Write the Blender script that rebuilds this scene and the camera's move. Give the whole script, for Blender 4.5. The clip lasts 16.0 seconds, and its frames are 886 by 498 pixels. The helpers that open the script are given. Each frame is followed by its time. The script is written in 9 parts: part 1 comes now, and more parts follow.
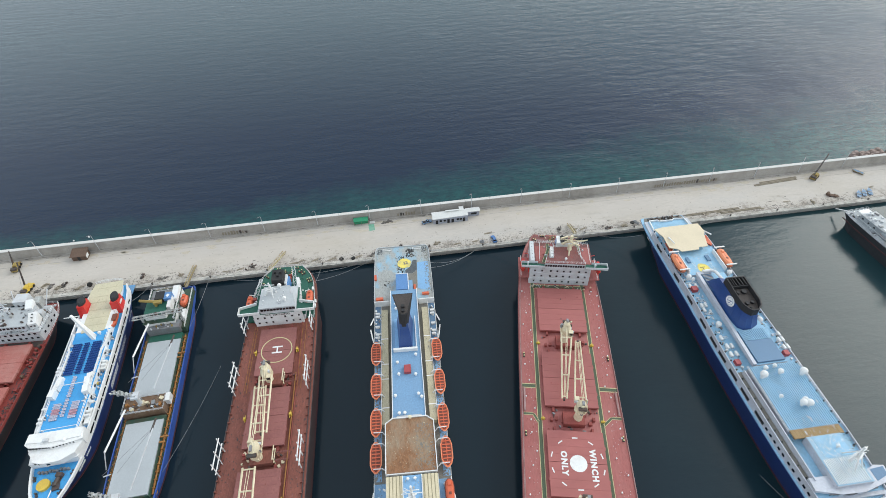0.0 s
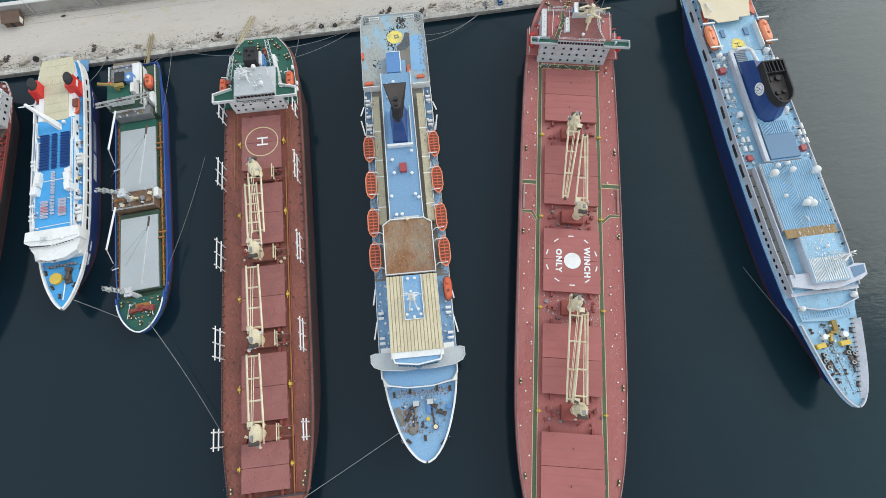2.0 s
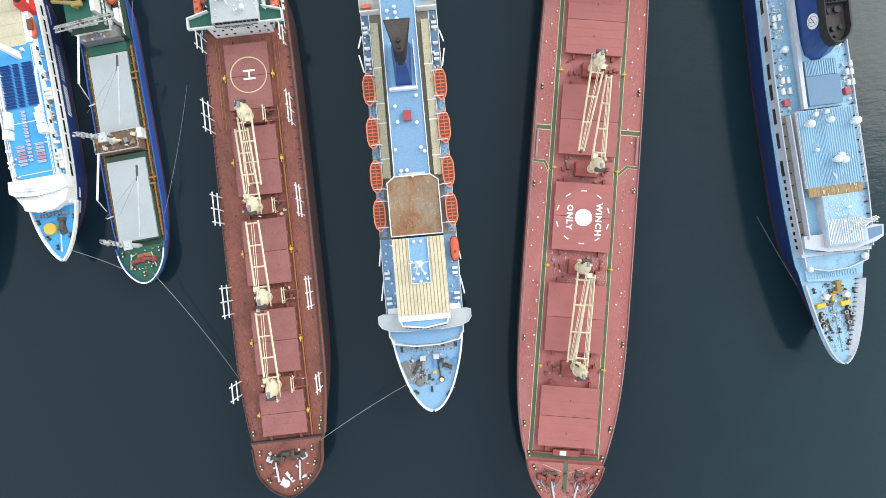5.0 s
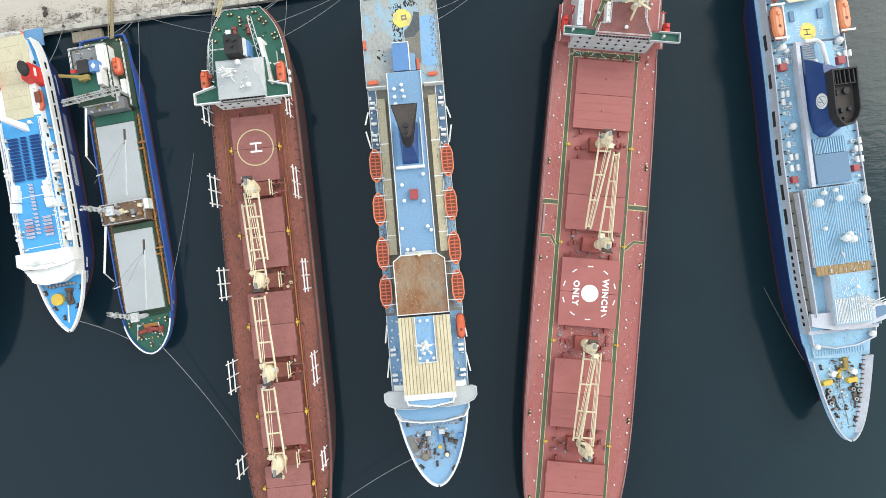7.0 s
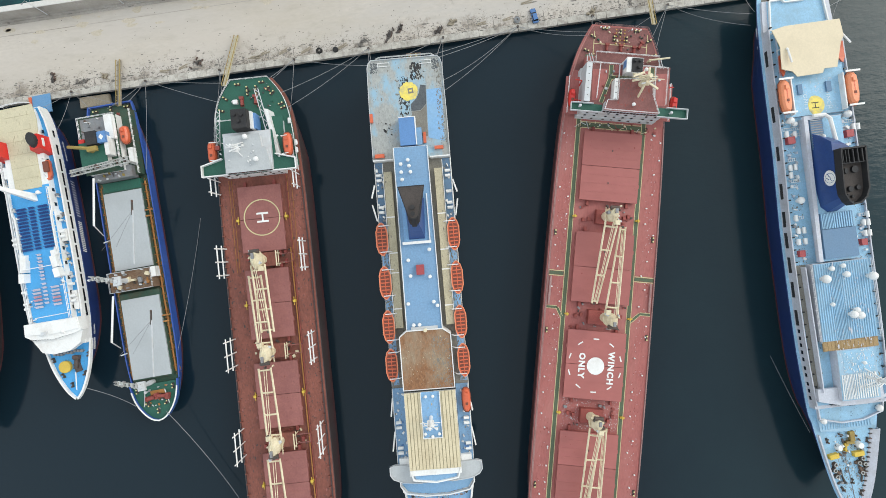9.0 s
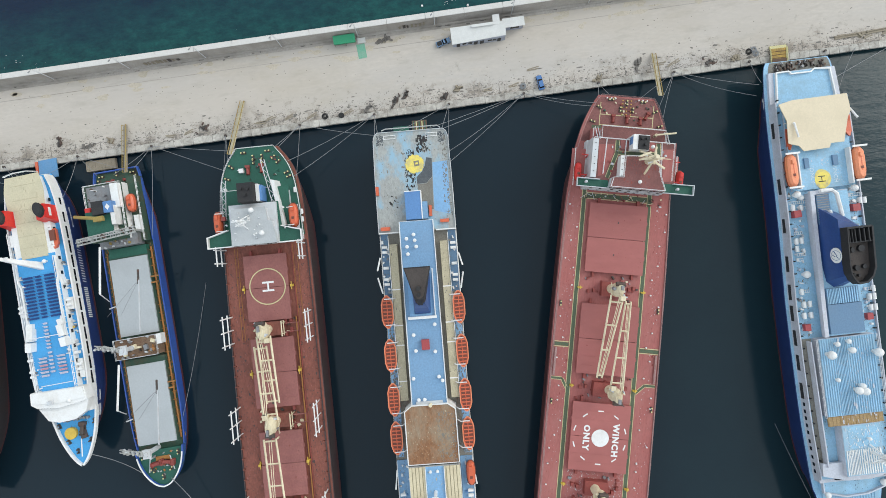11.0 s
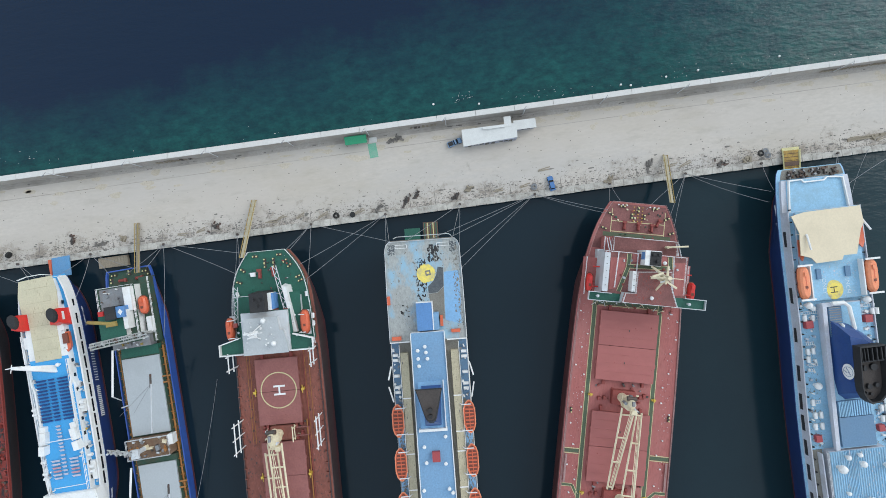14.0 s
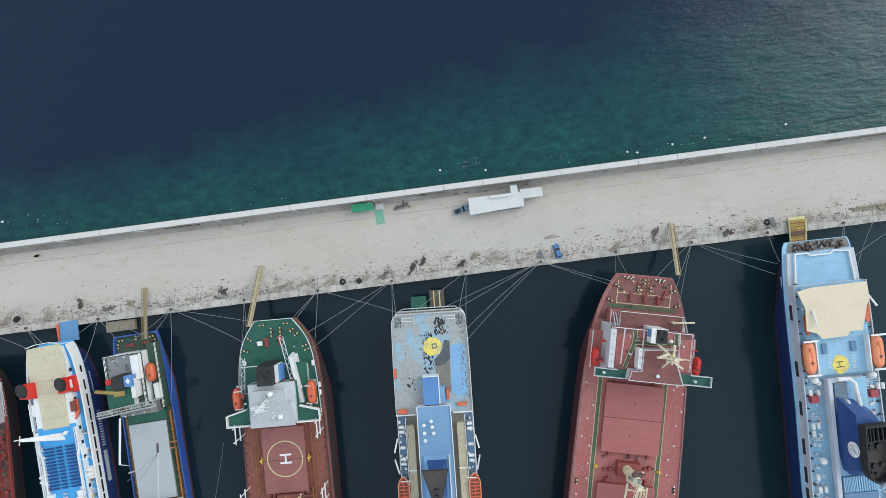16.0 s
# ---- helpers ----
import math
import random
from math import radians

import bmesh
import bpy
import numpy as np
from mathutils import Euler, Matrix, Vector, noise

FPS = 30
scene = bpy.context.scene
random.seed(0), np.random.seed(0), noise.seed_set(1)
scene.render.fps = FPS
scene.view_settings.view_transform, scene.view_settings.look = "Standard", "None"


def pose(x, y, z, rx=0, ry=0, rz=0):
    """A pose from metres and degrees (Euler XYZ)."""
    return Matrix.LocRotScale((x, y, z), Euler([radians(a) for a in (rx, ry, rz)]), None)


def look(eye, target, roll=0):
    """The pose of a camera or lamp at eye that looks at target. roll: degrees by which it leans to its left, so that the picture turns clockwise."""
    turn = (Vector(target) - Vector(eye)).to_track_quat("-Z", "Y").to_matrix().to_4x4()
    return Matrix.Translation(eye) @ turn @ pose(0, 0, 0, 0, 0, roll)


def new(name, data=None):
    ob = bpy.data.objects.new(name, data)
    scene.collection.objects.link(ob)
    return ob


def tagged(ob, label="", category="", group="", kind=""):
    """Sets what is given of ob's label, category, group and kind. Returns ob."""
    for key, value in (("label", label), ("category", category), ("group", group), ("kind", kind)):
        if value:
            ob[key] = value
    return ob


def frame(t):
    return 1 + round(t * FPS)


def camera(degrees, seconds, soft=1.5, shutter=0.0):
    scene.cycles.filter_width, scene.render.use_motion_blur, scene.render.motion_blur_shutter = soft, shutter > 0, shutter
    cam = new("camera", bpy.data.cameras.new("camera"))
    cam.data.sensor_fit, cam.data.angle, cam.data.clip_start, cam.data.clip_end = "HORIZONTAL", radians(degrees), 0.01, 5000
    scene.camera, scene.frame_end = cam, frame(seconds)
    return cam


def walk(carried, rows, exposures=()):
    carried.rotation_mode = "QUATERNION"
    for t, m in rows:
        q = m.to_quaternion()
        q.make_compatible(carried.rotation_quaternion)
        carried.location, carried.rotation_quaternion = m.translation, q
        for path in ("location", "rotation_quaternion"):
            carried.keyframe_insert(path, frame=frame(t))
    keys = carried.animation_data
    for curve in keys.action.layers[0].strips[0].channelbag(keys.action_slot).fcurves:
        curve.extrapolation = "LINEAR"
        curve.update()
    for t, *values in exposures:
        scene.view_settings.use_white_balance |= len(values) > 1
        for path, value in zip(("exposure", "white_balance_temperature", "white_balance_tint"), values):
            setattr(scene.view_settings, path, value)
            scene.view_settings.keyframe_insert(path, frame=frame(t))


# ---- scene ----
cam = camera(80.0, 16.0, soft=0.5)
METRES, EYE, TILT, LEAN, TURN = 168.0, 160.3, -44.0, 1.0, 0.0
ROWS = [
    (0.0, 0.0, 0.0, 0.0, 0.0, 0.0, -0.0),
    (0.5, -0.002, 0.0224, 0.0208, -0.13, -4.87, -0.04),
    (1.0, -0.0047, 0.0443, 0.0413, -0.33, -12.1, -0.09),
    (1.5, -0.0066, 0.0667, 0.0624, -0.55, -20.66, -0.15),
    (2.0, -0.0083, 0.0905, 0.0854, -0.72, -27.91, -0.24),
    (2.5, -0.0106, 0.1116, 0.1068, -0.68, -28.06, -0.3),
    (2.6, -0.0113, 0.1152, 0.1102, -0.73, -28.60, -0.35),
    (2.7, -0.0119, 0.1188, 0.1136, -0.78, -29.90, -0.40),
    (2.8, -0.0126, 0.1223, 0.1171, -0.84, -32.30, -0.44),
    (2.9, -0.0132, 0.1259, 0.1205, -0.89, -35.20, -0.49),
    (3.0, -0.0139, 0.1295, 0.1239, -0.94, -38.23, -0.54),
    (3.1, -0.0144, 0.1345, 0.1288, -0.96, -41.00, -0.57),
    (3.2, -0.0150, 0.1395, 0.1337, -0.97, -43.70, -0.60),
    (3.3, -0.0155, 0.1446, 0.1385, -0.99, -44.25, -0.64),
    (3.4, -0.0161, 0.1496, 0.1434, -1.00, -44.40, -0.67),
    (3.5, -0.0166, 0.1546, 0.1483, -1.02, -44.5, -0.7),
    (4.0, -0.0194, 0.1777, 0.1731, -0.94, -44.56, -0.73),
    (6.5, -0.0291, 0.2931, 0.2914, -0.46, -44.86, -0.78),
    (7.0, -0.0309, 0.3153, 0.3138, -0.37, -44.89, -0.78),
    (7.5, -0.0327, 0.3373, 0.3362, -0.29, -44.94, -0.75),
    (8.0, -0.0341, 0.3592, 0.3581, -0.18, -44.98, -0.71),
    (8.5, -0.0355, 0.3812, 0.3803, -0.09, -45.05, -0.69),
    (9.0, -0.0367, 0.4024, 0.4018, 0.02, -45.08, -0.7),
    (11.5, -0.0473, 0.5107, 0.5104, 0.35, -45.28, -0.78),
    (12.0, -0.0496, 0.5323, 0.532, 0.42, -45.29, -0.77),
    (12.5, -0.0523, 0.5547, 0.5541, 0.49, -45.37, -0.74),
    (13.0, -0.0548, 0.5749, 0.5746, 0.57, -45.28, -0.72),
    (13.5, -0.0577, 0.5973, 0.5971, 0.66, -45.39, -0.7),
    (14.0, -0.0607, 0.6181, 0.6187, 0.74, -45.4, -0.7),
    (14.5, -0.0632, 0.6393, 0.6406, 0.83, -45.44, -0.67),
    (15.0, -0.0663, 0.6602, 0.6622, 0.9, -45.42, -0.7),
    (15.5, -0.0692, 0.6822, 0.685, 0.94, -45.5, -0.74),
    (16.0, -0.0722, 0.7033, 0.7066, 1.01, -45.47, -0.78),
]
EXPO, TINT = 0.33, 6.5
walk(cam, [(t, pose(0, 0, EYE, TILT, LEAN, TURN) @ pose(METRES * x, METRES * y, METRES * z, 90 + pitch, roll, yaw)) for t, x, y, z, yaw, pitch, roll in ROWS],
     exposures=[(t, EXPO + e, k, TINT) for t, e, k in ((0.0, 0.20, 6500), (1.5, 0.12, 6550), (3.0, 0.28, 6550), (4.0, 0.56, 6480), (6.5, 0.52, 6850), (9.0, 0.22, 6800), (12.5, 0.10, 6350), (14.5, 0.03, 6200), (16.0, 0.04, 6250))])

# ---- light: hazy sky and one soft sun over the breakwater's far side ----
SUN_EL, SUN_AZ = 36.0, 60.0
world = bpy.data.worlds.new("sky")
scene.world = world
world.use_nodes = True
wn, wl = world.node_tree.nodes, world.node_tree.links
sky = wn.new("ShaderNodeTexSky")
sky.sky_type, sky.sun_disc = "NISHITA", False
sky.sun_elevation, sky.sun_rotation = radians(SUN_EL), radians(SUN_AZ)
sky.air_density, sky.dust_density, sky.ozone_density = 1.0, 1.5, 1.0
haze = wn.new("ShaderNodeHueSaturation")
haze.inputs["Saturation"].default_value = 0.55
wl.new(sky.outputs[0], haze.inputs["Color"])
veil = wn.new("ShaderNodeMix")  # thin even cloud over the clear sky
veil.data_type = "RGBA"
veil.inputs["Factor"].default_value = 0.6
veil.inputs["B"].default_value = (7.4, 8.1, 8.9, 1)
wl.new(haze.outputs[0], veil.inputs["A"])
wl.new(veil.outputs["Result"], wn["Background"].inputs["Color"])
wn["Background"].inputs["Strength"].default_value = 0.12

sun = new("sun", bpy.data.lights.new("sun", "SUN"))
sun.data.energy, sun.data.angle, sun.data.color = 0.9, radians(35), (1.0, 0.97, 0.92)
az, el = radians(SUN_AZ), radians(SUN_EL)
sun.matrix_world = look((0, 0, 300), Vector((0, 0, 300)) - Vector((math.sin(az) * math.cos(el), math.cos(az) * math.cos(el), math.sin(el))))


# ---- materials ----
def ramp(nodes, links, fac, stops):
    r = nodes.new("ShaderNodeValToRGB")
    while len(r.color_ramp.elements) < len(stops):
        r.color_ramp.elements.new(0.5)
    for e, (p, c) in zip(r.color_ramp.elements, stops):
        e.position, e.color = p, (*c, 1) if len(c) == 3 else c
    links.new(fac, r.inputs[0])
    return r.outputs[0]


def paint(name, color, rough=0.6, var=0.25, scale=0.5, stain=None, amount=0.35, stain_scale=0.12, metal=0.0, bump=0.15, stretch=(1, 1, 1), per_piece=0.0, hard=False, cut=None):
    """A weathered surface: fine grain, a broad mottle and stains with a shape of their own."""
    m = bpy.data.materials.new(name)
    m.use_nodes = True
    n, l = m.node_tree.nodes, m.node_tree.links
    bsdf = n["Principled BSDF"]
    bsdf.inputs["Metallic"].default_value = metal
    tc, mp = n.new("ShaderNodeTexCoord"), n.new("ShaderNodeMapping")
    mp.inputs["Scale"].default_value = stretch
    l.new(tc.outputs["Object"], mp.inputs["Vector"])
    fine = n.new("ShaderNodeTexNoise")
    fine.inputs["Scale"].default_value, fine.inputs["Detail"].default_value = scale * 4, 8
    fine.inputs["Roughness"].default_value = 0.65
    l.new(mp.outputs[0], fine.inputs["Vector"])
    lo, hi = [c * (1 - var) for c in color], [min(1, c * (1 + var)) for c in color]
    col = ramp(n, l, fine.outputs["Fac"], [(0.3, lo), (0.7, hi)])
    broad = n.new("ShaderNodeTexNoise")
    broad.inputs["Scale"].default_value, broad.inputs["Detail"].default_value = stain_scale, 6
    broad.inputs["Roughness"].default_value = 0.7
    l.new(mp.outputs[0], broad.inputs["Vector"])
    if stain is None:
        stain = [c * 0.6 for c in color]
    mask = ramp(n, l, broad.outputs["Fac"], [((cut or (0.50 if hard else 0.45,))[0], (0, 0, 0)), ((cut or (0, 0.56 if hard else 0.72))[1], (amount,) * 3)])
    mix = n.new("ShaderNodeMix")
    mix.data_type = "RGBA"
    l.new(mask, mix.inputs["Factor"])
    l.new(col, mix.inputs["A"])
    mix.inputs["B"].default_value = (*stain, 1)
    out = mix.outputs["Result"]
    if per_piece:
        info, hsv, mul = n.new("ShaderNodeObjectInfo"), n.new("ShaderNodeHueSaturation"), n.new("ShaderNodeMapRange")
        l.new(info.outputs["Random"], mul.inputs["Value"])
        mul.inputs["To Min"].default_value, mul.inputs["To Max"].default_value = 1 - per_piece, 1 + per_piece
        l.new(mul.outputs[0], hsv.inputs["Value"])
        l.new(out, hsv.inputs["Color"])
        out = hsv.outputs[0]
    l.new(out, bsdf.inputs["Base Color"])
    rr = n.new("ShaderNodeMapRange")
    rr.inputs["To Min"].default_value, rr.inputs["To Max"].default_value = max(0.05, rough - 0.12), min(1, rough + 0.12)
    l.new(broad.outputs["Fac"], rr.inputs["Value"])
    l.new(rr.outputs[0], bsdf.inputs["Roughness"])
    if bump:
        b = n.new("ShaderNodeBump")
        b.inputs["Strength"].default_value, b.inputs["Distance"].default_value = bump, 0.05
        l.new(fine.outputs["Fac"], b.inputs["Height"])
        l.new(b.outputs[0], bsdf.inputs["Normal"])
    return m


RUST = (0.16, 0.06, 0.03)
GRIME = (0.10, 0.09, 0.08)
WHITE = paint("white_paint", (0.76, 0.76, 0.75), 0.45, 0.06, 0.6, (0.45, 0.38, 0.30), 0.35, 0.25)
GREYWHITE = paint("grey_white_paint", (0.55, 0.57, 0.59), 0.5, 0.10, 0.6, (0.34, 0.28, 0.22), 0.4, 0.3)
CREAM = paint("cream_paint", (0.70, 0.62, 0.44), 0.5, 0.10, 0.7, (0.40, 0.26, 0.14), 0.5, 0.4)
YELLOW = paint("yellow_paint", (0.62, 0.43, 0.06), 0.5, 0.12, 0.8, (0.4, 0.25, 0.06), 0.5, 0.5)
YELLOW_WORN = paint("worn_yellow_paint", (0.78, 0.63, 0.12), 0.6, 0.15, 1.2, (0.35, 0.32, 0.25), 0.9, 0.6)
ORANGE = paint("orange_fibreglass", (0.62, 0.125, 0.055), 0.4, 0.10, 0.8, (0.45, 0.12, 0.06), 0.5, 0.6)
PALE_ORANGE = paint("sun_bleached_orange", (0.80, 0.27, 0.13), 0.4, 0.10, 0.8, (0.6, 0.25, 0.14), 0.5, 0.6)
DARK_ORANGE = paint("orange_boat_inside", (0.17, 0.05, 0.03), 0.6, 0.25, 1.5)
RED = paint("bright_red_paint", (0.62, 0.03, 0.025), 0.4, 0.10, 0.8, (0.35, 0.05, 0.03), 0.4, 0.5)
BLACK = paint("black_soot_and_shade", (0.018, 0.018, 0.02), 0.7, 0.35, 0.8, (0.05, 0.045, 0.04), 0.5, 0.4)
NAVY = paint("navy_hull_paint", (0.017, 0.038, 0.155), 0.35, 0.12, 0.4, (0.03, 0.05, 0.12), 0.5, 0.1, stretch=(1, 1, 0.2))
NAVY_FUNNEL = paint("navy_funnel_paint", (0.022, 0.06, 0.21), 0.35, 0.12, 0.5, (0.05, 0.10, 0.22), 0.4, 0.2)
ANTIFOUL = paint("red_boot_topping", (0.10, 0.025, 0.028), 0.6, 0.25, 0.4, (0.07, 0.05, 0.04), 0.6, 0.12)
STEEL = paint("grey_steel", (0.25, 0.26, 0.27), 0.5, 0.2, 0.8, RUST, 0.4, 0.4, metal=0.3)
DARKSTEEL = paint("dark_machinery", (0.06, 0.055, 0.05), 0.6, 0.4, 1.2, RUST, 0.6, 0.7)
GLASS = paint("dark_window_glass", (0.015, 0.018, 0.022), 0.12, 0.2, 0.8, bump=0)
ROPE = paint("pale_mooring_rope", (0.26, 0.27, 0.28), 0.9, 0.2, 2.0)
RAIL = paint("white_rail_paint", (0.74, 0.74, 0.74), 0.45, 0.08, 1.0)
# red bulk carrier
R_DECK = paint("red_deck_paint", (0.34, 0.105, 0.095), 0.7, 0.18, 0.5, (0.42, 0.19, 0.17), 0.6, 0.10, stretch=(0.4, 1, 1))
R_HATCH = paint("red_hatch_paint", (0.345, 0.11, 0.10), 0.65, 0.07, 0.4, (0.27, 0.088, 0.08), 0.6, 0.2, stretch=(1.0, 0.5, 1), per_piece=0.07)
R_HULL = paint("maroon_hull_paint", (0.085, 0.022, 0.022), 0.5, 0.25, 0.3, (0.04, 0.02, 0.02), 0.7, 0.1, stretch=(1, 1, 0.15))
R_TRUNK = paint("red_coaming_paint", (0.27, 0.06, 0.05), 0.7, 0.2, 0.8, (0.14, 0.04, 0.03), 0.6, 0.3)
WALKWAY = paint("green_walkway_paint", (0.082, 0.115, 0.068), 0.75, 0.2, 0.8, (0.12, 0.10, 0.05), 0.4, 0.3)
LINE = paint("yellow_line_paint", (0.56, 0.50, 0.28), 0.7, 0.15, 1.0)
# brown bulk carrier
B_DECK = paint("brown_red_deck", (0.225, 0.074, 0.052), 0.75, 0.3, 0.6, (0.13, 0.047, 0.036), 0.8, 0.2, stretch=(0.5, 1, 1))
B_HATCH = paint("faded_maroon_hatch", (0.29, 0.11, 0.098), 0.7, 0.12, 0.5, (0.19, 0.07, 0.065), 0.6, 0.2, per_piece=0.06)
B_HULL = paint("dark_maroon_hull", (0.058, 0.036, 0.035), 0.55, 0.3, 0.3, (0.042, 0.041, 0.043), 0.85, 0.12, stretch=(1, 1, 0.15))
GREEN = paint("green_deck_paint", (0.016, 0.10, 0.068), 0.65, 0.2, 0.6, (0.03, 0.09, 0.07), 0.5, 0.2)
GREY_ROOF = paint("grey_bridge_roof", (0.43, 0.45, 0.46), 0.6, 0.08, 0.6, (0.30, 0.31, 0.32), 0.5, 0.25)
# pale blue ferry
F_BLUE = paint("ferry_blue_deck", (0.20, 0.38, 0.60), 0.65, 0.14, 0.5, (0.26, 0.40, 0.52), 0.6, 0.12)
F_BLUE_DEEP = paint("ferry_blue_roof", (0.17, 0.31, 0.48), 0.6, 0.16, 0.5, (0.19, 0.30, 0.44), 0.5, 0.15)
F_HUT = paint("blue_hut_roof", (0.10, 0.23, 0.47), 0.5, 0.12, 0.6)
F_WORN = paint("worn_blue_grey_deck", (0.335, 0.345, 0.33), 0.85, 0.2, 0.5, (0.26, 0.44, 0.57), 0.85, 0.15, stretch=(0.6, 1, 1), cut=(0.47, 0.60))
F_BROWN = paint("rusty_roof", (0.24, 0.115, 0.055), 0.85, 0.35, 0.7, (0.34, 0.30, 0.22), 0.9, 0.16, stretch=(0.5, 1, 1))
F_TAN = paint("tan_deck_strip", (0.46, 0.41, 0.29), 0.8, 0.18, 0.7, (0.26, 0.22, 0.15), 0.5, 0.25)
F_RIB = paint("cream_ribbed_roof", (0.62, 0.54, 0.37), 0.7, 0.10, 0.7, (0.42, 0.33, 0.20), 0.5, 0.2)
F_GREYDECK = paint("grey_brown_deck", (0.20, 0.19, 0.165), 0.8, 0.25, 0.7, (0.12, 0.10, 0.08), 0.5, 0.3)
# big navy ferry
U_BLUE = paint("pale_blue_deck", (0.28, 0.49, 0.66), 0.65, 0.14, 0.6, (0.24, 0.36, 0.44), 0.8, 0.2)
U_RIB = paint("pale_blue_ribbed_roof", (0.26, 0.42, 0.55), 0.6, 0.12, 0.6, (0.42, 0.55, 0.64), 0.7, 0.1)
U_SLATE = paint("slate_blue_roof", (0.115, 0.21, 0.33), 0.6, 0.12, 0.6, (0.14, 0.22, 0.31), 0.5, 0.2)
U_TAN = paint("beige_awning", (0.68, 0.58, 0.42), 0.85, 0.06, 0.5, (0.55, 0.47, 0.34), 0.5, 0.12)
U_STRIP = paint("off_white_topside", (0.50, 0.52, 0.58), 0.5, 0.12, 0.5, (0.35, 0.33, 0.32), 0.5, 0.2)
WOOD = paint("weathered_timber", (0.34, 0.23, 0.11), 0.8, 0.3, 1.2, (0.20, 0.14, 0.08), 0.5, 0.5)
# fast blue and white ferry
H_BLUE = paint("bright_blue_deck", (0.06, 0.34, 0.68), 0.6, 0.10, 0.5, (0.07, 0.32, 0.62), 0.6, 0.15)
H_SEAT = paint("navy_seat_plastic", (0.02, 0.075, 0.27), 0.5, 0.15, 2.0)
H_SEAT_PALE = paint("pale_seat_plastic", (0.60, 0.58, 0.66), 0.5, 0.1, 2.0)
H_SEAT_RED = paint("pink_red_seat_plastic", (0.62, 0.36, 0.40), 0.5, 0.1, 2.0)
H_TAN = paint("beige_deck_roof", (0.56, 0.51, 0.36), 0.8, 0.10, 0.6, (0.42, 0.38, 0.27), 0.6, 0.16)
# small coaster
S_HATCH = paint("grey_hatch_cover", (0.41, 0.435, 0.45), 0.6, 0.07, 0.5, (0.34, 0.36, 0.37), 0.5, 0.12)
S_BLUE = paint("blue_hull_paint", (0.035, 0.095, 0.37), 0.45, 0.14, 0.4, (0.08, 0.13, 0.32), 0.5, 0.12, stretch=(1, 1, 0.2))
S_BROWN = paint("rusty_platform", (0.17, 0.10, 0.06), 0.85, 0.4, 1.2, (0.27, 0.21, 0.15), 0.7, 0.4)
S_DECK = paint("dark_green_deck", (0.03, 0.075, 0.05), 0.75, 0.25, 0.8, RUST, 0.45, 0.3)
S_RUST = paint("rust_orange_coaming", (0.36, 0.16, 0.045), 0.8, 0.3, 1.0, (0.15, 0.07, 0.03), 0.6, 0.35)
EDGE_PALE = paint("chalky_rubbing_edge", (0.38, 0.24, 0.23), 0.7, 0.25, 0.8, (0.24, 0.10, 0.09), 0.8, 0.3)
FADED = paint("faded_white_letters", (0.58, 0.65, 0.69), 0.7, 0.2, 1.2, (0.30, 0.46, 0.58), 0.8, 0.5)
SOOT_SHADE_BROWN = paint("soot_shade_brown_plate", (0.05, 0.04, 0.036), 0.75, 0.35, 0.8, (0.085, 0.07, 0.062), 0.7, 0.3)
TAR = paint("tarred_deck", (0.075, 0.085, 0.095), 0.8, 0.3, 0.9, (0.16, 0.17, 0.17), 0.6, 0.4)
GANTRY = paint("weathered_grey_white", (0.40, 0.41, 0.40), 0.65, 0.25, 0.9, (0.20, 0.18, 0.15), 0.8, 0.5)
LOCKER_RED = paint("dull_red_locker", (0.36, 0.06, 0.065), 0.5, 0.15, 0.8)
# old red freighter
G_DECK = paint("old_red_deck", (0.23, 0.038, 0.030), 0.75, 0.3, 0.6, (0.13, 0.04, 0.03), 0.7, 0.2)
G_HATCH = paint("faded_pink_hatch", (0.36, 0.115, 0.095), 0.75, 0.18, 0.6, (0.42, 0.22, 0.19), 0.7, 0.15)
G_HULL = paint("rust_streaked_dark_hull", (0.036, 0.034, 0.040), 0.7, 0.35, 0.4, (0.065, 0.040, 0.034), 0.6, 0.2, stretch=(1, 1, 0.15))
P_GREY = paint("naval_grey_paint", (0.33, 0.36, 0.38), 0.55, 0.12, 0.6, (0.22, 0.22, 0.22), 0.5, 0.3)
P_DARK = paint("naval_dark_hull", (0.03, 0.033, 0.037), 0.5, 0.2, 0.5)
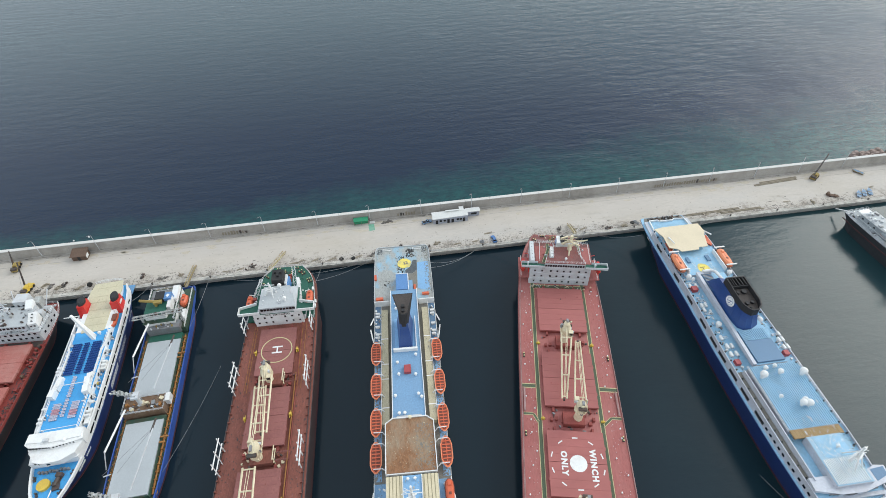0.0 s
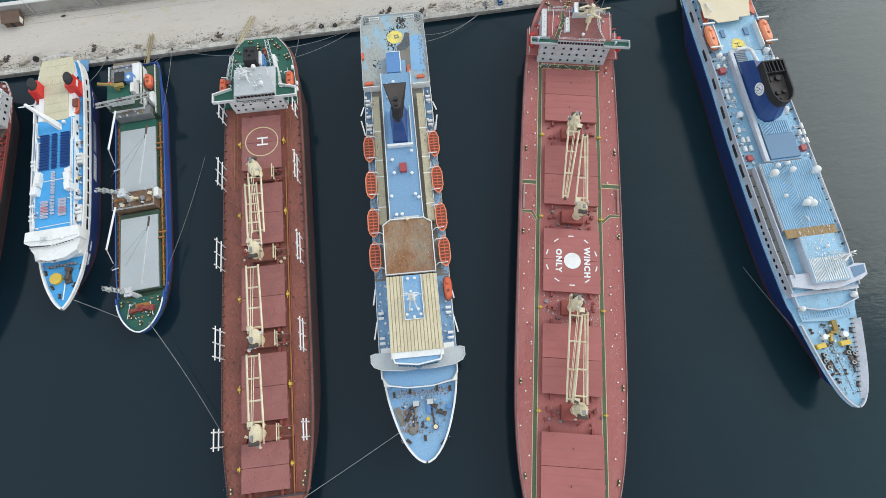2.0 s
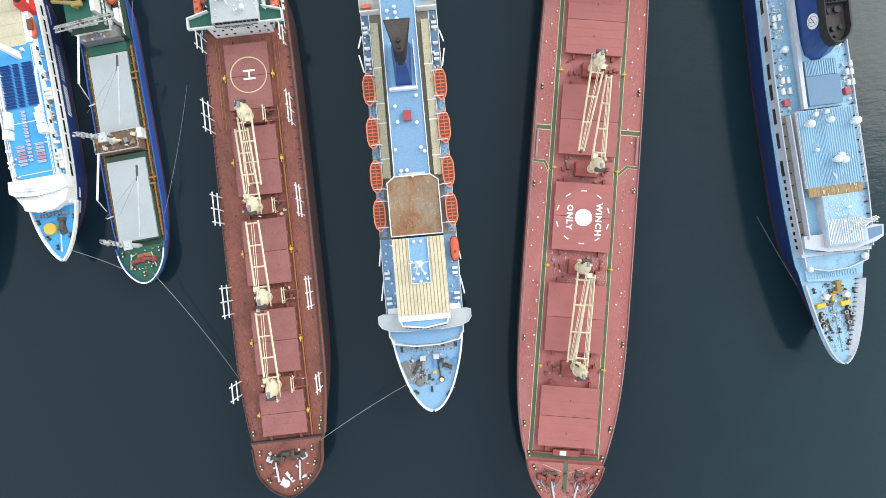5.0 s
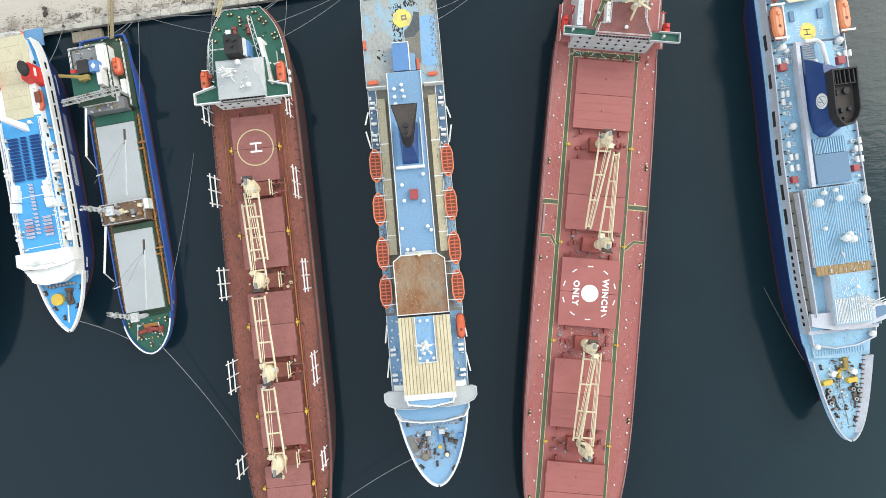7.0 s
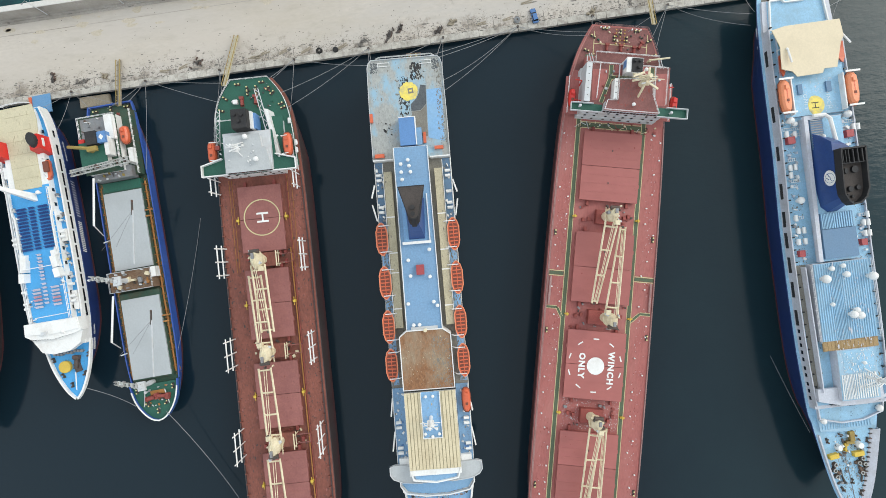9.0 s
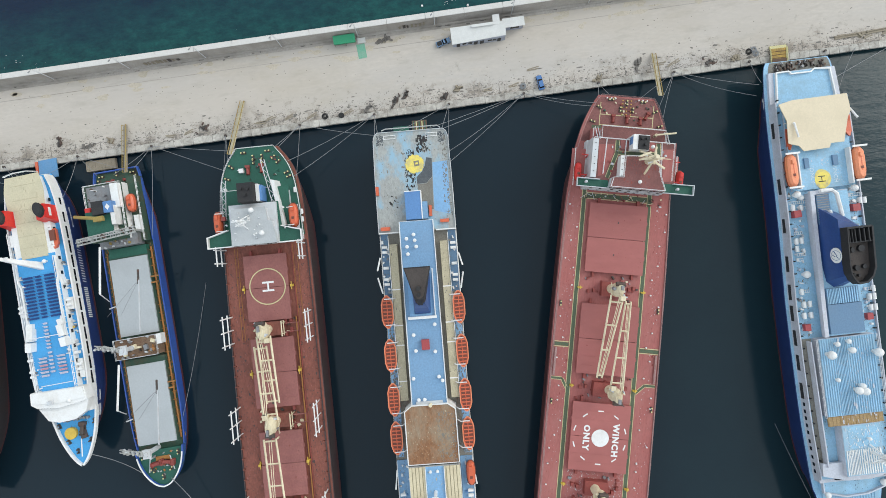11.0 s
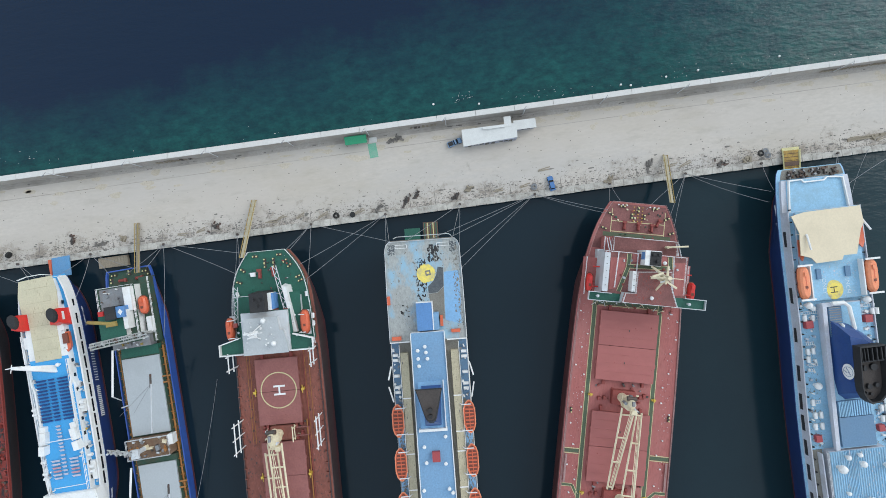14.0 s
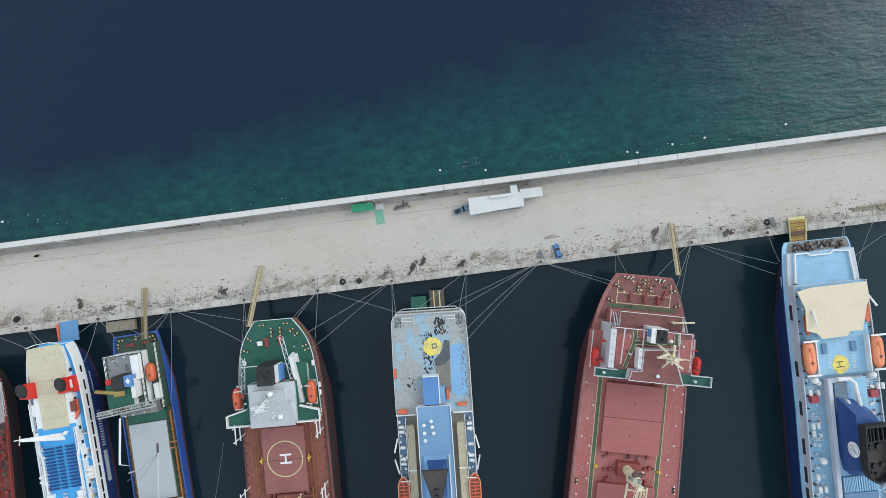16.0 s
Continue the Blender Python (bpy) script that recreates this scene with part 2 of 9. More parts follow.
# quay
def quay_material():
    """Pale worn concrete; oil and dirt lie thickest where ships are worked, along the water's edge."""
    m = paint("quay_concrete", (0.50, 0.455, 0.405), 0.9, 0.07, 0.3, (0.42, 0.37, 0.30), 0.7, 0.035, bump=0.12, stretch=(0.5, 1.3, 1))
    n, l = m.node_tree.nodes, m.node_tree.links
    bsdf = n["Principled BSDF"]
    old = bsdf.inputs["Base Color"].links[0].from_socket
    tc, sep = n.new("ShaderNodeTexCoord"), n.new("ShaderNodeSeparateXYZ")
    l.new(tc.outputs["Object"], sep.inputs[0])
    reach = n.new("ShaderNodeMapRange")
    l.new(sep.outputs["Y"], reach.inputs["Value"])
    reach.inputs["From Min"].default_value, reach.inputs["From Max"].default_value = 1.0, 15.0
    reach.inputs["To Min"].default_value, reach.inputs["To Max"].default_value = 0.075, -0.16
    worn = n.new("ShaderNodeMapping")
    worn.inputs["Scale"].default_value = (0.25, 1.0, 1.0)
    l.new(tc.outputs["Object"], worn.inputs["Vector"])
    for scale, lo, hi, amount, color in ((0.10, 0.45, 0.68, 0.75, (0.44, 0.42, 0.40)), (0.05, 0.5, 0.7, 0.6, (0.53, 0.46, 0.385)), (0.35, 0.55, 0.72, 0.5, (0.37, 0.33, 0.28))):
        t = n.new("ShaderNodeTexNoise")
        t.inputs["Scale"].default_value, t.inputs["Detail"].default_value, t.inputs["Roughness"].default_value = scale, 8, 0.65
        l.new(worn.outputs[0], t.inputs["Vector"])
        mix = n.new("ShaderNodeMix")
        mix.data_type = "RGBA"
        l.new(ramp(n, l, t.outputs["Fac"], [(lo, (0, 0, 0)), (hi, (amount,) * 3)]), mix.inputs["Factor"])
        l.new(old, mix.inputs["A"])
        mix.inputs["B"].default_value = (*color, 1)
        old = mix.outputs["Result"]
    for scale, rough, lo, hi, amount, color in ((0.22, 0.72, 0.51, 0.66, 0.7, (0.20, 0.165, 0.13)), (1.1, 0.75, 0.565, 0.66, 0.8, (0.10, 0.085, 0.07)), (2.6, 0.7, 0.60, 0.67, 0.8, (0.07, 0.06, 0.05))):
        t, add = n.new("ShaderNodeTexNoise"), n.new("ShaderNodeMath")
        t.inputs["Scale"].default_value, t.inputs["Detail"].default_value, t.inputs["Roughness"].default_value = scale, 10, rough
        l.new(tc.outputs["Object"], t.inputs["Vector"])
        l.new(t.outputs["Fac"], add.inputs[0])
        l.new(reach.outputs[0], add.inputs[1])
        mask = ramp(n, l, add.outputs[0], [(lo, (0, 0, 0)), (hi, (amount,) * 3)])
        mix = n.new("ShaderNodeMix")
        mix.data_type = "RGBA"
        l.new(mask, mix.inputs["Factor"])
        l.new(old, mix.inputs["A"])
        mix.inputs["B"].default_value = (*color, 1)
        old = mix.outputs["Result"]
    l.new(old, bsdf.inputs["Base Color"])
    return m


CAP_YELLOW = paint("faded_yellow_paint", (0.60, 0.55, 0.27), 0.7, 0.25, 1.5, (0.45, 0.40, 0.28), 0.6, 0.8)
RAMP = paint("worn_ochre_ramp_paint", (0.42, 0.27, 0.06), 0.8, 0.3, 0.7, (0.14, 0.10, 0.06), 0.8, 0.3)
R_POOP = paint("dull_red_roof_paint", (0.215, 0.085, 0.078), 0.75, 0.25, 0.7, (0.12, 0.05, 0.045), 0.7, 0.25)
BEIGE = paint("beige_wash_stain", (0.485, 0.43, 0.35), 0.95, 0.15, 0.5, (0.40, 0.35, 0.27), 0.7, 0.2)
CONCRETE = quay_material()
COPING = paint("coping_concrete", (0.48, 0.455, 0.41), 0.9, 0.18, 0.6, (0.18, 0.155, 0.13), 0.85, 0.4, per_piece=0.10)
WALLC = paint("breakwater_concrete", (0.39, 0.36, 0.325), 0.9, 0.14, 0.4, (0.20, 0.18, 0.15), 0.7, 0.1, bump=0.3)
WALLCAP = paint("whitewashed_cap", (0.58, 0.565, 0.54), 0.85, 0.07, 0.5, (0.50, 0.48, 0.44), 0.6, 0.12)
APRON = paint("worn_apron", (0.47, 0.425, 0.375), 0.9, 0.22, 0.7, (0.22, 0.18, 0.145), 0.8, 0.22, stretch=(0.7, 1.2, 1))
DIRT = paint("oil_and_dirt_patch", (0.15, 0.138, 0.125), 0.95, 0.4, 0.8, (0.25, 0.23, 0.205), 0.9, 0.3)
TIMBER = paint("grey_timber", (0.28, 0.24, 0.18), 0.85, 0.25, 1.0)
GREENCLOTH = paint("green_tarpaulin", (0.03, 0.26, 0.13), 0.7, 0.15, 0.8)
GREENMAT = paint("faded_green_matting", (0.16, 0.38, 0.27), 0.85, 0.12, 0.8, (0.35, 0.38, 0.33), 0.5, 0.4)
CAR_BLUE = paint("blue_car_paint", (0.07, 0.17, 0.38), 0.3, 0.06, 0.8, bump=0)
CAR_GREY = paint("blue_grey_car_paint", (0.16, 0.26, 0.40), 0.3, 0.06, 0.8, bump=0)
RUBBER = paint("black_rubber", (0.02, 0.02, 0.02), 0.85, 0.3, 1.5)
RUSTY = paint("rusty_sheet_metal", (0.13, 0.082, 0.058), 0.85, 0.3, 0.8, (0.10, 0.06, 0.04), 0.7, 0.4)
OLIVE = paint("olive_crane_steel", (0.30, 0.22, 0.06), 0.7, 0.25, 1.0, RUST, 0.5, 0.5)
SHED_ROOF = paint("pale_shed_roof", (0.60, 0.60, 0.58), 0.6, 0.07, 0.6, (0.48, 0.47, 0.45), 0.5, 0.25)
SHED_WALL = paint("grey_shed_wall", (0.34, 0.36, 0.42), 0.7, 0.12, 0.6)
ROCK = paint("pinkish_rock", (0.30, 0.23, 0.20), 0.9, 0.3, 0.8, (0.16, 0.13, 0.12), 0.6, 0.4)
CABIN_BLUE = paint("blue_ramp_paint", (0.10, 0.26, 0.47), 0.6, 0.15, 0.8, (0.16, 0.28, 0.42), 0.6, 0.4)


def water_material():
    """Deep blue water; past the breakwater the pale bottom shows green through the shallows, in drifting patches."""
    m = bpy.data.materials.new("sea_water")
    m.use_nodes = True
    n, l = m.node_tree.nodes, m.node_tree.links
    bsdf = n["Principled BSDF"]
    bsdf.inputs["IOR"].default_value = 1.33
    bsdf.inputs["Specular IOR Level"].default_value = 0.46
    tc, sep = n.new("ShaderNodeTexCoord"), n.new("ShaderNodeSeparateXYZ")
    l.new(tc.outputs["Object"], sep.inputs[0])

    def tex(scale, detail, stretch=(1, 1, 1), rough=0.6):
        mp, t = n.new("ShaderNodeMapping"), n.new("ShaderNodeTexNoise")
        mp.inputs["Scale"].default_value = stretch
        l.new(tc.outputs["Object"], mp.inputs["Vector"])
        l.new(mp.outputs[0], t.inputs["Vector"])
        t.inputs["Scale"].default_value, t.inputs["Detail"].default_value, t.inputs["Roughness"].default_value = scale, detail, rough
        return t.outputs["Fac"]

    def calc(op, a, b):
        k = n.new("ShaderNodeMath")
        k.operation = op
        for i, s in enumerate((a, b)):
            if isinstance(s, (int, float)):
                k.inputs[i].default_value = s
            else:
                l.new(s, k.inputs[i])
        return k.outputs[0]

    patches = tex(0.045, 9, rough=0.72)
    # distance past the wall, widened eastwards where the shallows reach further out
    reach = calc("ADD", calc("MULTIPLY", sep.outputs["X"], 0.14), 40.0)
    d = calc("DIVIDE", calc("SUBTRACT", sep.outputs["Y"], 27.0), calc("MAXIMUM", reach, 24.0))
    d = calc("ADD", d, calc("MULTIPLY", calc("SUBTRACT", patches, 0.5), 1.1))
    shallow = ramp(n, l, d, [(0.0, (0.8, 0.8, 0.8)), (0.35, (0.55, 0.55, 0.55)), (1.0, (0, 0, 0))])
    outside = ramp(n, l, calc("DIVIDE", calc("SUBTRACT", sep.outputs["Y"], 10.0), 20.0), [(0.0, (0, 0, 0)), (0.05, (1, 1, 1))])
    both = calc("MULTIPLY", shallow, outside)
    green = ramp(n, l, tex(0.35, 8, (0.6, 1, 1), 0.75), [(0.32, (0.004, 0.036, 0.038)), (0.68, (0.014, 0.115, 0.10))])
    deep = n.new("ShaderNodeMix")
    deep.data_type = "RGBA"
    l.new(outside, deep.inputs["Factor"])
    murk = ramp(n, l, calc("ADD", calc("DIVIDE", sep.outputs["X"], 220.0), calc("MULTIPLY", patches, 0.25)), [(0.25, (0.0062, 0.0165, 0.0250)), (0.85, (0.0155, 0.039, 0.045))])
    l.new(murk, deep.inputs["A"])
    # open sea paler with distance: sky sheen at low angles painted into the colour
    far_sheen = ramp(n, l, calc("DIVIDE", sep.outputs["Y"], 400.0), [(0.28, (0.0028, 0.0138, 0.036)), (0.70, (0.023, 0.049, 0.062))])
    l.new(far_sheen, deep.inputs["B"])
    mix = n.new("ShaderNodeMix")
    mix.data_type = "RGBA"
    l.new(both, mix.inputs["Factor"])
    l.new(deep.outputs["Result"], mix.inputs["A"])
    l.new(green, mix.inputs["B"])
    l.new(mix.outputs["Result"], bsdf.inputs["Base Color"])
    # ripples: small everywhere, a longer swell outside, patches of breeze
    ripple = tex(0.55, 6, (0.7, 1.5, 1), 0.6)
    swell = tex(0.11, 4, (0.5, 1.6, 1), 0.55)
    breeze = ramp(n, l, tex(0.012, 4), [(0.35, (0.45, 0.45, 0.45)), (0.7, (1, 1, 1))])
    east = ramp(n, l, calc("DIVIDE", calc("ADD", sep.outputs["X"], 20.0), 200.0), [(0.0, (0.35, 0.35, 0.35)), (0.8, (1, 1, 1))])
    inner = ramp(n, l, outside, [(0.0, (0.22, 0.22, 0.22)), (1.0, (1, 1, 1))])
    h = calc("ADD", calc("MULTIPLY", ripple, 0.5), calc("MULTIPLY", swell, 1.4))
    strength = calc("MULTIPLY", calc("MULTIPLY", breeze, inner), calc("MULTIPLY", east, 0.75))
    b = n.new("ShaderNodeBump")
    b.inputs["Distance"].default_value = 1.0
    l.new(strength, b.inputs["Strength"])
    l.new(h, b.inputs["Height"])
    l.new(b.outputs[0], bsdf.inputs["Normal"])
    bsdf.inputs["Roughness"].default_value = 0.12
    return m


WATER = water_material()


# ---- mesh helpers ----
class Shape:
    """Collects plain solids into one mesh."""

    def __init__(self):
        self.v, self.f = [], []

    def add(self, verts, faces):
        k = len(self.v)
        self.v += [tuple(p) for p in verts]
        self.f += [tuple(i + k for i in f) for f in faces]
        return self

    def prism(self, outline, z0, z1, inset=0.0):
        n = len(outline)
        cx, cy = sum(p[0] for p in outline) / n, sum(p[1] for p in outline) / n
        s = 1 - inset
        top = [(cx + (x - cx) * s, cy + (y - cy) * s, z1) for x, y in outline]
        return self.loft([[(x, y, z0) for x, y in outline], top])

    def loft(self, rings, caps=True):
        n = len(rings[0])
        v = [p for r in rings for p in r]
        f = [(k * n + i, k * n + (i + 1) % n, (k + 1) * n + (i + 1) % n, (k + 1) * n + i) for k in range(len(rings) - 1) for i in range(n)]
        if caps:
            f += [tuple(reversed(range(n))), tuple(range((len(rings) - 1) * n, len(rings) * n))]
        return self.add(v, f)

    def box(self, x0, x1, y0, y1, z0, z1):
        return self.prism([(x0, y0), (x1, y0), (x1, y1), (x0, y1)], z0, z1)

    def block(self, x, y, z0, lx, ly, h, turn=0.0):
        c, s = math.cos(radians(turn)), math.sin(radians(turn))
        return self.prism([(x + c * a - s * b, y + s * a + c * b) for a, b in ((-lx / 2, -ly / 2), (lx / 2, -ly / 2), (lx / 2, ly / 2), (-lx / 2, ly / 2))], z0, z0 + h)

    def post(self, x, y, z0, z1, r0, r1=None, n=10):
        r1 = r0 if r1 is None else r1
        ring = lambda r, z: [(x + r * math.cos(2 * math.pi * i / n), y + r * math.sin(2 * math.pi * i / n), z) for i in range(n)]
        return self.loft([ring(r0, z0), ring(r1, z1)])

    def dome(self, x, y, z, r, n=10, squash=1.0):
        rings = []
        for a in (-60, -30, 0, 30, 60, 82):
            rr, zz = r * math.cos(radians(a)), z + r * squash * math.sin(radians(a))
            rings.append([(x + rr * math.cos(2 * math.pi * i / n), y + rr * math.sin(2 * math.pi * i / n), zz) for i in range(n)])
        return self.loft(rings)

    def bar(self, p, q, r, n=6):
        p, q = Vector(p), Vector(q)
        d = (q - p)
        if d.length < 1e-5:
            return self
        a = d.orthogonal().normalized()
        b = d.normalized().cross(a)
        ring = lambda c: [c + r * (math.cos(2 * math.pi * (i + 0.5) / n) * a + math.sin(2 * math.pi * (i + 0.5) / n) * b) for i in range(n)]
        return self.loft([ring(p), ring(q)])

    def line(self, pts, r, n=5):
        """One bent tube along a path."""
        pts = [Vector(p) for p in pts]
        rings = []
        for i, p in enumerate(pts):
            d = (pts[min(i + 1, len(pts) - 1)] - pts[max(i - 1, 0)]).normalized()
            a = d.cross(Vector((0, 0, 1)))
            a = a.normalized() if a.length > 1e-4 else Vector((1, 0, 0))
            b = a.cross(d)
            rings.append([p + r * (math.cos(2 * math.pi * k / n) * a + math.sin(2 * math.pi * k / n) * b) for k in range(n)])
        return self.loft(rings)

    def fence(self, pts, h=1.1, step=2.5, r=0.06, rows=2):
        """A railing along a path of (x, y, z)."""
        for k in range(1, rows + 1):
            self.line([(x, y, z + h * k / rows) for x, y, z in pts], r, 4)
        for p, q in zip(pts, pts[1:]):
            p, q = Vector(p), Vector(q)
            m = max(1, round((q - p).length / step))
            for i in range(m + 1):
                c = p.lerp(q, i / m)
                self.bar(c, c + Vector((0, 0, h)), r, 4)
        return self

    def bulwark(self, pts, h=1.1, t=0.25):
        """A plate wall along a path of (x, y, z), mitred at its corners."""
        pts = [Vector(p) for i, p in enumerate(pts) if i == 0 or (Vector(p) - Vector(pts[i - 1])).length > 1e-4]
        side = []
        for p, q in zip(pts, pts[1:]):
            d = (q - p).normalized()
            side.append(Vector((-d.y, d.x, 0)).normalized())
        rings = []
        for i, p in enumerate(pts):
            m = side[max(i - 1, 0)] + side[min(i, len(side) - 1)]
            m = m.normalized() if m.length > 0.1 else side[min(i, len(side) - 1)]
            m = m * (t / 2) / max(0.45, m.dot(side[min(i, len(side) - 1)]))
            rings.append([(p.x - m.x, p.y - m.y, p.z), (p.x + m.x, p.y + m.y, p.z), (p.x + m.x, p.y + m.y, p.z + h), (p.x - m.x, p.y - m.y, p.z + h)])
        return self.loft(rings)

    def mesh(self, name, material):
        me = bpy.data.meshes.new(name)
        me.from_pydata(self.v, [], self.f)
        me.materials.append(material)
        me.update()
        return me


def thing(name, label, category, m=None, group="", kind=""):
    ob = new(name)
    ob.empty_display_size = 0.5
    if m is not None:
        ob.matrix_world = m
    return tagged(ob, label, category, group, kind)


def part(name, shape, material, parent, label="", m=None):
    """One mesh under a thing or a part; shape may be a Shape or a shared mesh."""
    me = shape.mesh(name, material) if isinstance(shape, Shape) else shape
    ob = new(name, me)
    ob.parent = parent
    if m is not None:
        ob.matrix_basis = m
    if label:
        tagged(ob, label)
    return ob


def single(name, shape, material, label, category, m=None, group="", kind=""):
    ob = new(name, shape.mesh(name, material) if isinstance(shape, Shape) else shape)
    if m is not None:
        ob.matrix_world = m
    return tagged(ob, label, category, group, kind)


def disc(x, y, r, n=28):
    return [(x + r * math.cos(2 * math.pi * i / n), y + r * math.sin(2 * math.pi * i / n)) for i in range(n)]


def ring_shape(x, y, r, w, z, h=0.04, n=40, a0=0.0, a1=360.0):
    s = Shape()
    for i in range(n):
        p, q = radians(a0 + (a1 - a0) * i / n), radians(a0 + (a1 - a0) * (i + 1) / n)
        s.prism([(x + r * math.cos(p), y + r * math.sin(p)), (x + (r + w) * math.cos(p), y + (r + w) * math.sin(p)),
                 (x + (r + w) * math.cos(q), y + (r + w) * math.sin(q)), (x + r * math.cos(q), y + r * math.sin(q))], z, z + h)
    return s


def lettering(text, size, m, material, parent, bold=0.0, spacing=1.0):
    """Painted letters, as a thin mesh under their thing."""
    cu = bpy.data.curves.new("lettering", "FONT")
    cu.body, cu.size, cu.extrude, cu.offset, cu.resolution_u, cu.space_character = text, size, 0.02, bold, 2, spacing
    cu.align_x, cu.align_y = "CENTER", "CENTER"
    tmp = bpy.data.objects.new("lettering", cu)
    scene.collection.objects.link(tmp)
    me = bpy.data.meshes.new_from_object(tmp.evaluated_get(bpy.context.evaluated_depsgraph_get()))
    bpy.data.objects.remove(tmp)
    me.materials.clear()
    me.materials.append(material)
    return part("lettering", me, material, parent, "painted letters", m)


def painted_path(root, pts, w, z, name="green_walkway", material=None, edged=True):
    """A painted walk along a bent line, with thin pale edges."""
    for (a, b), (c, d) in zip(pts, pts[1:]):
        l = math.hypot(c - a, d - b)
        nx, ny = -(d - b) / l * w / 2, (c - a) / l * w / 2
        part(name, Shape().prism([(a + nx, b + ny), (a - nx, b - ny), (c - nx, d - ny), (c + nx, d + ny)], z, z + 0.03), material or WALKWAY, root)
        for e in (-1.12, 1.12) if edged else ():
            p, q = e * nx, e * ny
            k = 0.07 / (w / 2)
            part("walkway_line", Shape().prism([(a + p + nx * k, b + q + ny * k), (a + p - nx * k, b + q - ny * k), (c + p - nx * k, d + q - ny * k), (c + p + nx * k, d + q + ny * k)], z, z + 0.04), LINE, root)


def ladder_rack(root, u, v0, v1, z, w=0.75):
    s = Shape().bar((u, v0, z + 0.5), (u, v1, z + 0.5), 0.07, 4).bar((u + w, v0, z + 0.5), (u + w, v1, z + 0.5), 0.07, 4)
    n = max(2, round(abs(v1 - v0) / 0.6))
    for k in range(n + 1):
        v = v0 + (v1 - v0) * k / n
        s.bar((u, v, z + 0.5), (u + w, v, z + 0.5), 0.07, 4).bar((u, v, z), (u, v, z + 0.5), 0.05, 4)
    part("raft_rack", s, RAIL, root, "white ladder-like raft rack")


# ---- hulls ----
def faired(half, times=2):
    """The half breadths with their corners rounded off."""
    for _ in range(times):
        out = [half[0]]
        for (a, x), (b, y) in zip(half, half[1:]):
            out += [(a * 0.75 + b * 0.25, x * 0.75 + y * 0.25), (a * 0.25 + b * 0.75, x * 0.25 + y * 0.75)]
        half = out + [half[-1]]
    return half


def offsets(half, u):
    for (a, x), (b, y) in zip(half, half[1:]):
        if a <= u <= b:
            return x + (y - x) * (u - a) / (b - a)
    return half[-1][1]


def waterplan(half, c, k, rake, pinch, flare=0.0):
    """The outline at the fraction k of the hull's height, 1 at the deck; closed, port side first."""
    L = half[-1][0]
    out = []
    for side in (1, -1):
        row = []
        for u, w in half:
            f, s = max(0.0, (u / L - 0.72) / 0.28), max(0.0, (0.14 - u / L) / 0.14)
            uu = u - rake * (1 - k) * f * f + 0.5 * rake * (1 - k) * s * s
            ww = w * (1 - pinch * (1 - k) * (f ** 1.5) - 0.30 * (1 - k) * s) - flare * (1 - k)
            row.append((uu, c + side * max(ww, 0.05)))
        out += row if side == 1 else row[::-1]
    return out


def hull(root, half, c, z_deck, z_boot, side, boot, deck, rake=5.0, pinch=0.5, name="hull", flare=0.0):
    levels = [-1.5, z_boot, z_boot + (z_deck - z_boot) * 0.5, z_deck]
    rings = [[(x, y, z) for x, y in waterplan(half, c, max(0, z) / z_deck, rake, pinch, flare)] for z in levels]
    part("boot_topping", Shape().loft(rings[:2]), boot, root, "red antifouling band at the waterline")
    part(name, Shape().loft(rings[1:]), side, root)
    part("main_deck", Shape().prism([(x, c + (y - c) * 0.985) for x, y in waterplan(half, c, 1, 0, 0)], z_deck - 0.1, z_deck + 0.06), deck, root)


def edge(half, c, u0, u1, z, side, step=4.0, inset=0.2):
    n = max(1, math.ceil((u1 - u0) / step))
    return [(u0 + (u1 - u0) * i / n, c + side * (max(0.0, offsets(half, u0 + (u1 - u0) * i / n) - inset)), z) for i in range(n + 1)]


def around_bow(half, c, u0, z, inset=0.15):
    p = [(u, c + max(0, w - inset), z) for u, w in half if u > u0]
    q = [(u, c - max(0, w - inset), z) for u, w in half if u > u0]
    return [(u0, c + offsets(half, u0) - inset, z)] + p + q[::-1] + [(u0, c - offsets(half, u0) + inset, z)]


def around_stern(half, c, u1, z, inset=0.15):
    p = [(u, c + w - inset, z) for u, w in half if u < u1]
    q = [(u, c - w + inset, z) for u, w in half if u < u1]
    return [(u1, c + offsets(half, u1) - inset, z)] + p[::-1] + q + [(u1, c - offsets(half, u1) + inset, z)]


def windows(root, pts, w=0.9, h=0.9, name="window", material=None, t=0.12):
    """Panes standing on a wall: (x, y, z, turn) each, the turn that of the wall's normal."""
    me = Shape().box(-t / 2, t / 2, -w / 2, w / 2, -h / 2, h / 2).mesh(name, material or GLASS)
    for x, y, z, turn in pts:
        part(name, me, None, root, m=pose(x, y, z, 0, 0, turn))


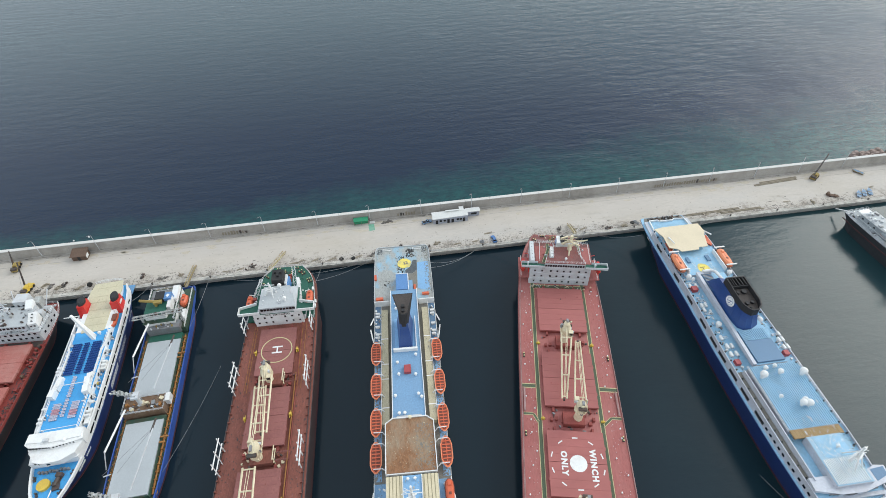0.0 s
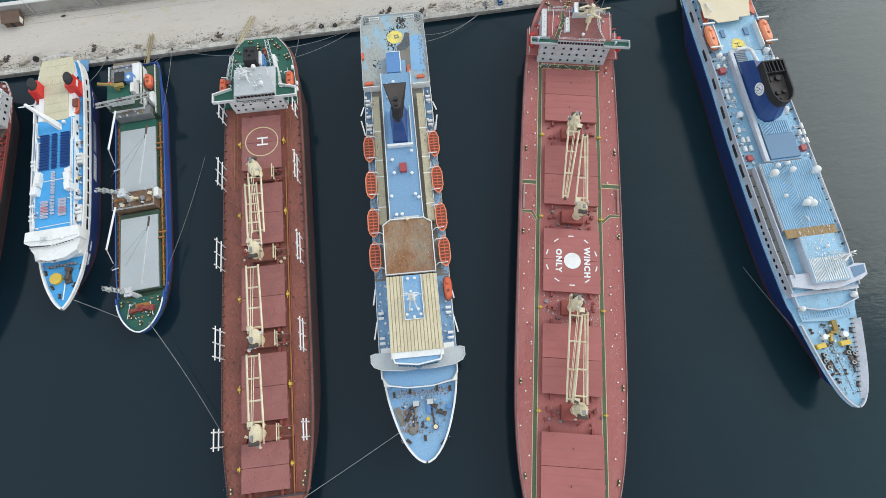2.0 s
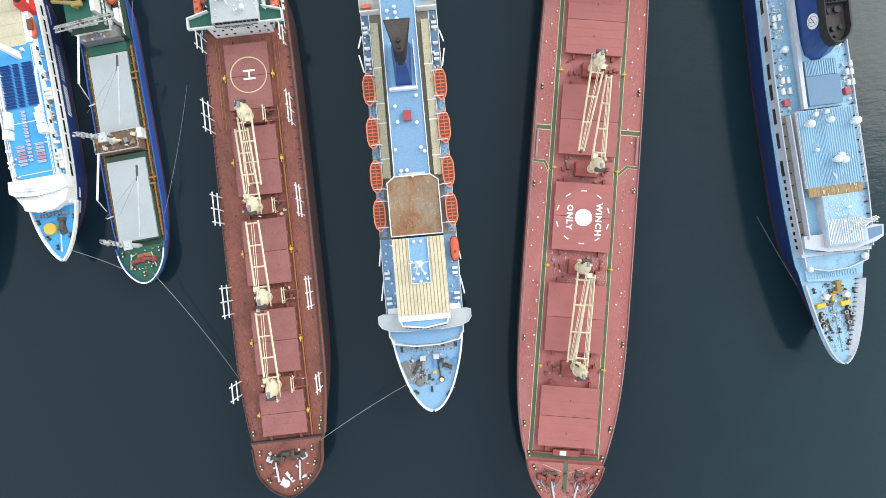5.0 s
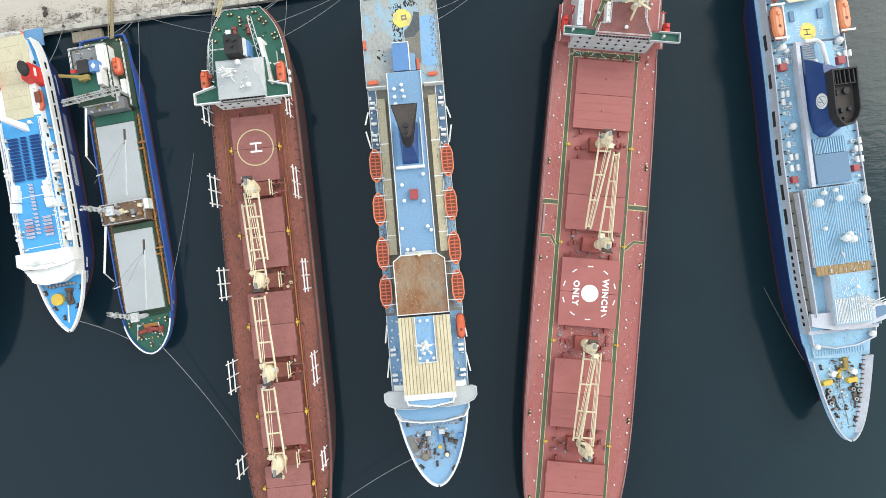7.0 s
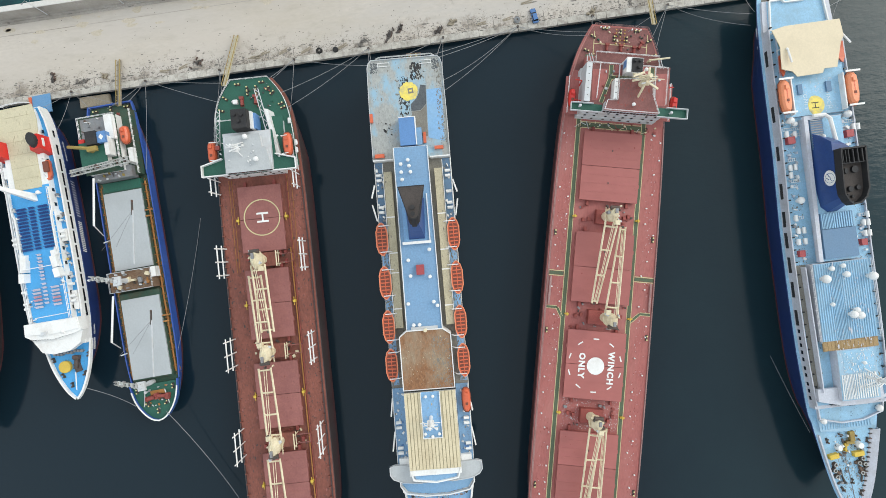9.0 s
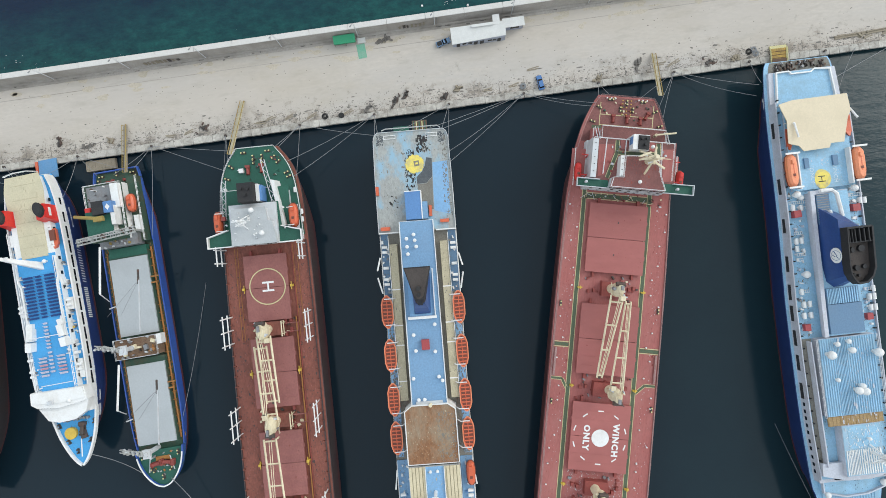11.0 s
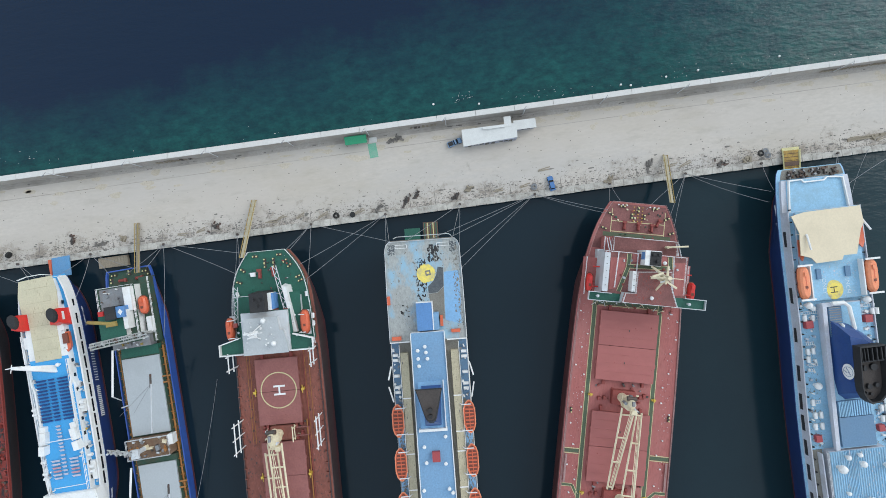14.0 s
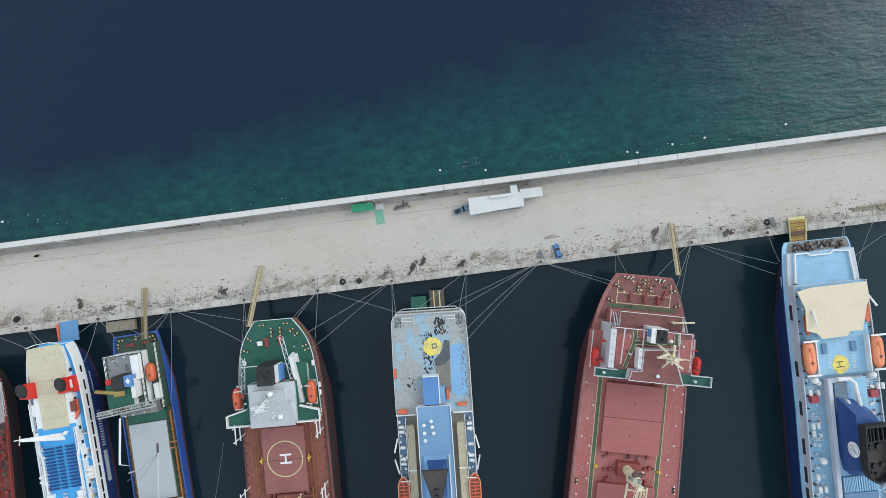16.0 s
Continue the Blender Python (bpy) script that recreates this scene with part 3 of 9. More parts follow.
def open_lifeboat_meshes():
    L, w = 4.5, 1.55
    out = [(-L, 0.25), (-L * 0.8, w * 0.7), (-L * 0.45, w), (L * 0.45, w), (L * 0.8, w * 0.7), (L, 0.25)]
    poly = out + [(x, -y) for x, y in out[::-1]]
    body = Shape().loft([[(x * 0.82, y * 0.3, -1.4) for x, y in poly], [(x * 0.95, y * 0.85, -0.6) for x, y in poly], [(x, y, 0.1) for x, y in poly]])
    rim = Shape().bulwark([(x, y, 0.1) for x, y in poly + poly[:1]], 0.22, 0.22)
    floor = Shape().prism([(x * 0.88, y * 0.8) for x, y in poly], 0.10, 0.13)
    bench = Shape().box(-0.16, 0.16, -1.15, 1.15, 0.13, 0.28)
    keel = Shape().box(-3.6, 3.6, -0.1, 0.1, 0.13, 0.32)
    return [s.mesh(n, m) for s, n, m in ((body, "lifeboat", ORANGE), (rim, "gunwale", PALE_ORANGE), (floor, "boat_floor", DARK_ORANGE), (bench, "thwart", ORANGE), (keel, "keelson", ORANGE))]


OPEN_BOAT = open_lifeboat_meshes()


def open_lifeboat(root, u, v, z, side):
    boat = part("lifeboat", OPEN_BOAT[0], None, root, "open orange lifeboat in its davits", pose(u, v, z))
    part("gunwale", OPEN_BOAT[1], None, boat)
    part("boat_floor", OPEN_BOAT[2], None, boat)
    part("keelson", OPEN_BOAT[4], None, boat)
    for x in (-3.0, -2.0, -1.0, 0.0, 1.0, 2.0, 3.0):
        part("thwart", OPEN_BOAT[3], None, boat, m=pose(x, 0, 0, 0, 0, random.uniform(-4, 4)))
    for x in (-3.6, 3.6):
        d = Shape().bar((u + x, v - side * 2.9, z - 1.4), (u + x, v - side * 1.9, z + 0.9), 0.16).bar((u + x, v - side * 1.9, z + 0.9), (u + x, v + side * 0.6, z + 1.0), 0.14)
        part("davit", d, RAIL, root)


def closed_lifeboat(root, u, v, z, L=7.0, w=2.6, material=None, turn=0.0):
    material = material or ORANGE
    L, w = L / 2, w / 2
    out = [(-L, 0.35 * w), (-L * 0.8, w * 0.85), (-L * 0.4, w), (L * 0.4, w), (L * 0.8, w * 0.8), (L, 0.3 * w)]
    poly = out + [(x, -y) for x, y in out[::-1]]
    low = Shape().loft([[(x * 0.8, y * 0.35, -1.3) for x, y in poly], [(x * 0.96, y * 0.9, -0.5) for x, y in poly], [(x, y, 0.1) for x, y in poly]])
    boat = part("lifeboat", low, material, root, "enclosed orange lifeboat", pose(u, v, z, 0, 0, turn))
    part("canopy", Shape().loft([[(x * 0.97, y * 0.94, 0.1) for x, y in poly], [(x * 0.9, y * 0.82, 0.9) for x, y in poly], [(x * 0.78, y * 0.5, 1.35) for x, y in poly]]), material, boat)
    part("rubbing_strake", Shape().bulwark([(x, y, 0.0) for x, y in poly + poly[:1]], 0.15, 0.2), DARK_ORANGE, boat)
    part("conning_hatch", Shape().block(-L * 0.5, 0, 1.3, 1.1, 0.9, 0.5), material, boat)
    part("side_hatch", Shape().block(L * 0.25, 0, 1.3, 0.7, 0.7, 0.15), DARK_ORANGE, boat)
    return boat


RAFT = Shape().bar((-0.75, 0, 0.55), (0.75, 0, 0.55), 0.42, 10).box(-0.5, 0.5, -0.4, 0.4, 0, 0.3).mesh("liferaft_canister", WHITE)
DOME = Shape().post(0, 0, 0, 0.9, 0.35, 0.3).dome(0, 0, 1.3, 0.75).mesh("radome", WHITE)
VENT = Shape().post(0, 0, 0, 0.9, 0.28, n=8).post(0, 0, 0.9, 1.25, 0.55, 0.35, n=10).mesh("mushroom_vent", WHITE)
BOLLARD = Shape().box(-0.8, 0.8, -0.35, 0.35, 0, 0.12).post(-0.5, 0, 0.1, 0.8, 0.25).post(0.5, 0, 0.1, 0.8, 0.25).mesh("double_bollard", DARKSTEEL)
CAP = Shape().post(0, 0, 0.8, 0.86, 0.23).mesh("bitt_cap", CAP_YELLOW)
WINCH = Shape().bar((0, -1.2, 0.8), (0, 1.2, 0.8), 0.55, 10).bar((0, -1.35, 0.8), (0, -1.2, 0.8), 0.85, 10).bar((0, 1.2, 0.8), (0, 1.35, 0.8), 0.85, 10).box(-0.9, 0.9, 1.4, 2.4, 0, 1.3).box(-0.7, 0.7, -1.6, 1.6, 0, 0.25)
WINCH_DARK, WINCH_RED, WINCH_YELLOW = WINCH.mesh("mooring_winch", DARKSTEEL), WINCH.mesh("mooring_winch", R_TRUNK), WINCH.mesh("mooring_winch", YELLOW)


def fit_out(root, mesh, name, spots, z, label="", scale=1.0):
    for s in spots:
        u, v, turn = (*s, 0.0)[:3]
        part(name, mesh, None, root, label, pose(u, v, z, 0, 0, turn) @ Matrix.Scale(scale, 4))


def bitts(root, spots, z, capped=True):
    for s in spots:
        u, v, turn = (*s, 0.0)[:3]
        b = part("double_bollard", BOLLARD, None, root, m=pose(u, v, z, 0, 0, turn))
        for x in (-0.5, 0.5) if capped else ():
            part("bitt_cap", CAP, None, b, "yellow-painted cap", pose(x, 0, 0))


def mast(root, u, v, z, h, material=None, arms=((0.6, 2.4), (0.8, 1.6)), r=0.35, turn=0.0, radar=True):
    material = material or WHITE
    m = part("mast", Shape().post(0, 0, 0, h, r, r * 0.6), material, root, m=pose(u, v, z, 0, 0, turn))
    for k, w in arms:
        part("yard", Shape().bar((0, -w, h * k), (0, w, h * k), 0.12).bar((-0.5, -w * 0.8, h * k + 0.3), (0.9, w * 0.3, h * k + 0.3), 0.09), material, m)
    part("mast_platform", Shape().block(0.4, 0, h * 0.45, 1.8, 1.8, 0.15), material, m)
    if radar:
        part("radar_scanner", Shape().post(0.8, 0, h * 0.47, h * 0.58, 0.25).block(0.8, 0, h * 0.58, 0.35, 2.8, 0.25, 20), WHITE, m)
    return m


def grime(root, u0, u1, v0, v1, z, n, material, size=0.25, label="scattered stains and specks", along=1.6):
    """Fine flat stains and flakes on a deck, too small to tell apart."""
    sh = Shape()
    for k in range(n):
        r = size * 0.5 * random.uniform(0.3, 1.0) * (2.4 if random.random() < 0.05 else 1)
        x, y, m = random.uniform(u0, u1), random.uniform(v0, v1), random.randint(6, 8)
        sh.prism([(x + r * along * random.uniform(0.5, 1.1) * math.cos(2 * math.pi * i / m), y + r * random.uniform(0.5, 1.1) * math.sin(2 * math.pi * i / m)) for i in range(m)], z, z + 0.02 + 0.00002 * k)
    return tagged(part("deck_grime", sh, material, root, label), kind="stuff")


def clutter(root, u0, u1, v0, v1, z, n, mats, size=0.6, name="deck_fitting"):
    """Small fittings standing about a deck."""
    for k in range(n):
        l = size * random.uniform(0.4, 1.3)
        part(name, Shape().block(random.uniform(u0, u1), random.uniform(v0, v1), z, l, size * random.uniform(0.3, 0.9), size * random.uniform(0.3, 1.2), random.uniform(0, 90)), random.choice(mats), root)


# ---- the setting: water, quay and breakwater ----
QA = 8.65
QUAY = pose(0, 162.6, 0, 0, 0, QA)
QZ = 2.3
sea = Shape()
sea.add([(-4200, -3000, 0), (4200, -3000, 0), (4200, 4200, 0), (-4200, 4200, 0)], [(0, 1, 2, 3)])
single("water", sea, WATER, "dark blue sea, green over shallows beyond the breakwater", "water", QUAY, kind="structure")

quay = thing("quay", "long pale concrete quay behind ships, stained and worn", "quay", QUAY, kind="structure")
part("quay_body", Shape().box(-900, 900, 0.3, 27.5, -3, QZ - 0.05), WALLC, quay)
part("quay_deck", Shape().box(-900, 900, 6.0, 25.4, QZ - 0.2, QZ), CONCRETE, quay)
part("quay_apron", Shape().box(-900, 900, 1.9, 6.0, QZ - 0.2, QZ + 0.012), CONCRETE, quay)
part("kerb_line", Shape().box(-900, 900, 20.9, 21.1, QZ - 0.1, QZ + 0.02), WALLC, quay)

breakwater = thing("breakwater_wall", "tall grey breakwater wall with a broad whitewashed top", "wall", QUAY, kind="structure")
part("footing", Shape().box(-900, 900, 25.0, 26.2, QZ - 0.3, QZ + 0.45), WALLC, breakwater)
for k in range(-24, 26):
    x = k * 11.6
    part("wall_bay", Shape().loft([[(x + 0.03, 25.6, QZ), (x + 11.55, 25.6, QZ), (x + 11.55, 27.4, QZ), (x + 0.03, 27.4, QZ)],
                                   [(x + 0.03, 25.95, 6.9), (x + 11.55, 25.95, 6.9), (x + 11.55, 27.4, 6.9), (x + 0.03, 27.4, 6.9)]]), WALLC, breakwater)
    part("wall_cap", Shape().box(x + 0.04, x + 11.54, 25.85, 27.45, 6.9, 7.15), WALLCAP, breakwater)
for s, a, b in ((-1, -900, -278.4), (1, 301.6, 900)):
    part("wall_run", Shape().box(a, b, 25.6, 27.4, QZ, 6.9), WALLC, breakwater)
    part("wall_cap", Shape().box(a, b, 25.85, 27.45, 6.9, 7.15), WALLCAP, breakwater)
part("sea_footing", Shape().box(-900, 900, 27.4, 28.4, -3, 0.7), WALLC, breakwater)


# ---- red bulk carrier ----
def deck_crane(root, u, v, z, aim, reach, tip_drop, material, house=(3.4, 3.0), zc=20.0, gap=1.15, lean=0.0, taper=0.25, girder=0.27):
    """A pedestal crane; the twin-girder jib lies along the ship in the direction aim (degrees), its tip on a rest."""
    c = part("deck_crane", Shape().post(0, 0, z, zc - 2.6, 1.35, 1.2, 14).post(0, 0, zc - 2.6, zc - 2.2, 1.9, 1.9, 16), material, root, "cream deck crane", pose(u, v, 0, 0, 0, aim))
    w, l = house[1] / 2, house[0]
    oval = lambda kx, ky, z, dx=0.0: [(dx + l * 0.55 * kx * math.cos(2 * math.pi * i / 14), w * ky * math.sin(2 * math.pi * i / 14), z) for i in range(14)]
    part("crane_house", Shape().loft([oval(1, 1, zc - 2.2), oval(1.02, 1.02, zc - 0.4), oval(0.85, 0.85, zc + 0.5, -0.1), oval(0.62, 0.6, zc + 1.6, -0.3)]), material, c)
    part("cable_guide", Shape().box(-l * 0.4, -l * 0.05, -0.35, 0.35, zc + 2.1, zc + 2.7), STEEL, c)
    part("ladder", Shape().fence([(-l * 0.55, -w - 0.3, zc - 2.2), (l * 0.3, -w - 0.3, zc - 2.2)], 1.0, 0.8, 0.06), material, c)
    part("cab", Shape().box(l * 0.42, l * 0.42 + 1.3, w * 0.35, w + 0.3, zc - 1.6, zc + 0.3), material, c)
    part("cab_window", Shape().box(l * 0.42 + 1.25, l * 0.42 + 1.4, w * 0.45, w + 0.2, zc - 0.9, zc + 0.1), GLASS, c)
    part("winch_drum", Shape().bar((-l * 0.5, -w * 0.8, zc + 0.6), (-l * 0.5, w * 0.8, zc + 0.6), 0.6, 10), DARKSTEEL, c)
    for k in range(9):
        part("machinery", Shape().block(random.uniform(-l * 0.75, l * 0.6), random.uniform(-w * 1.3, w * 1.2), zc - random.uniform(0.2, 1.6), random.uniform(0.3, 1.1), random.uniform(0.2, 0.7), random.uniform(0.5, 1.8), random.uniform(0, 90)), random.choice((material, GREYWHITE, GREYWHITE, DARKSTEEL, STEEL)), c)
    zt = zc - 1.2 - tip_drop
    at = lambda k, s, n: (1.4 + (reach - 1.4) * k, s * (gap * (1 - taper * k)) + lean * k, zc - 1.2 + (zt - zc + 1.2) * k)
    jib = part("jib", Shape().bar(at(0, 1, 0), at(1, 1, 0), girder, 4).bar(at(0, -1, 0), at(1, -1, 0), girder, 4), material, c)
    for k in (0.08, 0.36, 0.66, 0.97):
        part("jib_tie", Shape().bar(at(k, 1, 0), at(k, -1, 0), 0.24, 4), material, jib)
    for s in (-0.2, 0.2):
        part("hoist_wire", Shape().bar((-0.5, s, zc + 2.1), at(0.96, s, 0), 0.09, 4), material, c)
    part("hook_block", Shape().block(at(1, 0, 0)[0], lean, zt - 1.0, 0.6, 0.5, 1.0), DARKSTEEL, c)
    return c


def hatch(root, u0, u1, v0, v1, z_deck, z_top, cover, coaming, parts=2):
    part("hatch_coaming", Shape().box(u0 + 0.25, u1 - 0.25, v0 + 0.25, v1 - 0.25, z_deck, z_top - 0.7), coaming, root)
    g = (u1 - u0) / parts
    for i in range(parts):
        s = Shape().box(u0 + i * g + 0.06, u0 + (i + 1) * g - 0.06, v0, v1, z_top - 0.75, z_top)
        for k in range(1, 4):
            s.box(u0 + i * g + g * k / 4 - 0.03, u0 + i * g + g * k / 4 + 0.03, v0 + 0.3, v1 - 0.3, z_top, z_top + 0.035)
        s.box(u0 + i * g + g / 2 - 0.5, u0 + i * g + g / 2 + 0.5, v0 - 0.25, v0, z_top - 0.6, z_top - 0.2)
        s.box(u0 + i * g + g / 2 - 0.5, u0 + i * g + g / 2 + 0.5, v1, v1 + 0.25, z_top - 0.6, z_top - 0.2)
        part("hatch_cover", s, cover, root)
    for u, k in ((u0, -1), (u1, 1)):
        for v in (v0 + (v1 - v0) * 0.16, v1 - (v1 - v0) * 0.16):
            part("hatch_rest", Shape().block(u + k * 0.7, v, z_deck, 1.4, 0.7, z_top - z_deck - 0.6), coaming, root)


def red_bulker():
    root = thing("bulk_carrier", "red bulk carrier with four cream cranes, moored by its stern", "ship", pose(43.3, 163.9, 0, 0, 0, -94.35), "ships along the quay")
    half = [(1.4, 7.7), (4, 9.2), (9, 11.3), (14, 12.6), (19, 13.6), (30, 14.6), (48, 15.0), (65, 15.2), (100, 15.3), (133, 15.2), (145, 14.7), (153, 13.9), (159, 13.0), (168, 10.9),
            (172, 9.8), (176, 7.6), (179, 5.2), (181.2, 3.4), (182.3, 1.2), (182.4, 0.05)]
    half = faired(half)
    D, T = 10.5, 12.2
    hull(root, [(u, w + (0.35 if u < 165 else 0.05)) for u, w in half], -0.3, D, 3.0, R_HULL, ANTIFOUL, R_DECK, 7.0, 0.6, flare=1.3)
    # forecastle
    fo = [(168, offsets(half, 168))] + [(u, w) for u, w in half if u > 168]
    poly = [(u, w * 0.98) for u, w in fo] + [(u, -w * 0.98) for u, w in fo[::-1]]
    part("forecastle", Shape().prism(poly, D, D + 1.6), R_DECK, root)
    part("bow_bulwark", Shape().bulwark(around_bow(half, 0, 168.2, D + 0.5), 1.7, 0.18), R_DECK, root)
    part("sheer_rail", Shape().fence(edge(half, 0, 30, 167, D, -1), 1.1, 3.0, 0.04), EDGE_PALE, root)
    part("sheer_rail", Shape().fence(edge(half, 0, 30, 167, D, 1), 1.1, 3.0, 0.04), EDGE_PALE, root)
    part("stern_rail", Shape().fence(around_stern(half, 0, 30, D), 1.1, 2.5, 0.04), EDGE_PALE, root)
    for s in (-1, 1):
        part("gunwale", Shape().bulwark(edge(half, 0, 30, 168, D, s, inset=0.05), 0.3, 0.2), EDGE_PALE, root)
    # hatches
    for u0, u1 in ((32.6, 52.3), (61.2, 81.2), (89.1, 108.4), (117.7, 136.9), (146.6, 163.5)):
        hatch(root, u0, u1, -8.35, 8.0, D, T, R_HATCH, R_TRUNK)
    # cross-deck houses under the cranes
    for u in (56.8, 85.2, 113.0, 141.5):
        part("mast_house", Shape().box(u - 2.0, u + 2.0, -3.2, 3.2, D, D + 2.2), R_TRUNK, root)
        for v in (-6.5, -5.0, 5.0, 6.2):
            part("deck_locker", Shape().block(u + random.uniform(-1.5, 1.5), v, D, 1.0, 0.8, 1.1), R_TRUNK, root)
    deck_crane(root, 56.6, -0.6, D, 0, 24.5, 2.2, CREAM, zc=20.0, lean=-2.4, gap=1.7, taper=0.6)
    deck_crane(root, 85.0, 1.2, D, 180, 25.5, 2.2, CREAM, zc=20.0, lean=-2.0, gap=1.7, taper=0.6)
    deck_crane(root, 113.0, -0.4, D, 0, 26.0, 2.2, CREAM, zc=20.0, lean=-1.6, gap=1.7, taper=0.6)
    deck_crane(root, 140.8, 0.4, D, 180, 26.0, 2.2, CREAM, zc=20.0, lean=-2.0, gap=1.7, taper=0.6)
    # painted walkways with pale edges
    for s, v0 in ((-1, -9.9), (1, 8.75)):
        part("green_walkway", Shape().box(28.5, 167.0, v0 - 0.48, v0 + 0.48, D + 0.06, D + 0.10), WALKWAY, root)
        for e in (-0.6, 0.6):
            part("walkway_line", Shape().box(28.5, 167.0, v0 + e - 0.08, v0 + e + 0.08, D + 0.06, D + 0.11), LINE, root)
        painted_path(root, [(86.0, v0 + s * 0.4), (83.4, s * 11.8), (83.4, s * 14.8)], 0.7, D + 0.075)
        for u in (73.6,):
            a, b = sorted((v0 + s * 0.8, s * 15.0))
            part("green_walkway", Shape().box(u - 0.5, u + 0.5, a, b, D + 0.07, D + 0.115), WALKWAY, root)
            for e in (-0.7, 0.7):
                part("walkway_line", Shape().box(u + e - 0.11, u + e + 0.11, a, b, D + 0.07, D + 0.125), LINE, root)
        part("gangway_stowed", Shape().box(74.6, 82.6, s * 14.3 - 0.3, s * 14.3 + 0.3, D + 0.3, D + 0.5).fence([(74.6, s * 14.3 - 0.3, D + 0.5), (82.6, s * 14.3 - 0.3, D + 0.5)], 0.8, 0.8, 0.05), EDGE_PALE, root)
        for u in (57, 85, 113, 141.5):
            part("crane_rest", Shape().block(u, s * 9.0, D, 0.4, 1.2, 0.9).block(u, s * 9.0, D + 0.9, 0.9, 0.3, 0.3), YELLOW, root)
    part("green_walkway", Shape().box(166.0, 167.4, -9.9, 8.8, D + 0.075, D + 0.12), WALKWAY, root)
    part("green_walkway", Shape().box(167.6, 176, -0.6, 0.6, D + 1.62, D + 1.67), WALKWAY, root)
    # small fittings along the side decks
    vent = Shape().post(0, 0, 0, 0.55, 0.22, n=8).mesh("sounding_pipe", WHITE)
    for s in (-1, 1):
        for k in range(26):
            u = 34 + k * 4.7 + random.uniform(-1.5, 1.5)
            part("sounding_pipe", vent, None, root, m=pose(u, s * random.choice((11.3, 12.6, 13.8)), D))
    bitts(root, [(62, -14, 0), (62, 13.8, 0), (90, -14.3), (90, 14.2), (134, -14), (134, 14), (158, -12.2, 10), (158, 12, -10), (166.3, -10.3, 15), (166.3, 10.2, -15)], D)
    # the winch circle
    part("winch_mark", Shape().prism(disc(98.9, 0.0, 2.45), T, T + 0.06), WHITE, root, "white painted disc")
    for k in range(10):
        part("circle_dash", ring_shape(98.8, -0.2, 7.3, 0.35, T, 0.06, 6, k * 36 - 5, k * 36 + 7), WHITE, root)
    lettering("WINCH", 2.35, pose(99.2, 4.2, T + 0.06), WHITE, root, 0.11, 1.2)
    lettering("ONLY", 2.35, pose(99.0, -4.0, T + 0.06), WHITE, root, 0.11, 1.2)
    # forecastle gear
    z = D + 1.6
    fit_out(root, WINCH_RED, "anchor_windlass", [(171.5, 4.2, 20), (171.5, -4.2, -20), (172.0, 6.6, 15), (172.0, -6.6, -15)], z)
    for s in (-1, 1):
        part("anchor_chain", Shape().line([(173, s * 3.8, z + 0.3), (178.3, s * 2.6, z + 0.25)], 0.28, 6), GREYWHITE, root)
        part("rope_pile", Shape().block(174.3, s * 7.2, z, 2.6, 0.7, 0.25, s * -25), STEEL, root)
    bitts(root, [(169.5, 8.8, -30), (169.5, -8.8, 30), (175, 6.9, -40), (175, -6.9, 40), (179, 2.2, -50), (179, -2.6, 50)], z)
    for s in (-1, 1):
        painted_path(root, [(168.6, s * 6.6), (170.4, s * 1.2)], 0.14, z + 0.02, "walkway_line", LINE, False)
        for k in range(4):
            u, v = 169.6 + k * 1.0, s * (8.2 - k * 1.7)
            part("loose_rope", Shape().line([(u, v, z + 0.12), (u + 1.6, v - s * 0.3, z + 0.1), (u + 3.0, v + s * 0.2, z + 0.1), (u + 4.2, v - s * 0.9, z + 0.1)], 0.16, 5), GANTRY if k % 2 else STEEL, root)
        part("winch_drum", Shape().bar((170.6, s * 2.6, z + 0.7), (170.9, s * 6.4, z + 0.7), 0.55, 10), DARKSTEEL, root)
    grime(root, 169, 178, -5.5, 5.5, z, 90, GANTRY, 0.22, "pale rope ends and chips on the forecastle", 2.2)
    grime(root, 168.5, 178, -6.5, 6.5, z, 200, R_TRUNK, 0.4, "rust stains on the forecastle", 1.6)
    for k in range(7):
        part("mast_stay", Shape().bar((179.6, 1.2, z + random.uniform(3, 6)), (178.8 + 1.3 * math.cos(k * 0.9), 1.2 + random.uniform(0.9, 1.8) * math.sin(k * 0.9), z + random.uniform(2.0, 5.0)), 0.22, 4), CREAM, root)
    part("foremast", Shape().post(179.6, 1.2, z, z + 8, 0.5, 0.3).bar((179.6, -0.6, z + 6), (179.6, 3, z + 6), 0.15).block(179.6, 1.2, z + 4.5, 1.6, 1.8, 0.2), CREAM, root)
    part("breakwater_plate", Shape().box(165.4, 165.7, -9.5, 9.0, D, D + 1.2), R_TRUNK, root)
    part("store_hatch", Shape().box(164.4, 166.0, -3.8, 3.6, D, D + 1.5), R_TRUNK, root)
    part("store_hatch_lid", Shape().box(164.6, 165.8, -2.0, -0.2, D + 1.5, D + 1.75), WHITE, root)
    # accommodation
    house = part("superstructure", Shape().box(15.5, 29.0, -11.2, 11.0, D, 13.6).box(17.0, 28.9, -10.6, 10.6, 13.6, 16.4).box(18.5, 28.8, -9.6, 9.6, 16.4, 19.2), GREYWHITE, root, "white accommodation block")
    part("roof", Shape().box(15.7, 28.0, -11.0, 11.6, 19.2, 19.42), R_POOP, house)
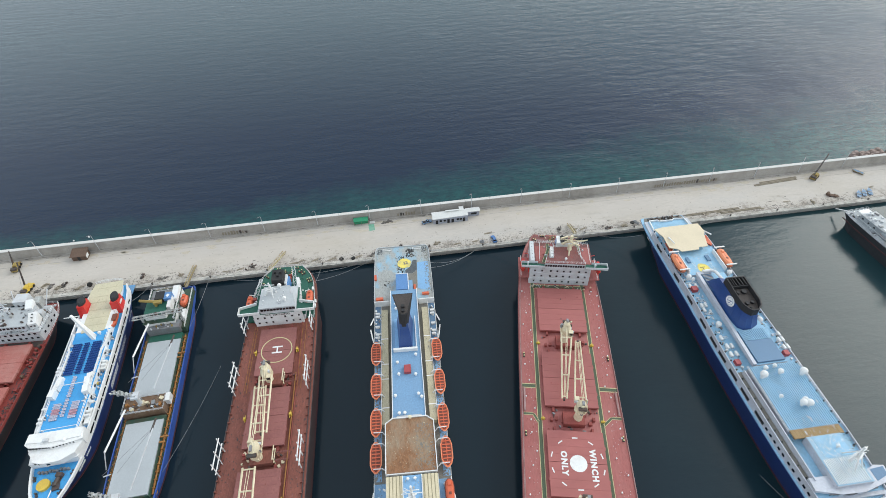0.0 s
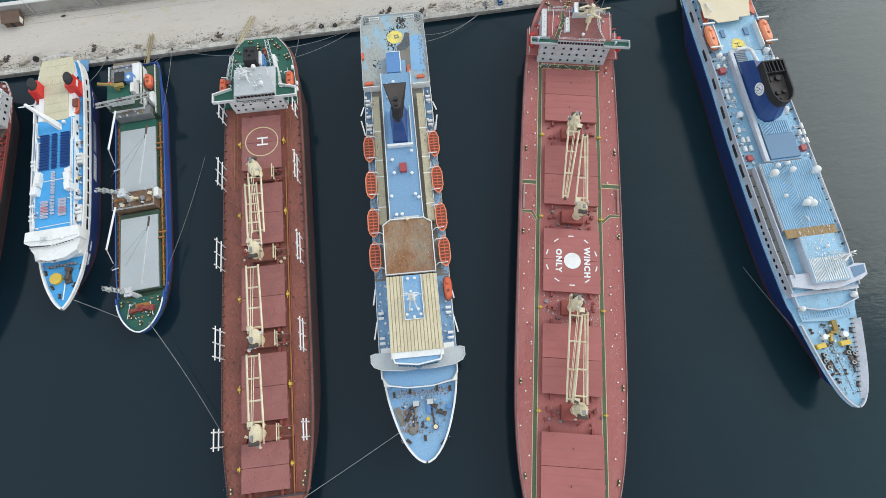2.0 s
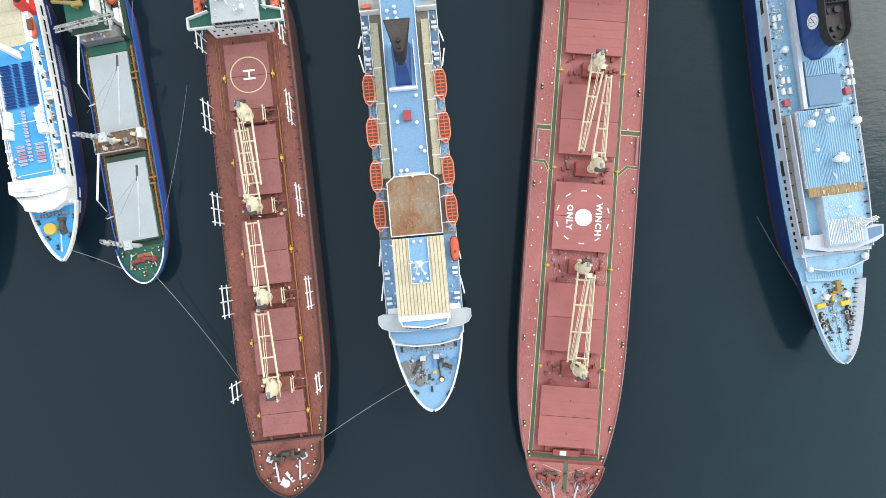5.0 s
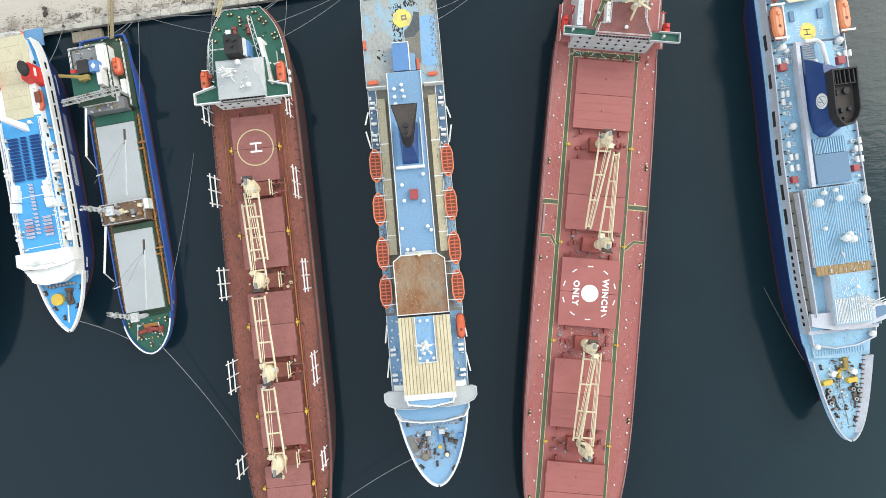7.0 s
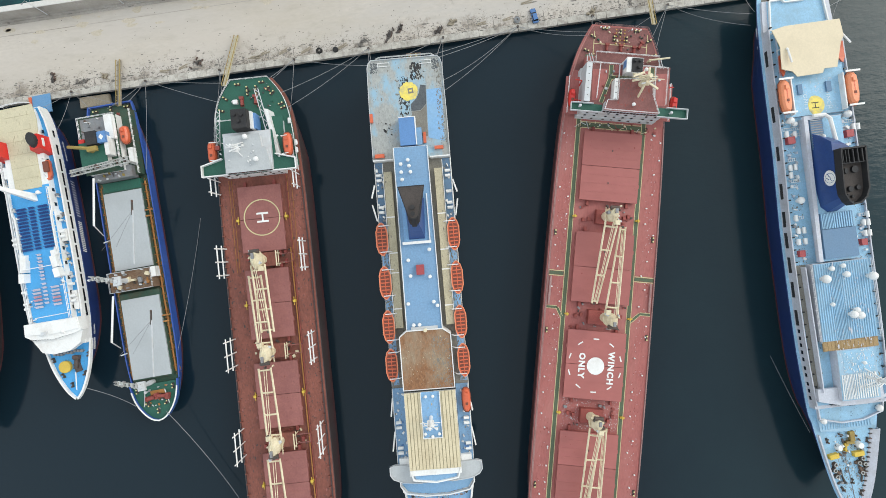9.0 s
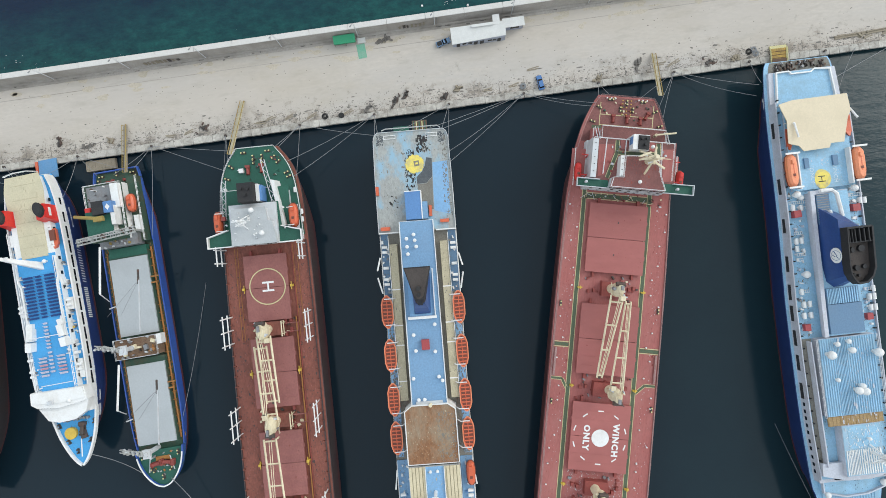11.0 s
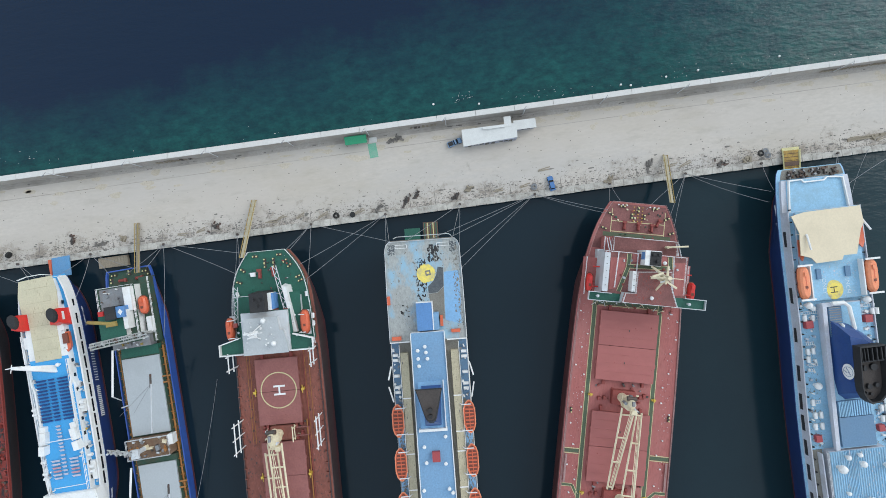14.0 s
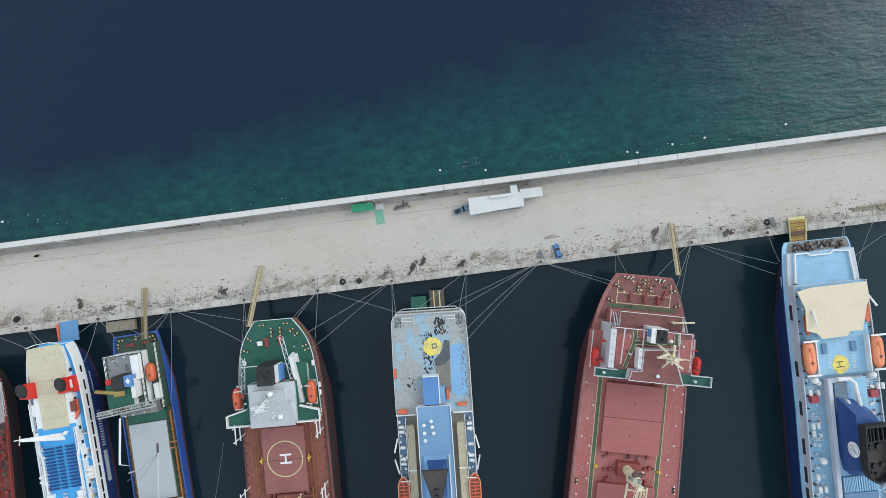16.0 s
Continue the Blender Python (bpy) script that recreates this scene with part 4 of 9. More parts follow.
    for field in ([(17.7, -9.2), (17.4, -5.2), (20.0, -5.2), (25.9, -7.2), (26.3, -8.9)], [(17.7, 7.9), (17.4, 11.2), (26.2, 11.2), (26.4, 8.6)], [(16.1, -3.4), (18.4, -3.4), (18.3, -1.6), (16.1, -1.6)], [(16.0, 3.6), (18.3, 3.6), (18.3, 5.8), (16.0, 5.8)]):
        part("roof_field", Shape().prism(field, 19.42, 19.45), R_DECK, house, "fresher red paint on the roof")
    part("house_wall", Shape().box(16.0, 28.8, -11.1, -9.6, D + 0.1, 19.2), GREYWHITE, house)
    part("house_wall", Shape().box(16.0, 28.8, 9.6, 11.0, D + 0.1, 19.2), GREYWHITE, house)
    bridge = [(20.1, 6.0), (21.0, -2.9), (26.6, -2.9), (26.7, -5.6), (29.4, -6.2), (29.4, 8.4), (24.3, 6.4)]
    part("wheelhouse", Shape().prism(bridge, 19.4, 22.0), GREYWHITE, house)
    part("wheelhouse_roof", Shape().prism(bridge, 22.0, 22.2), R_POOP, house)
    for s in (-1, 1):
        near, far, aft = (6.0, 14.5, 27.3) if s < 0 else (8.6, 16.7, 26.9)
        a, b = sorted((s * near, s * far))
        part("bridge_wing", Shape().box(aft, 29.5, a, b, 19.5, 19.7), GREEN, house, "green-floored bridge wing")
        part("wing_bulwark", Shape().bulwark([(aft, s * (near + 2.5), 19.7), (aft, s * far, 19.7), (29.5, s * far, 19.7), (29.5, s * near, 19.7)], 1.0, 0.16), GREYWHITE, house)
        part("wing_repeater", Shape().post(28.3, s * 12.2, 19.7, 20.8, 0.25).dome(28.3, s * 12.2, 21.0, 0.42), GREYWHITE, house)
        closed_lifeboat(root, 25.0, s * (13.6 if s < 0 else 14.4), 16.0, 5.2, 2.0, RED)
        part("boat_platform", Shape().box(18, 28.5, min(s * 11, s * 15.0), max(s * 11, s * 15.0), 13.0, 13.3), R_DECK, house)
        for u in (20.5, 26.0):
            part("davit", Shape().bar((u, s * 11.2, 13.3), (u, s * 11.6, 17.8), 0.18).bar((u, s * 11.6, 17.8), (u, s * 13.4, 18.2), 0.16), RED, house)
        part("roof_rail", Shape().fence([(16, s * 10.8, 19.42), (26, s * 10.8, 19.42)], 1.0, 2.0, 0.05), RAIL, house)
    windows(house, [(29.45, -5.7 + k * 0.9, 20.9, 0) for k in range(16)], 0.7, 0.9)
    windows(house, [(29.05, v, z, 0) for z in (12.2, 15.0, 17.7) for v in (-9.4, -6.8, -3.6, -1.2, 1.2, 3.6, 6.8, 9.2)], 0.6, 0.7)
    part("front_rail", Shape().fence([(29.3, -6.1, 22.2), (29.3, 8.3, 22.2)], 1.0, 1.6, 0.05), RAIL, house)
    part("stair_housing", Shape().box(16.4, 26.9, -11.2, -9.7, 19.4, 20.7), GREYWHITE, house)
    windows(house, [(17.6 + k * 1.9, -10.45, 20.72, 0) for k in range(5)], 0.3, 0.06, "roof_port")
    part("stair_tower", Shape().box(20.8, 26.3, -3.9, -2.95, 19.4, 22.4), WHITE, house)
    windows(house, [(21.6 + k * 1.5, -3.4, 22.42, 0) for k in range(4)], 0.4, 0.06, "roof_port")
    painted_path(house, [(16.2, -4.3), (19.7, -4.3), (26.6, -6.4)], 0.9, 19.45)
    painted_path(house, [(19.6, -3.9), (19.2, 6.6)], 0.9, 19.46)
    painted_path(house, [(19.4, 7.0), (16.2, 6.7)], 0.9, 19.45)
    part("after_roof", Shape().box(11.6, 15.9, -8.2, 9.6, 16.0, 16.3), R_POOP, root)
    part("after_casing", Shape().box(12.0, 15.7, -7.6, 9.0, 10.5, 16.0), GREYWHITE, root)
    part("casing_rail", Shape().fence([(15.6, -8.0, 16.3), (11.8, -8.0, 16.3), (11.8, 9.4, 16.3), (15.6, 9.4, 16.3)], 1.0, 1.5, 0.07), RAIL, root)
    part("funnel", Shape().box(15.0, 19.0, -1.2, 3.1, 16.2, 22.8), WHITE, root, "white funnel with a black top")
    part("funnel_top", Shape().box(15.2, 18.9, 0.1, 3.0, 22.8, 23.0).post(16, 0.9, 23.0, 23.7, 0.4).post(17.6, 2.0, 23.0, 23.7, 0.45).post(16, 2.2, 23.0, 23.6, 0.3), BLACK, root)
    part("funnel_panel", Shape().box(15.5, 17.5, -1.26, -1.2, 20, 22.4), F_HUT, root)
    m = mast(root, 21.8, 3.2, 22.1, 7.0, CREAM, ((0.5, 2.6), (0.7, 4.2), (0.9, 2.0)), 0.9)
    part("mast_strut", Shape().bar((-2.6, -2.2, 0), (0, 0, 5.6), 0.32).bar((-2.6, 2.0, 0), (0, 0, 5.6), 0.32).bar((3.4, -0.6, 0), (0, 0, 5), 0.3).bar((0.4, -3.4, 3.2), (0, 0, 5.2), 0.28).bar((-3.0, 0.4, 4.4), (1.6, -0.4, 5.4), 0.28), CREAM, m)
    part("radar_scanner", Shape().block(-0.6, -2.6, 5.4, 0.5, 3.0, 0.3, 25).block(1.6, 1.4, 4.4, 0.5, 3.4, 0.3, -30), CREAM, m)
    fit_out(root, DOME, "radome", [(18.0, 4.0), (27.5, 1.4)], 22.0, scale=0.7)
    part("provision_crane", Shape().post(13.5, 6.5, 13.6, 18, 0.4).bar((13.5, 6.5, 18), (12.8, 11.5, 19), 0.25), CREAM, root)
    # poop
    part("poop_deckhouse", Shape().box(11.8, 16.0, -9.8, 10.2, D, 13.4), R_DECK, root)
    fit_out(root, WINCH_RED, "mooring_winch", [(8.2, -3.6, 90), (8.2, 0.4, 90), (8.4, 4.2, 90), (6.8, 5.8, 60)], D, scale=0.62)
    poop = [(u, w) for u, w in half if 1.6 < u < 15] + [(15, offsets(half, 15))]
    part("poop_paint", Shape().prism([(u, w * 0.96) for u, w in poop] + [(u, -w * 0.96) for u, w in poop[::-1]], D + 0.062, D + 0.075), R_POOP, root, "dull worn red poop deck")
    for v in (-7.4, 7.8):
        part("walkway_line", Shape().box(3.4, 10.4, v - 0.1, v + 0.1, D + 0.06, D + 0.1), LINE, root)
    for u in (6.9, 9.9):
        part("walkway_line", Shape().box(u - 0.1, u + 0.1, -7.3, 7.7, D + 0.065, D + 0.105), LINE, root)
    for u in (29.7, 31.4):
        part("walkway_line", Shape().box(u - 0.1, u + 0.1, -9.0, 8.0, D + 0.065, D + 0.105), LINE, root)
    part("green_walkway", Shape().box(29.9, 31.2, -9.3, 8.1, D + 0.07, D + 0.11), WALKWAY, root)
    clutter(root, 29.4, 32.2, -12, 12, D, 30, (R_TRUNK, GREYWHITE, CREAM, DARKSTEEL), 0.55)
    for k in range(14):
        part("deck_pipe", Shape().line([(29.5 + random.uniform(0, 2.6), -11 + k * 1.6, D + 0.5), (30.5 + random.uniform(0, 1.5), -10.2 + k * 1.6 + random.uniform(-0.5, 0.8), D + 0.5)], 0.09, 5), random.choice((CREAM, GREYWHITE, R_TRUNK)), root)
    for s in (-1, 1):
        part("boat_deck_rail", Shape().fence([(18, s * 14.2, 13.3), (28.4, s * 14.2, 13.3)], 1.0, 1.4, 0.07), RAIL, root)
        part("poop_house_rail", Shape().fence([(11.9, s * 9.7, 13.4), (16.0, s * 9.7, 13.4)], 1.0, 1.3, 0.07), RAIL, root)
        part("ladder", Shape().bar((16.2, s * 9.0, 19.5), (12.2, s * 9.2, 16.4), 0.12, 4).bar((16.2, s * 9.7, 19.5), (12.2, s * 9.9, 16.4), 0.12, 4), GREYWHITE, root)
    part("wheelhouse_rail", Shape().fence([(29.3, 8.2, 22.2), (24.3, 6.3, 22.2), (20.2, 5.9, 22.2), (21.0, -2.8, 22.2), (26.6, -2.9, 22.2), (26.8, -5.5, 22.2), (29.3, -6.1, 22.2)], 1.0, 1.5, 0.06), RAIL, root)
    grime(root, 16.4, 25.4, -8, 8, 19.42, 160, R_TRUNK, 0.3, "dark stains on the red roof")
    grime(root, 21.4, 28.8, -2.6, 5.6, 22.2, 140, R_TRUNK, 0.3, "dark stains on the wheelhouse roof")
    bitts(root, [(2.6, -4.6, 90), (2.6, 4.6, 90), (5, -7.8, 60), (5.2, 8.2, -60), (9.2, -9.4, 70), (9.2, 9.8, -70), (3.2, 0), (5.2, -1.8), (5.2, 1.8)], D)
    for k in range(5):
        for j in (-1.2, 0, 1.2):
            part("vent_cap", Shape().post(2.5 + k * 1.0, j, D, D + 0.35, 0.16, n=6), YELLOW, root)
    for v in (-5.8, -4.6, -3.4, 3.2, 4.4, 5.6):
        part("fairlead", Shape().post(2.2, v, D, D + 0.7, 0.2, n=8), WHITE, root)
    for s in (-1, 1):
        grime(root, 31, 148, *sorted((s * 10.9, s * 13.9)), D + 0.06, 130, GREYWHITE, 0.22, "white chips and specks on the red deck")
        grime(root, 31, 148, *sorted((s * 10.9, s * 13.9)), D + 0.06, 120, R_TRUNK, 0.3, "dark rust stains on the red deck")
    for u0, u1 in ((32.6, 52.3), (61.2, 81.2), (117.7, 136.9), (146.6, 163.5)):
        grime(root, u0 + 0.5, u1 - 0.5, -7.8, 7.5, T, 40, R_TRUNK, 0.2, "dark marks on the hatch cover")
        part("lifting_eye", Shape().block((u0 + u1) / 2 - 4.6, 0, T, 0.5, 0.25, 0.12), DARKSTEEL, root)
        part("lifting_eye", Shape().block((u0 + u1) / 2 + 4.6, -0.6, T, 0.5, 0.25, 0.12), DARKSTEEL, root)
    grime(root, 108.8, 117.3, -8, 8, D + 0.06, 420, GREYWHITE, 0.2, "pale rubbish strewn between hatches")
    for u in (56.8, 85.2, 113.0, 141.5):
        clutter(root, u - 3.4, u + 3.4, -8, 8, D, 16, (R_TRUNK, R_TRUNK, DARKSTEEL, STEEL), 0.8)
    clutter(root, 169, 177, -6, 6, D + 1.6, 24, (R_TRUNK, DARKSTEEL, GREYWHITE, STEEL), 0.6)
    clutter(root, 1.5, 11, -7, 7.5, D, 26, (R_TRUNK, DARKSTEEL, GREEN, CREAM), 0.5)
    clutter(root, 16.5, 25, -8, 9, 19.42, 26, (GREYWHITE, WHITE, STEEL, R_TRUNK), 0.6)
    for v in (-7.4, -2.2, 7.4):
        part("roof_rail", Shape().fence([(16.2, v, 19.42), (25.6, v * 1.05, 19.42)], 1.0, 1.6, 0.07), RAIL, root)
    part("roof_rail", Shape().fence([(16.0, -10.8, 19.42), (16.0, 10.8, 19.42)], 1.0, 1.6, 0.07), RAIL, root)
    part("painted_triangle", Shape().prism([(3, -0.5), (3, 0.5), (2.2, 0)], D + 0.06, D + 0.1), CREAM, root)
    part("green_walkway", Shape().box(10.2, 11.4, -9.5, 9.8, D + 0.065, D + 0.11), WALKWAY, root)
    return root


red_bulker()


# ---- brown-red bulk carrier with a green poop ----
def brown_bulker():
    root = thing("bulk_carrier", "brown-red bulk carrier with a green poop and white deckhouse", "ship", pose(-64.5, 147.1, 0, 0, 0, -83.63), "ships along the quay")
    half = [(0, 5.6), (4, 8.6), (8, 10.4), (14, 11.4), (24, 12.0), (36, 12.3), (60, 12.4), (120, 12.4), (132, 11.9), (140, 11.0), (146, 10.2), (147, 9.6), (153.5, 9.2), (157, 7.2), (159.6, 4.6), (161.2, 1.6), (161.4, 0.05)]
    half = faired(half)
    D, T = 8.5, 10.1
    hull(root, [(u, w + (0.5 if u < 145 else 0.2)) for u, w in half], 0.4, D, 2.2, B_HULL, ANTIFOUL, B_DECK, 5.0, 0.35)
    fo = [(146, offsets(half, 146))] + [(u, w) for u, w in half if u > 146]
    part("forecastle", Shape().prism([(u, w * 0.98) for u, w in fo] + [(u, -w * 0.98) for u, w in fo[::-1]], D, D + 1.9), B_DECK, root)
    part("bow_bulwark", Shape().bulwark(around_bow(half, 0, 147, D + 1.0), 1.9, 0.22), B_HULL, root)
    for s in (-1, 1):
        part("gunwale", Shape().bulwark(edge(half, 0, 28, 146, D, s, inset=0.05), 0.35, 0.3), B_HULL, root)
        for k in range(38):
            u = 30 + k * 3.0
            part("bulwark_stay", Shape().block(u, s * (offsets(half, u) - 0.45), D, 0.25, 0.7, 0.8), B_DECK, root)
    for u0, u1 in ((31.4, 50.6), (55.6, 75.6), (82.5, 101.3), (108.4, 126.6), (131.9, 144.2)):
        hatch(root, u0, u1, -6.3, 6.2, D, T, B_HATCH, R_TRUNK)
        for s in (-1, 1):
            part("cleat_rack", Shape().box(u0 + (u1 - u0) * 0.44, u0 + (u1 - u0) * 0.56, s * 6.9 - 0.1, s * 6.9 + 0.1, T - 0.5, T - 0.3).block((u0 + u1) / 2, s * 7.0, D, 0.7, 0.7, 1.7), YELLOW, root)
    for s, v in ((1, 8.0), (1, 9.2), (-1, 8.2), (-1, 9.0)):
        part("deck_pipe", Shape().bar((29, s * v, D + 0.35), (56, s * v, D + 0.35), 0.08, 5), S_RUST, root)
    part("deck_pipe", Shape().bar((50, 7.2, D + 0.5), (146, 7.2, D + 0.5), 0.2, 6), S_RUST, root)
    part("deck_pipe", Shape().bar((28, 7.7, D + 0.4), (146, 7.7, D + 0.4), 0.12, 6), R_TRUNK, root)
    for u, aim, reach, lean in ((52.9, 0, 20.5, 0.6), (79.2, 180, 22.0, 1.6), (104.8, 180, 21.5, 1.3), (129.8, 180, 21.0, 1.2)):
        part("mast_house", Shape().box(u - 2.0, u + 2.0, -3.0, 3.4, D, D + 2.4), B_DECK, root)
        deck_crane(root, u, -0.6, D, aim, reach, 1.2, CREAM, (4.6, 3.2), 16.5, 1.9, lean, 0.1, 0.31)
        part("jib_rest", Shape().bar((u - 1.5, 4.0, D), (u - 1.5, 4.0, D + 4.6), 0.16).bar((u + 1.5, 4.0, D), (u + 1.5, 4.0, D + 4.6), 0.16).bar((u - 2.2, 4.0, D + 4.6), (u + 2.2, 4.0, D + 4.6), 0.18).bar((u - 2.2, 4.0, D + 2.6), (u + 2.2, 4.0, D + 2.6), 0.14), CREAM, root)
        part("catwalk", Shape().fence([(u - 1.2, 4.2, D + 1.4), (u - 1.2, 8.0, D + 1.4), (u + 1.2, 8.0, D + 1.4), (u + 1.2, 4.2, D + 1.4)], 1.0, 1.9, 0.09), B_HATCH, root)
        for k in range(6):
            part("deck_locker", Shape().block(u + random.uniform(-2, 2), random.choice((-5.5, -4.4, 3.0, 5.6)), D, random.uniform(0.6, 1.3), 0.8, random.uniform(0.5, 1.3)), R_TRUNK, root)
    # upright timber stanchion frames along both sides
    for s in (-1, 1):
        for u, n in ((31.0, 1), (52.5, 2), (78.8, 2), (104.8, 2), (130.0, 1)):
            v, h = s * 11.6, 8.2
            fr = Shape()
            for k in range(n + 1):
                x = u - 1.9 * n + 3.8 * k
                fr.bar((x, v, D), (x, v, D + h), 0.2, 4)
            for z in (D + 3.6, D + h - 1.4):
                fr.bar((u - 1.9 * n - 0.9, v, z), (u + 1.9 * n + 0.9, v, z), 0.19, 4)
            part("timber_stanchion", fr, WHITE, root, "white upright stanchion frame")
    part("landing_ring", ring_shape(40.7, 0.1, 5.0, 0.3, T, 0.06), LINE, root, "yellow painted circle")
    lettering("H", 4.9, pose(40.7, 0.1, T + 0.06), WHITE, root, 0.03)
    # forecastle gear
    z = D + 1.9
    fit_out(root, WINCH_DARK, "anchor_windlass", [(150.2, 3.0, 15), (150.2, -3.0, -15), (149.2, 0, 0)], z)
    for s in (-1, 1):
        part("anchor_chain", Shape().line([(151.5, s * 3.4, z + 0.3), (157.0, s * 3.0, z + 0.25)], 0.3, 6), GREYWHITE, root)
        part("fairlead_roller", Shape().block(150.4, s * 4.8, z, 1.4, 1.8, 0.9, s * 30), GREYWHITE, root)
    part("rope_pile", Shape().post(157.8, -1.2, z, z + 0.5, 1.2, 0.7).block(156.0, 0.2, z, 3.4, 0.8, 0.35, 35).block(157, -2, z, 2.2, 0.6, 0.3, -30), WHITE, root)
    bitts(root, [(148.3, 7.3), (148.4, -7.4), (152.5, 7.6, -20), (152.4, -7.4, 20), (156.3, 5.8, -45), (156.3, -5.6, 45), (159.3, 1.8, -60), (158.5, 3.4)], z)
    bitts(root, [(143.2, 9.6), (143.2, -9.4), (141.0, 10.2)], D)
    part("deck_edge_beam", Shape().box(145.5, 146.0, -10, 10, D, D + 1.9), B_HULL, root)
    part("forward_light_mast", Shape().post(146.6, -0.4, z, z + 7, 0.3, 0.2).bar((146.6, -1.6, z + 5), (146.6, 1, z + 5), 0.1), B_DECK, root)
    # poop and house
    pp = [(u, w * 0.985) for u, w in half if u <= 24] + [(26.5, 12.0)]
    part("poop_deck", Shape().prism(pp[::1] + [(u, -w) for u, w in pp[::-1]], D, D + 0.9), GREEN, root, "green-painted poop deck")
    part("stern_rail", Shape().fence(around_stern(half, 0, 28, D + 0.9), 1.0, 2.2, 0.06), RAIL, root)
    house = part("superstructure", Shape().box(13.5, 27.6, -9.2, 9.0, D + 0.9, 12.2), GREYWHITE, root, "white deckhouse with a grey roof")
    part("boat_deck", Shape().box(12.5, 27.8, -9.6, 9.4, 12.2, 12.45), GREEN, house)
    part("upper_house", Shape().box(17.2, 28.0, -6.6, 6.6, 12.45, 16.2), GREYWHITE, house)
    part("bridge_deck", Shape().prism([(17, -7.0), (17, 7.0), (24.5, 7.5), (25.6, 12.9), (28.6, 12.9), (28.6, -13.3), (25.6, -13.3), (24.0, -7.5)], 15.0, 15.2), GREEN, house)
    for s, e in ((-1, 13.3), (1, 12.9)):
        part("wing_bulwark", Shape().bulwark([(24.0, s * 7.5, 15.2), (25.6, s * e, 15.2), (28.6, s * e, 15.2), (28.6, s * 6, 15.2)], 1.2, 0.3), WHITE, house)
    part("wheelhouse", Shape().prism([(18.8, -4.9), (18.8, 4.2), (22.6, 4.6), (22.6, 5.6), (25.4, 6.2), (28.5, 6.6), (28.5, -5.6), (25, -5.4), (22, -5.3)], 15.2, 18.2), GREYWHITE, house)
    part("wheelhouse_roof", Shape().prism([(18.6, -5.0), (18.6, 4.3), (22.4, 4.7), (22.4, 5.7), (25.2, 6.3), (28.7, 6.8), (28.7, -5.8), (25, -5.5), (22, -5.4)], 18.2, 18.4), GREY_ROOF, house)
    windows(house, [(28.6, -4.8 + k * 1.1, 17.2, 0) for k in range(11)], 0.9, 0.9)
    windows(house, [(28.1, v, zz, 0) for zz in (13.4,) for v in (-5, -3, -1, 1, 3, 5)] + [(27.7, v, 10.9, 0) for v in (-7, -4.6, -2.2, 0.2, 2.6, 5, 7.4)], 0.6, 0.7)
    part("front_wall", Shape().box(27.6, 28.45, -8.6, 8.4, D, 15.0), WHITE, house)
    windows(house, [(28.5, v, zz, 0) for zz in (10.4, 13.0) for v in (-7.2, -4.8, -2.4, 2.4, 4.8, 7.2)], 0.6, 0.7)
    lettering("NO SMOKING", 1.25, pose(28.5, 0, 14.2, 90, 0, 90), DARKSTEEL, root, 0.01, 1.1)
    part("funnel", Shape().loft([[(11.4, -2.6, 12.4), (17.4, -2.6, 12.4), (17.4, 1.9, 12.4), (11.4, 1.9, 12.4)], [(11.8, -2.4, 20), (17.0, -2.4, 20), (17.0, 1.7, 20), (11.8, 1.7, 20)]]), BLACK, root, "black funnel with white and blue bands")
    part("funnel_band", Shape().box(12.0, 16.8, 1.85, 2.5, 12.4, 17.6), WHITE, root)
    part("funnel_band", Shape().box(12.2, 16.6, 2.5, 3.1, 12.4, 16.4), F_HUT, root)
    for u, v in ((13.4, -1.2), (15.2, -0.2), (13.6, 0.7)):
        part("exhaust", Shape().post(u, v, 20, 20.9, 0.42), BLACK, root)
    part("white_trunk", Shape().loft([[(10.0, 4.6, D + 0.9), (24, 6.9, D + 0.9), (24, 8.4, D + 0.9), (10.5, 6.2, D + 0.9)], [(10.5, 4.8, 14), (23.8, 7.0, 14), (23.8, 8.3, 14), (10.8, 6.0, 14)]]), WHITE, root, "long white ventilation trunk")
    part("exhaust_pipe", Shape().box(16.8, 18.2, -2.4, -1.0, 12.4, 14).box(16.8, 18.2, 1.6, 3.0, 12.4, 14), R_TRUNK, root)
    closed_lifeboat(root, 21.2, 10.6, 13.4, 6.8, 2.7, ORANGE)
    closed_lifeboat(root, 21.6, -10.9, 13.4, 6.6, 2.5, ORANGE)
    for s in (-1, 1):
        part("boat_cradle", Shape().box(18, 25, min(s * 9.3, s * 11.6), max(s * 9.3, s * 11.6), 11.7, 12.0), GREYWHITE, root)
        for u in (19, 24):
            part("davit", Shape().bar((u, s * 9.4, 12.0), (u, s * 9.2, 15.0), 0.15).bar((u, s * 9.2, 15.0), (u, s * 11, 15.4), 0.13), WHITE, root)
    for a, b in (((9.8, -8.2), (20.5, -9.0)), ((4.6, 3.2), (17.5, 5.6))):
        lat, h0 = Shape(), 14.0
        for dv in (-0.55, 0.55):
            lat.bar((a[0], a[1] + dv, h0), (b[0], b[1] + dv, h0), 0.12, 4)
        for k in range(9):
            f, g = k / 9, (k + 1) / 9
            s = 0.55 if k % 2 else -0.55
            lat.bar((a[0] + (b[0] - a[0]) * f, a[1] + (b[1] - a[1]) * f + s, h0), (a[0] + (b[0] - a[0]) * g, a[1] + (b[1] - a[1]) * g - s, h0), 0.09, 4)
        lat.post(b[0], b[1], D + 0.9, h0 + 0.5, 0.4)
        part("lattice_derrick", lat, GREYWHITE, root, "white lattice derrick boom")
